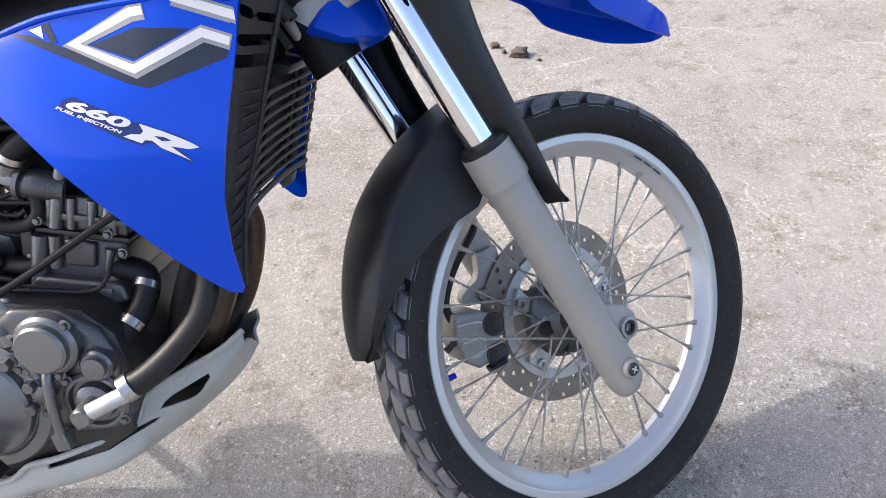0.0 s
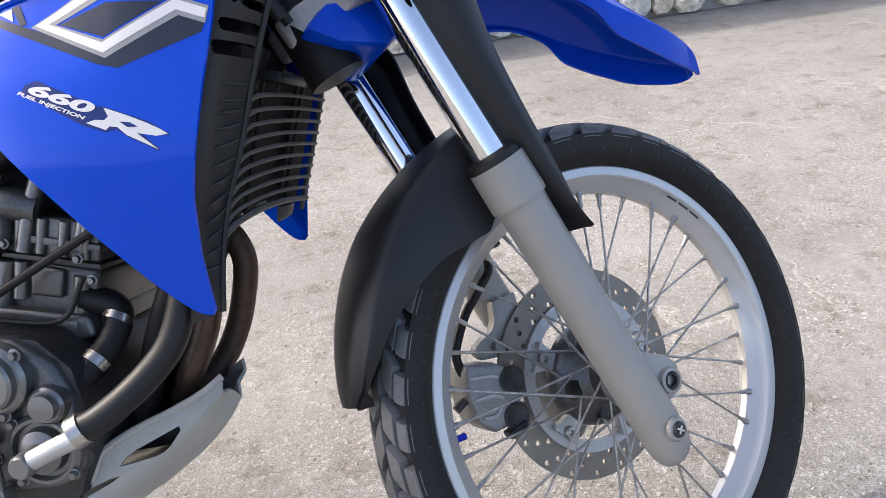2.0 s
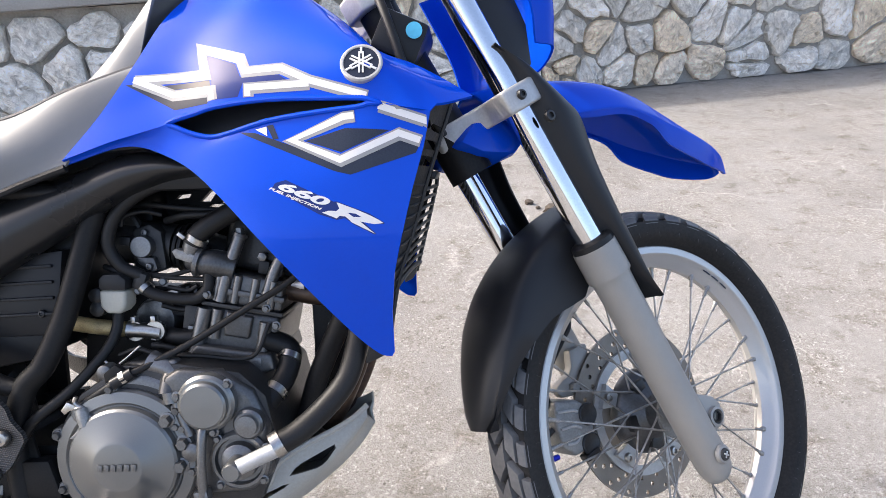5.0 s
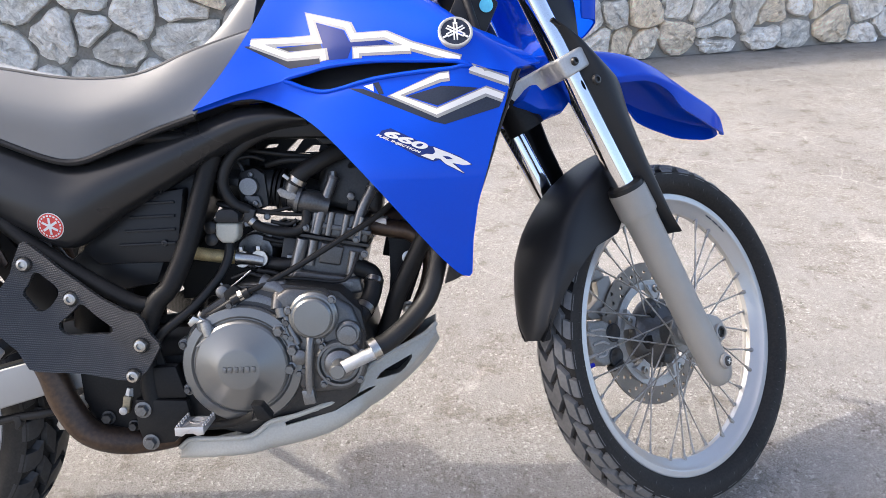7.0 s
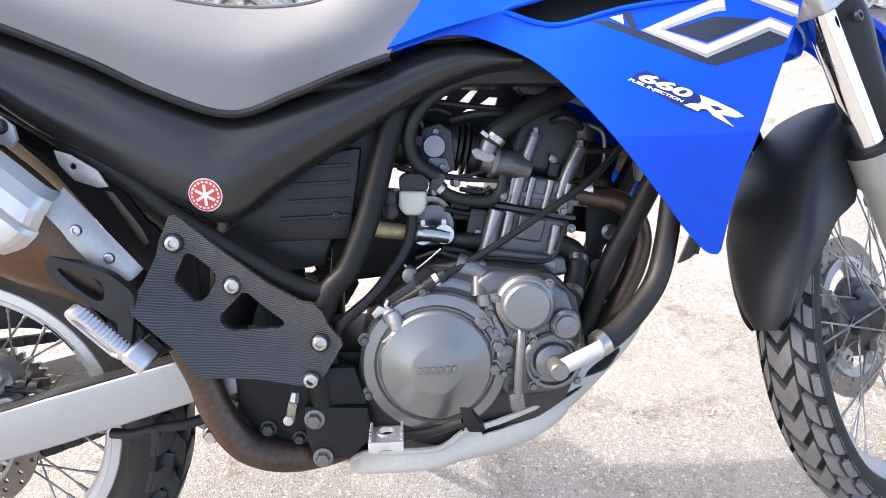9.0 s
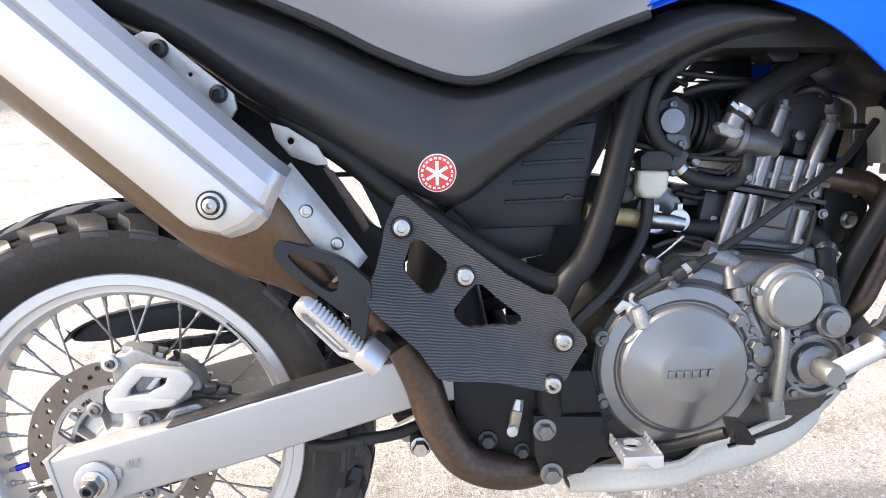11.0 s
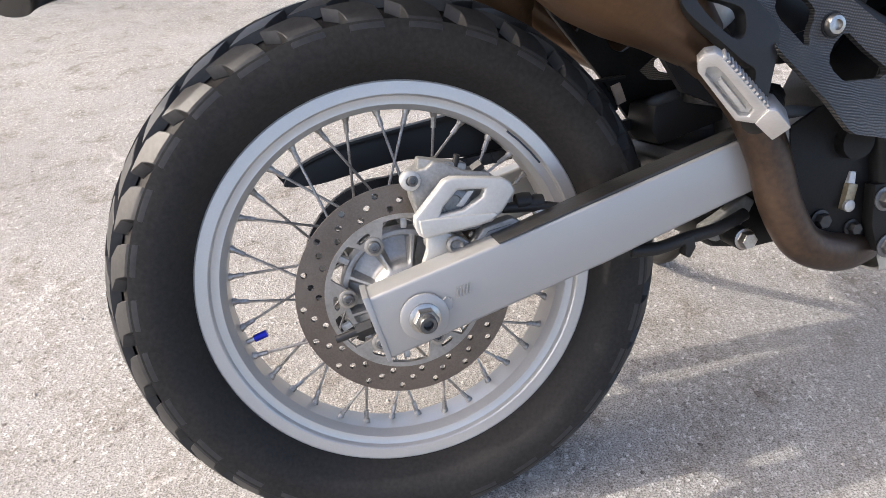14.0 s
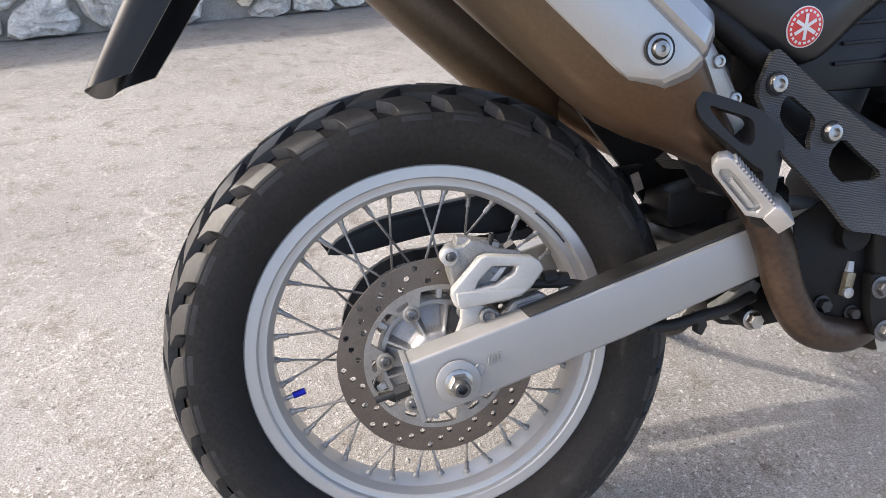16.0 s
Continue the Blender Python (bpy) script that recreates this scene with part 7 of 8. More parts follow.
radiator_flap = part("radiator_flap", patch([FLAP_L, FLAP_M, FLAP_R], 6, 6, 0.003), FLAP_RUBBER, motorcycle, "crinkled black rubber radiator flap", 50)
for x0, x1, z0, z1 in ((1.136, 1.147, 0.867, 0.880), (1.147, 1.161, 0.861, 0.871), (1.128, 1.153, 0.8395, 0.8515), (1.119, 1.147, 0.8185, 0.8320)):
    c = 0.0028
    pierced(radiator_flap, [(x0 + c, z0), (x1 - c, z0 - 0.003), (x1, z0 + c - 0.003), (x1, z1 - c - 0.003), (x1 - c, z1 - 0.003), (x0 + c, z1), (x0, z1 - c), (x0, z0 + c)], -0.20, -0.06)
flap_m, flap_r = curve(FLAP_M, 20), curve(FLAP_R, 20)
for k in range(12):
    i = min(len(flap_m) - 1, 22 + 7 * k)
    a, b = Vector(flap_m[i]), Vector(flap_r[i])
    lift = Vector((0.001, -0.001, 0))
    part("flap_fold", tube([a + (b - a) * 0.06 + lift, a + (b - a) * 0.40 + lift * 1.6 - Vector((0, 0, 0.002)), a + (b - a) * 0.84 + lift - Vector((0, 0, 0.003))], [0.0008, 0.0022, 0.0010], 6, 4), FLAP_RUBBER, motorcycle)
part("flap_seam", tube([tuple(Vector(q) + Vector((0.001, 0.0, 0))) for q in FLAP_R], 0.0034, 8), FLAP_RUBBER, motorcycle)
core = prism([(1.085, 0.835), (1.125, 0.835), (1.078, 0.655), (1.040, 0.655)], -0.075, 0.18, 0.003)
part("radiator_core", core, GRILLE, motorcycle, "dusty radiator core")
for k in range(10):
    u = k / 9
    part("grille_slat", tube([(1.1250 - 0.047 * u, -0.094, 0.7730 - 0.144 * u), (1.1290 - 0.047 * u, -0.086, 0.7780 - 0.1375 * u), (1.1310 - 0.045 * u, -0.060, 0.7835 - 0.1335 * u), (1.1375 - 0.043 * u, 0.0, 0.7862 - 0.1280 * u), (1.1400 - 0.040 * u, 0.070, 0.7868 - 0.1275 * u), (1.1400 - 0.036 * u, 0.158 - 0.018 * u, 0.7868 - 0.1315 * u), (1.1395 - 0.036 * u, 0.166 - 0.018 * u, 0.7868 - 0.1315 * u)], 0.0026 if k < 9 else 0.0042, 6, 4), DUSTY, motorcycle)
part("grille_rail", tube([(1.140, 0.162, 0.812), (1.138, 0.160, 0.787), (1.102, 0.142, 0.655), (1.098, 0.140, 0.640)], 0.0034, 8, 2), DUSTY, motorcycle)
part("grille_upright", tube([(1.133, 0.095, 0.800), (1.094, 0.085, 0.660)], 0.0030, 6, 2), BLACK_PLASTIC, motorcycle)
part("grille_upright", tube([(1.126, -0.030, 0.800), (1.084, -0.030, 0.655)], 0.0030, 6, 2), GRILLE, motorcycle)
part("grille_top", block((1.132, 0.020, 0.806), (0.030, 0.100, 0.012), (0, 12, 0), 0.004), BLACK_PLASTIC, motorcycle)
part("grille_side", patch([[(1.128, 0.088, 0.802), (1.132, 0.157, 0.802)], [(1.108, 0.083, 0.730), (1.112, 0.147, 0.730)], [(1.088, 0.078, 0.660), (1.094, 0.137, 0.660)]], 2, 2, 0.003), GRILLE, motorcycle, "black side plate of the radiator")
part("grille_foot", prism([(1.085, 0.652), (1.104, 0.654), (1.098, 0.638), (1.082, 0.630)], 0.075, 0.100, 0.004), DUSTY, motorcycle)

# dark inner parts behind the covers
part("airbox", prism([(0.44, 0.62), (0.58, 0.60), (0.635, 0.70), (0.645, 0.79), (0.40, 0.80), (0.36, 0.72)], -0.055, 0.08, 0.01), BLACK_PLASTIC, motorcycle)
part("battery_tray", prism([(0.40, 0.60), (0.46, 0.545), (0.55, 0.56), (0.57, 0.61), (0.44, 0.63)], -0.07, 0.09, 0.006), BLACK_PLASTIC, motorcycle)
part("inner_fender", prism([(0.06, 0.855), (0.30, 0.705), (0.375, 0.645), (0.372, 0.48), (0.33, 0.50), (0.27, 0.60), (0.20, 0.70), (0.10, 0.80)], -0.062, -0.052, 0.0, [[(0.222, 0.738), (0.234, 0.739), (0.273, 0.711), (0.317, 0.675), (0.331, 0.643), (0.342, 0.618), (0.347, 0.598), (0.332, 0.608), (0.321, 0.625), (0.313, 0.630), (0.297, 0.655), (0.281, 0.680), (0.262, 0.704)]]), BLACK_PLASTIC, motorcycle)
part("rear_inner_fender", patch([[(-0.14, -0.07, 0.87), (0.05, -0.07, 0.82), (0.20, -0.07, 0.72)], [(-0.14, 0.09, 0.87), (0.05, 0.09, 0.82), (0.20, 0.09, 0.72)]], 5, 3, 0.004), BLACK_PLASTIC, motorcycle)
part("wiring_box", block((0.985, 0.02, 0.80), (0.10, 0.14, 0.08), (0, 20, 0), 0.008), BLACK_PLASTIC, motorcycle)
part("head_tube", tube([(1.20, MID, 0.80), (1.10, MID, 0.985)], 0.034, 20, 2), BLACK_PAINT, motorcycle)
part("ignition_block", block((1.105, MID, 1.0), (0.07, 0.12, 0.06), (0, 25, 0), 0.008), BLACK_PLASTIC, motorcycle)
part("inspection_sticker", lathe([(0.0115, 0.0), (0.0115, -0.0012), (0.0, -0.0013)], 28), CYAN, motorcycle, "round pale blue sticker", m=pose(1.126, -0.052, 1.005))
for k in range(3):
    bar("wiring_loom", [(1.16, -0.05 + 0.03 * k, 0.86), (1.12, -0.07 + 0.03 * k, 0.93), (1.09, -0.06 + 0.04 * k, 1.02 + 0.02 * k), (1.06, -0.02, 1.10)], 0.0065, HOSE_AND_SHADE)

# near-black underside: the shade below the tank is put into its colour
part("tank_underside", prism([(0.67, 0.825), (0.75, 0.845), (1.06, 0.87), (1.06, 0.82), (0.95, 0.795), (0.70, 0.80)], -0.085, 0.11, 0.01), HOSE_AND_SHADE, motorcycle)
part("airbox_duct", prism([(0.58, 0.70), (0.66, 0.69), (0.70, 0.74), (0.70, 0.80), (0.60, 0.80)], 0.02, 0.12, 0.01), BLACK_PLASTIC, motorcycle)
part("frame_cradle", prism([(0.50, 0.44), (0.60, 0.44), (0.62, 0.33), (0.56, 0.30), (0.50, 0.33)], -0.095, 0.10, 0.008), BLACK_PAINT, motorcycle)

# three added black sheets that stand in for shaded depth behind the engine
part("intake_cover", prism([(0.60, 0.68), (0.84, 0.69), (0.87, 0.76), (0.87, 0.82), (0.62, 0.82)], 0.072, 0.084, 0.0, [[(0.757, 0.760), (0.775, 0.757), (0.797, 0.763), (0.800, 0.772), (0.776, 0.773)], [(0.755, 0.778), (0.772, 0.777), (0.793, 0.803), (0.786, 0.806)], [(0.788, 0.774), (0.816, 0.774), (0.820, 0.786), (0.806, 0.787)], [(0.714, 0.783), (0.738, 0.785), (0.742, 0.791), (0.722, 0.790)]]), HOSE_AND_SHADE, motorcycle)
part("left_case_cover", prism([(0.54, 0.50), (0.78, 0.52), (0.80, 0.60), (0.80, 0.625), (0.72, 0.64), (0.56, 0.66)], 0.06, 0.10, 0.01), HOSE_AND_SHADE, motorcycle)
part("head_bracket", prism([(0.925, 0.57), (0.985, 0.56), (1.02, 0.70), (0.96, 0.72)], 0.085, 0.10, 0.004), BLACK_PAINT, motorcycle)

part("pivot_plate", prism([(0.425, 0.452), (0.46, 0.470), (0.56, 0.470), (0.575, 0.40), (0.56, 0.315), (0.50, 0.300), (0.455, 0.318), (0.428, 0.375)], -0.1165, -0.1105, 0.002), BLACK_PAINT, motorcycle, "black steel frame plate at the swingarm pivot")
part("linkage_arm", prism([(0.345, 0.350), (0.40, 0.352), (0.50, 0.345), (0.50, 0.300), (0.43, 0.296), (0.375, 0.306)], -0.052, 0.060, 0.006), BLACK_PAINT, motorcycle, "black shock linkage below the swingarm")
part("shock_body", tube([(0.400, 0.0, 0.470), (0.420, 0.0, 0.540), (0.445, 0.0, 0.640)], [0.034, 0.046, 0.046], 24, 2), BLACK_PAINT, motorcycle, "black rear shock absorber body")
part("frame_plate", prism([(0.190, 0.665), (0.236, 0.596), (0.296, 0.515), (0.335, 0.452), (0.43, 0.44), (0.50, 0.45), (0.50, 0.60), (0.42, 0.665)], 0.076, 0.086, 0.003,
     [[(0.236, 0.645), (0.287, 0.601), (0.266, 0.574), (0.236, 0.618)], [(0.268, 0.658), (0.306, 0.658), (0.322, 0.630), (0.335, 0.600), (0.340, 0.580), (0.322, 0.590), (0.309, 0.610), (0.299, 0.617)], [(0.302, 0.568), (0.309, 0.574), (0.317, 0.562), (0.328, 0.553), (0.346, 0.553), (0.327, 0.543), (0.314, 0.548)],
      [(0.351, 0.517), (0.381, 0.538), (0.386, 0.536), (0.401, 0.499), (0.364, 0.504)]]), BLACK_PAINT, motorcycle, "black steel frame plate with openings")
part("link_bolt", lathe([(0.0145, 0.0), (0.0145, -0.010), (0.0115, -0.012), (0.0095, -0.009)], 20), ENGINE_MID, motorcycle, m=pose(0.318, 0.030, 0.573))
bar("link_bolt_shank", [(0.318, 0.030, 0.573), (0.318, 0.080, 0.573)], 0.010, BLACK_PAINT)
part("chain_slider", prism([(0.325, 0.45), (0.335, 0.43), (0.47, 0.46), (0.47, 0.50), (0.33, 0.48)], 0.0, 0.07, 0.006), HOSE_AND_SHADE, motorcycle)
part("reserve_bottle", prism([(1.028, 0.730), (1.048, 0.712), (1.085, 0.655), (1.030, 0.650)], 0.02, 0.06, 0.006), TRANSLUCENT, motorcycle, "cloudy coolant bottle")

# rear hub: a ribbed bell between carrier and spokes
RIBS, FINE = 9, 14
rings = []
for j in range(17):
    q = j / 16
    r = 0.028 + 0.043 * q
    ring = []
    for k in range(RIBS * FINE):
        a = 2 * math.pi * k / (RIBS * FINE)
        u = abs(((a - LUG) * RIBS / (2 * math.pi)) % 1.0 - 0.5) * 2
        wall = min(1.0, max(0.0, (0.90 - u) / 0.22))
        scoop = min(1.0, max(0.0, min((q - 0.10) / 0.22, (0.90 - q) / 0.10)))
        y = -0.0745 + 0.016 * q + 0.0105 * (wall * wall * (3 - 2 * wall)) * (scoop * scoop * (3 - 2 * scoop))
        ring.append((r * math.cos(a), y, r * math.sin(a)))
    rings.append(ring)
turn_at = lambda r, y: [(r * math.cos(2 * math.pi * k / (RIBS * FINE)), y, r * math.sin(2 * math.pi * k / (RIBS * FINE))) for k in range(RIBS * FINE)]
spider = bmesh.new()
loft(spider, [turn_at(0.017, -0.060), turn_at(0.018, -0.078), turn_at(0.024, -0.0785), turn_at(0.0265, -0.076)] + rings + [turn_at(0.0725, -0.055), turn_at(0.0725, -0.040), turn_at(0.050, -0.034)])
part("hub_boss", spider, HUB_GREY, rear_wheel, "cast hub with scooped pockets between nine ribs", 35)
part("wheel_spacer", tube([(0, -0.10, 0), (0, -0.06, 0)], 0.016, 18, 2), ALU, rear_wheel)
for wl, r, y in ((front_wheel, 0.2655, -0.0225), (rear_wheel, 0.211, -0.037)):
    for k in range(3):
        a = radians(36 + 5.0 * k)
        part("rim_label", block((0, 0, 0), (0.018, 0.0012, 0.0022), (0, 0, 0), 0), DARK_DECAL, wl, m=pose(r * math.cos(a), y, r * math.sin(a), 0, 90 - math.degrees(a), 0))

# ---- graphics laid on the paint ----
from mathutils.bvhtree import BVHTree


def skin_of(*obs):
    return [BVHTree.FromPolygons([v.co[:] for v in o.data.vertices], [p.vertices[:] for p in o.data.polygons]) for o in obs]


PAINT = skin_of(tank, shroud)
PANEL_SKIN = skin_of([o for o in motorcycle.children if o.name.startswith("side_panel")][0])


def lay(bm, trees, lift):
    """Presses a flat drawing in x and z on to the outer skin, and drops what hangs over its edge."""
    lost = []
    for v in bm.verts:
        hits = [tr.ray_cast(Vector((v.co.x, -1.0, v.co.z)), Vector((0, 1, 0))) for tr in trees]
        hits = [h for h in hits if h[0] is not None and h[0].y < -0.03]
        if not hits:
            lost.append(v)
            continue
        place, normal = min(hits, key=lambda h: h[0].y)[:2]
        v.co = place + (normal if normal.y < 0 else -normal) * lift
    bmesh.ops.delete(bm, geom=lost, context="VERTS")
    torn = [f for f in bm.faces if max(v.co.y for v in f.verts) - min(v.co.y for v in f.verts) > 0.012]
    bmesh.ops.delete(bm, geom=torn, context="FACES")
    return bm


def sliced(bm, step=0.005):
    """Cuts a flat drawing into small cells, so that it can follow a curved skin."""
    for axis in (0, 2):
        vals = [v.co[axis] for v in bm.verts]
        no = Vector((1, 0, 0)) if axis == 0 else Vector((0, 0, 1))
        k = math.floor(min(vals) / step) + 1
        while k * step < max(vals):
            bmesh.ops.bisect_plane(bm, geom=bm.verts[:] + bm.edges[:] + bm.faces[:], dist=1e-6, plane_co=no * (k * step), plane_no=no)
            k += 1
    return bm


def decal(name, poly, mat, trees=PAINT, lift=0.0010, cuts=2, label=""):
    bm = bmesh.new()
    for piece in (poly if isinstance(poly[0], list) else [poly]):
        bm.faces.new([bm.verts.new((x, 0, z)) for x, z in piece])
    bmesh.ops.remove_doubles(bm, verts=bm.verts, dist=1e-6)
    bmesh.ops.triangulate(bm, faces=bm.faces[:], ngon_method="EAR_CLIP")
    sliced(bm)
    lay(bm, trees, lift)
    return part(name, bm, mat, motorcycle, label)


def stroke(pts, w):
    """The outline of a band of width w along a line, with mitred corners."""
    p = [Vector((*q, 0)) for q in pts]
    left, right = [], []
    for i, q in enumerate(p):
        d0 = (p[i] - p[i - 1]).normalized() if i else (p[1] - p[0]).normalized()
        d1 = (p[i + 1] - p[i]).normalized() if i + 1 < len(p) else d0
        n0, n1 = Vector((-d0.y, d0.x, 0)), Vector((-d1.y, d1.x, 0))
        n = (n0 + n1).normalized()
        k = w / 2 / max(0.55, n.dot(n0))
        left.append((q + n * k)[:2])
        right.append((q - n * k)[:2])
    return [[left[i], left[i + 1], right[i + 1], right[i]] for i in range(len(p) - 1)]


def shift(pts, dx, dz):
    return [(x + dx, z + dz) for x, z in pts]


X1 = [(0.744, 0.950), (0.852, 0.949), (0.840, 0.987), (0.903, 0.966), (0.912, 0.947), (0.962, 0.947), (1.000, 0.928), (1.073, 0.904)]
X2 = [(0.744, 0.950), (0.805, 0.925), (0.863, 0.926), (0.865, 0.914)]
X3 = [(0.917, 0.914), (0.917, 0.925), (1.000, 0.924)]
Z1 = [(1.056, 0.881), (1.042, 0.880), (0.974, 0.855), (1.036, 0.828), (1.110, 0.857), (1.136, 0.847)]
Z2 = [(1.087, 0.891), (1.147, 0.869)]
decal("graphic_shadow", [(0.732, 0.944), (0.809, 0.904), (0.859, 0.909), (0.859, 0.920), (0.808, 0.918), (0.744, 0.944)], DARK_DECAL, lift=0.0003)
decal("graphic_shadow", [(0.786, 0.939), (0.860, 0.940), (0.863, 0.932), (0.804, 0.932)], DARK_DECAL, lift=0.0003)
decal("graphic_shadow", [(0.902, 0.869), (0.925, 0.867), (0.972, 0.849), (1.036, 0.822), (1.110, 0.850), (1.134, 0.840), (1.130, 0.832), (1.048, 0.809), (1.029, 0.814)], DARK_DECAL, lift=0.0003)
decal("graphic_shadow", [(0.992, 0.853), (1.038, 0.837), (1.100, 0.861), (1.070, 0.864), (1.044, 0.866)], DARK_DECAL, lift=0.0003)
decal("graphic_fill", [(0.850, 0.976), (0.897, 0.958), (0.906, 0.940), (0.960, 0.938), (0.972, 0.930), (0.910, 0.931), (0.903, 0.914), (0.868, 0.913), (0.862, 0.940)], NAVY_DECAL, lift=0.0003)
for pts in (X1, X2, X3, Z1, Z2):
    decal("graphic_edge", stroke(shift(pts, 0.0012, -0.0012), 0.0150), GREY_DECAL, lift=0.0005, label="grey edge of the graphic")
    decal("graphic_band", stroke(pts, 0.0082), WHITE, lift=0.0007, label="white band of the graphic")
decal("graphic_band", [(0.926, 0.871), (0.941, 0.874), (0.942, 0.862)], WHITE, lift=0.0007)
decal("graphic_edge", [(0.941, 0.875), (0.950, 0.876), (0.957, 0.858), (0.950, 0.857)], DARK_DECAL, lift=0.0005)
# round maker's badge as plain shapes: a raised disc with a rim, a dark face and crossed bars
badge_c = Vector((1.068, -0.1765, 0.9445))
around = [min((t.find_nearest(badge_c + Vector((0.022 * math.cos(a), 0, 0.018 * math.sin(a)))) for t in PAINT), key=lambda h: h[3]) for a in np.linspace(0, 2 * math.pi, 12, endpoint=False)]
face = sum(((h[1] if h[1].y < 0 else -h[1]) for h in around), Vector()).normalized()
seat_at = max((h[0] - badge_c).dot(face) for h in around)
badge_m = Matrix.Translation(badge_c + face * seat_at) @ (-face).to_track_quat("Y", "Z").to_matrix().to_4x4()
badge = part("tank_badge", lathe([(0.0262, 0.005), (0.0262, -0.0012), (0.0248, -0.0028), (0.0225, -0.0028), (0.0215, -0.0014), (0.0, -0.0014)], 48), HUB, motorcycle, "round silver-rimmed badge", m=badge_m)
part("badge_face", lathe([(0.0216, -0.0010), (0.0216, -0.0017), (0.0, -0.0018)], 40), DARK_DECAL, badge)
for k in range(3):
    for side_x in (-0.0022, 0.0022):
        part("badge_bar", block((side_x, -0.0024, 0), (0.0022, 0.0016, 0.030), (0, 0, 0), 0.0004), WHITE, badge, m=pose(0, -0.0002 * k, 0, 0, 60 * k, 0))
    part("badge_spoke", block((0, -0.0024, 0.017), (0.0028, 0.0016, 0.009), (0, 0, 0), 0.0004), WHITE, badge, m=pose(0, 0, 0, 0, 120 * k, 0))
# model lettering on a navy-edged ground
decal("letter_ground", [(0.9475, 0.7965), (0.952, 0.8030), (0.966, 0.8060), (1.002, 0.788), (1.025, 0.777), (1.029, 0.777), (1.069, 0.7605), (1.0875, 0.748), (1.086, 0.7465), (1.061, 0.7505), (1.0765, 0.7345), (1.073, 0.7345), (1.049, 0.7475), (1.038, 0.756), (1.028, 0.754), (1.006, 0.762)], NAVY_DECAL, lift=0.0003)
decal("letter_r", [(1.029, 0.776), (1.051, 0.767), (1.068, 0.759), (1.079, 0.753), (1.086, 0.748), (1.075, 0.747), (1.057, 0.751), (1.075, 0.735), (1.062, 0.742), (1.047, 0.750), (1.039, 0.758), (1.032, 0.759), (1.028, 0.756), (1.010, 0.764), (1.019, 0.766), (1.028, 0.765), (1.032, 0.768)], WHITE, lift=0.0006)
decal("letter_counter", [(1.042, 0.7625), (1.052, 0.761), (1.059, 0.7565), (1.049, 0.757)], NAVY_DECAL, lift=0.0009)


def lettering(text, start, end, height, mat, name):
    """Flat lettering in the built-in font, laid along a line on the paint."""
    cu = bpy.data.curves.new("letters", "FONT")
    cu.body, cu.size, cu.shear, cu.offset = text, 1.0, 0.28, 0.040
    tmp = bpy.data.objects.new("letters", cu)
    scene.collection.objects.link(tmp)
    bpy.context.view_layer.update()
    me = bpy.data.meshes.new_from_object(tmp.evaluated_get(bpy.context.evaluated_depsgraph_get()))
    bpy.data.objects.remove(tmp)
    bm = bmesh.new()
    bm.from_mesh(me)
    bpy.data.meshes.remove(me)
    xs = [v.co.x for v in bm.verts]
    ys = [v.co.y for v in bm.verts]
    first = bm.verts[:] + bm.edges[:] + bm.faces[:]
    p0, p1 = Vector((*start, 0)), Vector((*end, 0))
    d = p1 - p0
    n = Vector((-d.y, d.x, 0)).normalized()
    for v in bm.verts:
        q = p0 + d * ((v.co.x - min(xs)) / (max(xs) - min(xs))) + n * height * (v.co.y - min(ys)) / (max(ys) - min(ys))
        v.co = (q.x, 0, q.y)
    sliced(bm, 0.004)
    lay(bm, PAINT, 0.0008)
    return part(name, bm, mat, motorcycle)


lettering("660", (0.955, 0.7955), (1.018, 0.7695), 0.0115, WHITE, "lettering")
lettering("FUEL INJECTION", (0.943, 0.7945), (1.009, 0.7655), 0.0045, WHITE, "lettering")
# red sticker on the side panel
ST = (0.416, 0.671)
decal("sticker", circle(ST, 0.0215, 40), WHITE, PANEL_SKIN, 0.0008, label="round red and white sticker")
decal("sticker_face", circle(ST, 0.0202, 40), RED, PANEL_SKIN, 0.0013)
ring = circle(ST, 0.0165, 40)
for k in range(20):
    a0, a1 = 2 * math.pi * k / 20, 2 * math.pi * (k + 0.62) / 20
    decal("sticker_ring", [(ST[0] + r * math.cos(a), ST[1] + r * math.sin(a)) for r, a in ((0.0155, a0), (0.0180, a0), (0.0180, a1), (0.0155, a1))], WHITE, PANEL_SKIN, 0.0017, 0)
for k in range(3):
    a = radians(60 * k + 30)
    decal("sticker_bar", stroke([(ST[0] - 0.0135 * math.cos(a), ST[1] - 0.0135 * math.sin(a)), (ST[0] + 0.0135 * math.cos(a), ST[1] + 0.0135 * math.sin(a))], 0.0038), WHITE, PANEL_SKIN, 0.0019 + 0.0002 * k, 0)

# ---- loose dirt on the ground ----
def clod(x, y, r, seed):
    rnd = random.Random(seed)
    bm = bmesh.new()
    bmesh.ops.create_icosphere(bm, subdivisions=2, radius=r)
    off = Vector((rnd.uniform(0, 50), rnd.uniform(0, 50), 0))
    for v in bm.verts:
        k = 0.75 + 0.7 * noise.noise(v.co * (1.6 / r) + off)
        v.co = Vector((v.co.x * k * 1.25, v.co.y * k, v.co.z * k * 0.7))
    low = min(v.co.z for v in bm.verts)
    ob = link("dirt_clod", bm, DIRT, m=pose(x, y, -low - r * 0.12))
    return tagged(ob, "small dark clod of dry dirt on the concrete", "dirt clod", "dirt clods")


for i, (x, y, r) in enumerate(((1.56, 1.92, 0.040), (1.47, 2.02, 0.020), (1.50, 1.96, 0.012), (1.63, 1.86, 0.010))):
    clod(x, y, r, 11 + i)

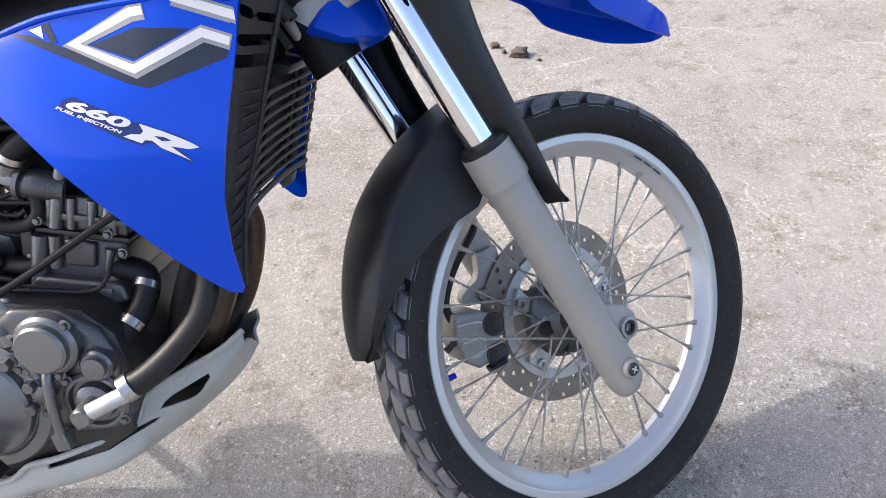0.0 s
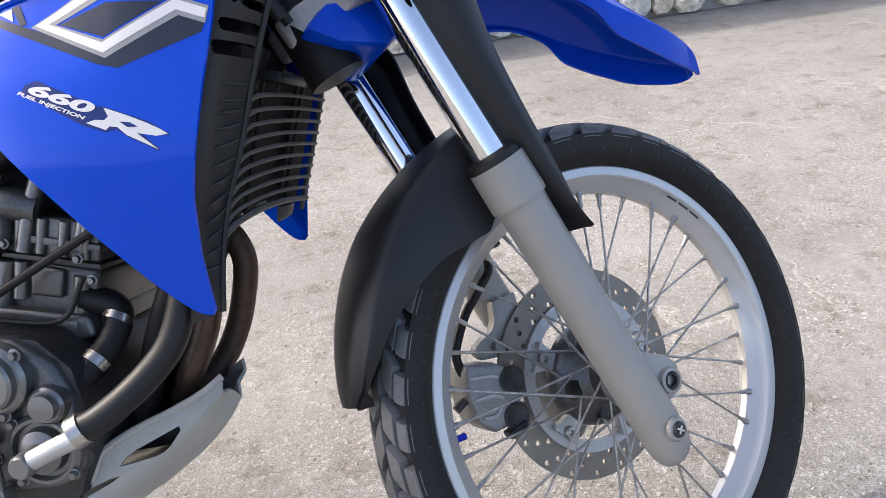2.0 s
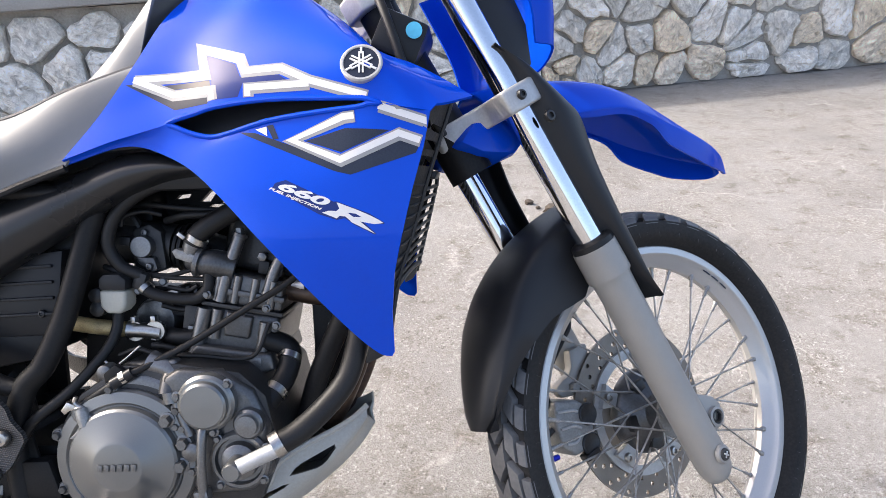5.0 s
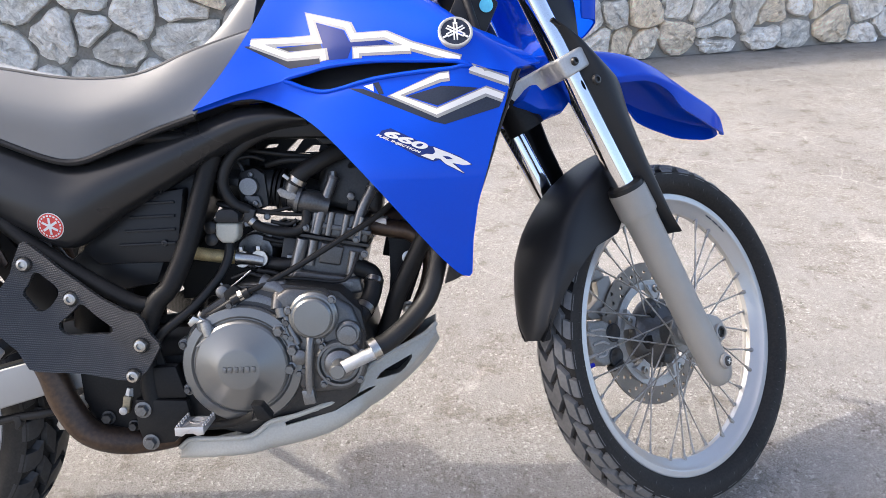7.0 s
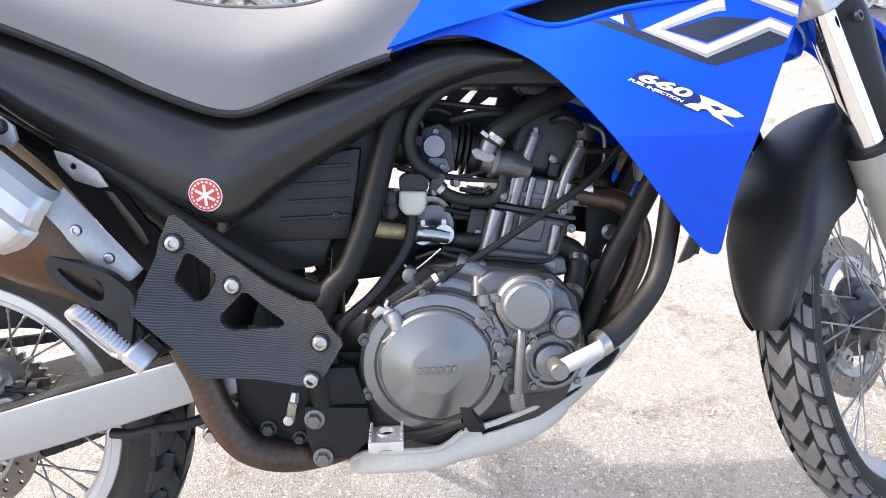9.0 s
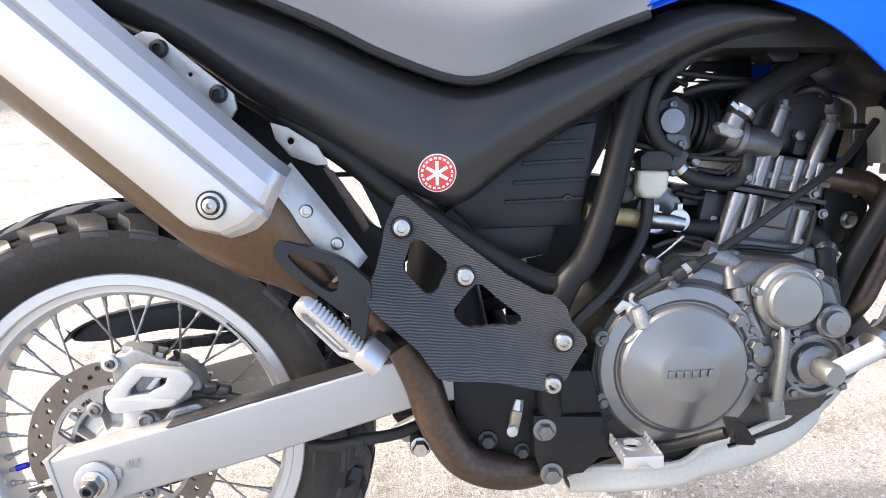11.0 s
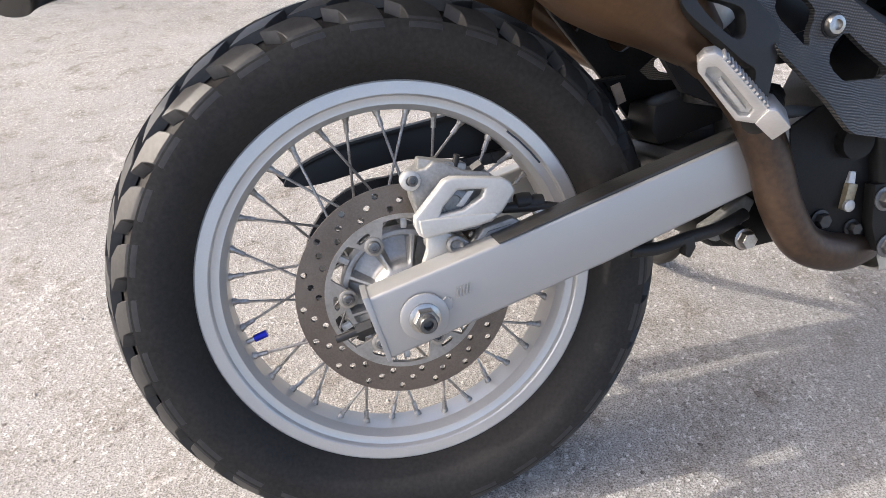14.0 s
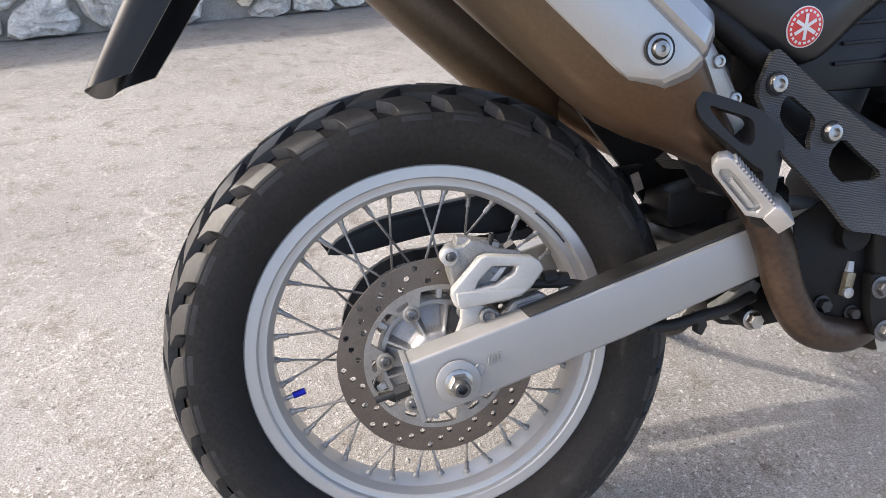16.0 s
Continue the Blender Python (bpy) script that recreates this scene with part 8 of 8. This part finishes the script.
grit = bmesh.new()
rg = random.Random(5)
for _ in range(3200):
    x, y = rg.uniform(-1.6, 3.2), rg.uniform(-0.6, 2.6)
    r = rg.uniform(0.0012, 0.0046)
    vs = [grit.verts.new((x + r * math.cos(a) * rg.uniform(0.7, 1.2), y + r * math.sin(a) * rg.uniform(0.7, 1.2), 0.0)) for a in (0, 1.26, 2.51, 3.77, 5.03)]
    top_v = grit.verts.new((x, y, r * rg.uniform(0.5, 0.9)))
    for a, b in zip(vs, vs[1:] + vs[:1]):
        grit.faces.new((a, b, top_v))
tagged(link("grit", grit, surf("loose_grit", (0.20, 0.18, 0.16), 0.95, second=(0.42, 0.40, 0.37), big=40, fine=300, bump=0.3), smooth=0), "scattered fine grit on the concrete", "grit", kind="stuff")

# ---- dry-stone wall at the back of the yard ----
WALL = pose(-1.5, 3.48, 0, 0, 0, math.degrees(math.atan(0.22)))
wall_body = bmesh.new()
block((3.0, 0.30, 0.42), (16.0, 0.40, 0.84), (0, 0, 0), 0, wall_body)
wall = link("wall_back", wall_body, MORTAR, smooth=0, m=WALL)
tagged(wall, "rubble stone wall of split grey stones in grey mortar", "wall", kind="structure")


coping = bmesh.new()
prof = [(-0.02, 0.846), (-0.07, 0.856), (-0.085, 0.890), (-0.085, 0.930), (-0.065, 0.975), (-0.02, 1.000), (0.50, 1.004), (0.50, 0.846)]
rings = [[(x + 0.004 * math.sin(3.1 * x), y + 0.006 * math.sin(1.7 * x), z + 0.005 * math.sin(2.3 * x)) for y, z in prof] for x in np.linspace(-5.0, 11.0, 81)]
loft(coping, rings)
part("coping", coping, MORTAR_PALE, wall, "rounded smooth concrete coping", 50)


def clip(poly, a, b):
    """Keeps the part of a polygon that is nearer to a than to b."""
    mx, my, dx, dy = (a[0] + b[0]) / 2, (a[1] + b[1]) / 2, b[0] - a[0], b[1] - a[1]
    side_of = lambda q: (q[0] - mx) * dx + (q[1] - my) * dy
    out = []
    for p, q in zip(poly, poly[1:] + poly[:1]):
        sp, sq = side_of(p), side_of(q)
        if sp <= 0:
            out.append(p)
        if sp * sq < 0:
            k = sp / (sp - sq)
            out.append((p[0] + (q[0] - p[0]) * k, p[1] + (q[1] - p[1]) * k))
    return out


def build_stones():
    rs = random.Random(21)
    cw, chh = 0.37, 0.27
    seeds = []
    for i in range(-14, 30):
        for j in range(-1, 7):
            x, y = i * cw + (0.5 * cw if j % 2 else 0) + rs.uniform(-0.14, 0.14), (j + 0.45) * chh + rs.uniform(-0.09, 0.09)
            seeds.append((x, y))
            if rs.random() < 0.35:
                a = rs.uniform(0, 6.28)
                seeds.append((x + 0.17 * math.cos(a), y + 0.15 * math.sin(a)))
    n = 0
    for c in seeds:
        if not (-4.8 < c[0] < 10.6 and 0 <= c[1] < 0.80):
            continue
        poly = [(c[0] - 0.5, max(0.0, c[1] - 0.4)), (c[0] + 0.5, max(0.0, c[1] - 0.4)), (c[0] + 0.5, min(0.82, c[1] + 0.4)), (c[0] - 0.5, min(0.82, c[1] + 0.4))]
        for q in seeds:
            if q is not c and abs(q[0] - c[0]) < 0.9 and abs(q[1] - c[1]) < 0.75 and poly:
                poly = clip(poly, c, q)
        if len(poly) < 3:
            continue
        mx = sum(p[0] for p in poly) / len(poly)
        my = sum(p[1] for p in poly) / len(poly)
        fine = []
        for p, q in zip(poly, poly[1:] + poly[:1]):
            far = math.dist(p, q)
            if far > 0.03:
                fine.append((p[0] * 0.82 + q[0] * 0.18, p[1] * 0.82 + q[1] * 0.18))
                if far > 0.12:
                    k, push = rs.uniform(0.35, 0.65), rs.uniform(-0.020, 0.008)
                    fine.append((p[0] * (1 - k) + q[0] * k + push * (q[1] - p[1]) / far, p[1] * (1 - k) + q[1] * k - push * (q[0] - p[0]) / far))
                fine.append((p[0] * 0.18 + q[0] * 0.82, p[1] * 0.18 + q[1] * 0.82))
        if len(fine) < 4:
            continue
        size = max(math.dist((mx, my), p) for p in fine)
        gap = rs.uniform(0.008, 0.019) / max(size, 0.05)
        out = rs.uniform(0.040, 0.075)
        tilt = (rs.uniform(-0.16, 0.16), rs.uniform(-0.22, 0.14))
        bm = bmesh.new()
        rings = []
        for k, dep in ((1 - gap, -0.03), (1 - gap * 1.1, out * 0.62), (0.90 - gap * 0.5, out * 0.98), (0.66, out * 1.12), (0.42, out * 1.20), (0.18, out * 1.22)):
            ring_v = []
            for p in fine:
                ju = rs.uniform(-0.007, 0.007) if dep > 0 else 0
                x, y = (p[0] - mx) * k + ju, (p[1] - my) * k + ju
                ring_v.append(bm.verts.new((x, -(dep + (x * tilt[0] + y * tilt[1] if dep > 0 else 0) + (rs.uniform(-0.014, 0.014) if dep > 0 else 0)), y)))
            rings.append(ring_v)
        for a, b in zip(rings, rings[1:]):
            for q in range(len(a)):
                bm.faces.new((a[q], a[(q + 1) % len(a)], b[(q + 1) % len(a)], b[q]))
        bm.faces.new(rings[-1])
        link("stone", bm, STONE, wall, smooth=16, m=pose(mx, 0.10, my))
        n += 1


build_stones()

# upper terrace behind the wall
terrace = bmesh.new()
block((3.0, 6.5, 0.45), (16.0, 12.0, 0.90), (0, 0, 0), 0, terrace)
tagged(link("terrace", terrace, MORTAR_PALE, smooth=0, m=WALL), "level concrete terrace behind the stone wall", "terrace", kind="structure")
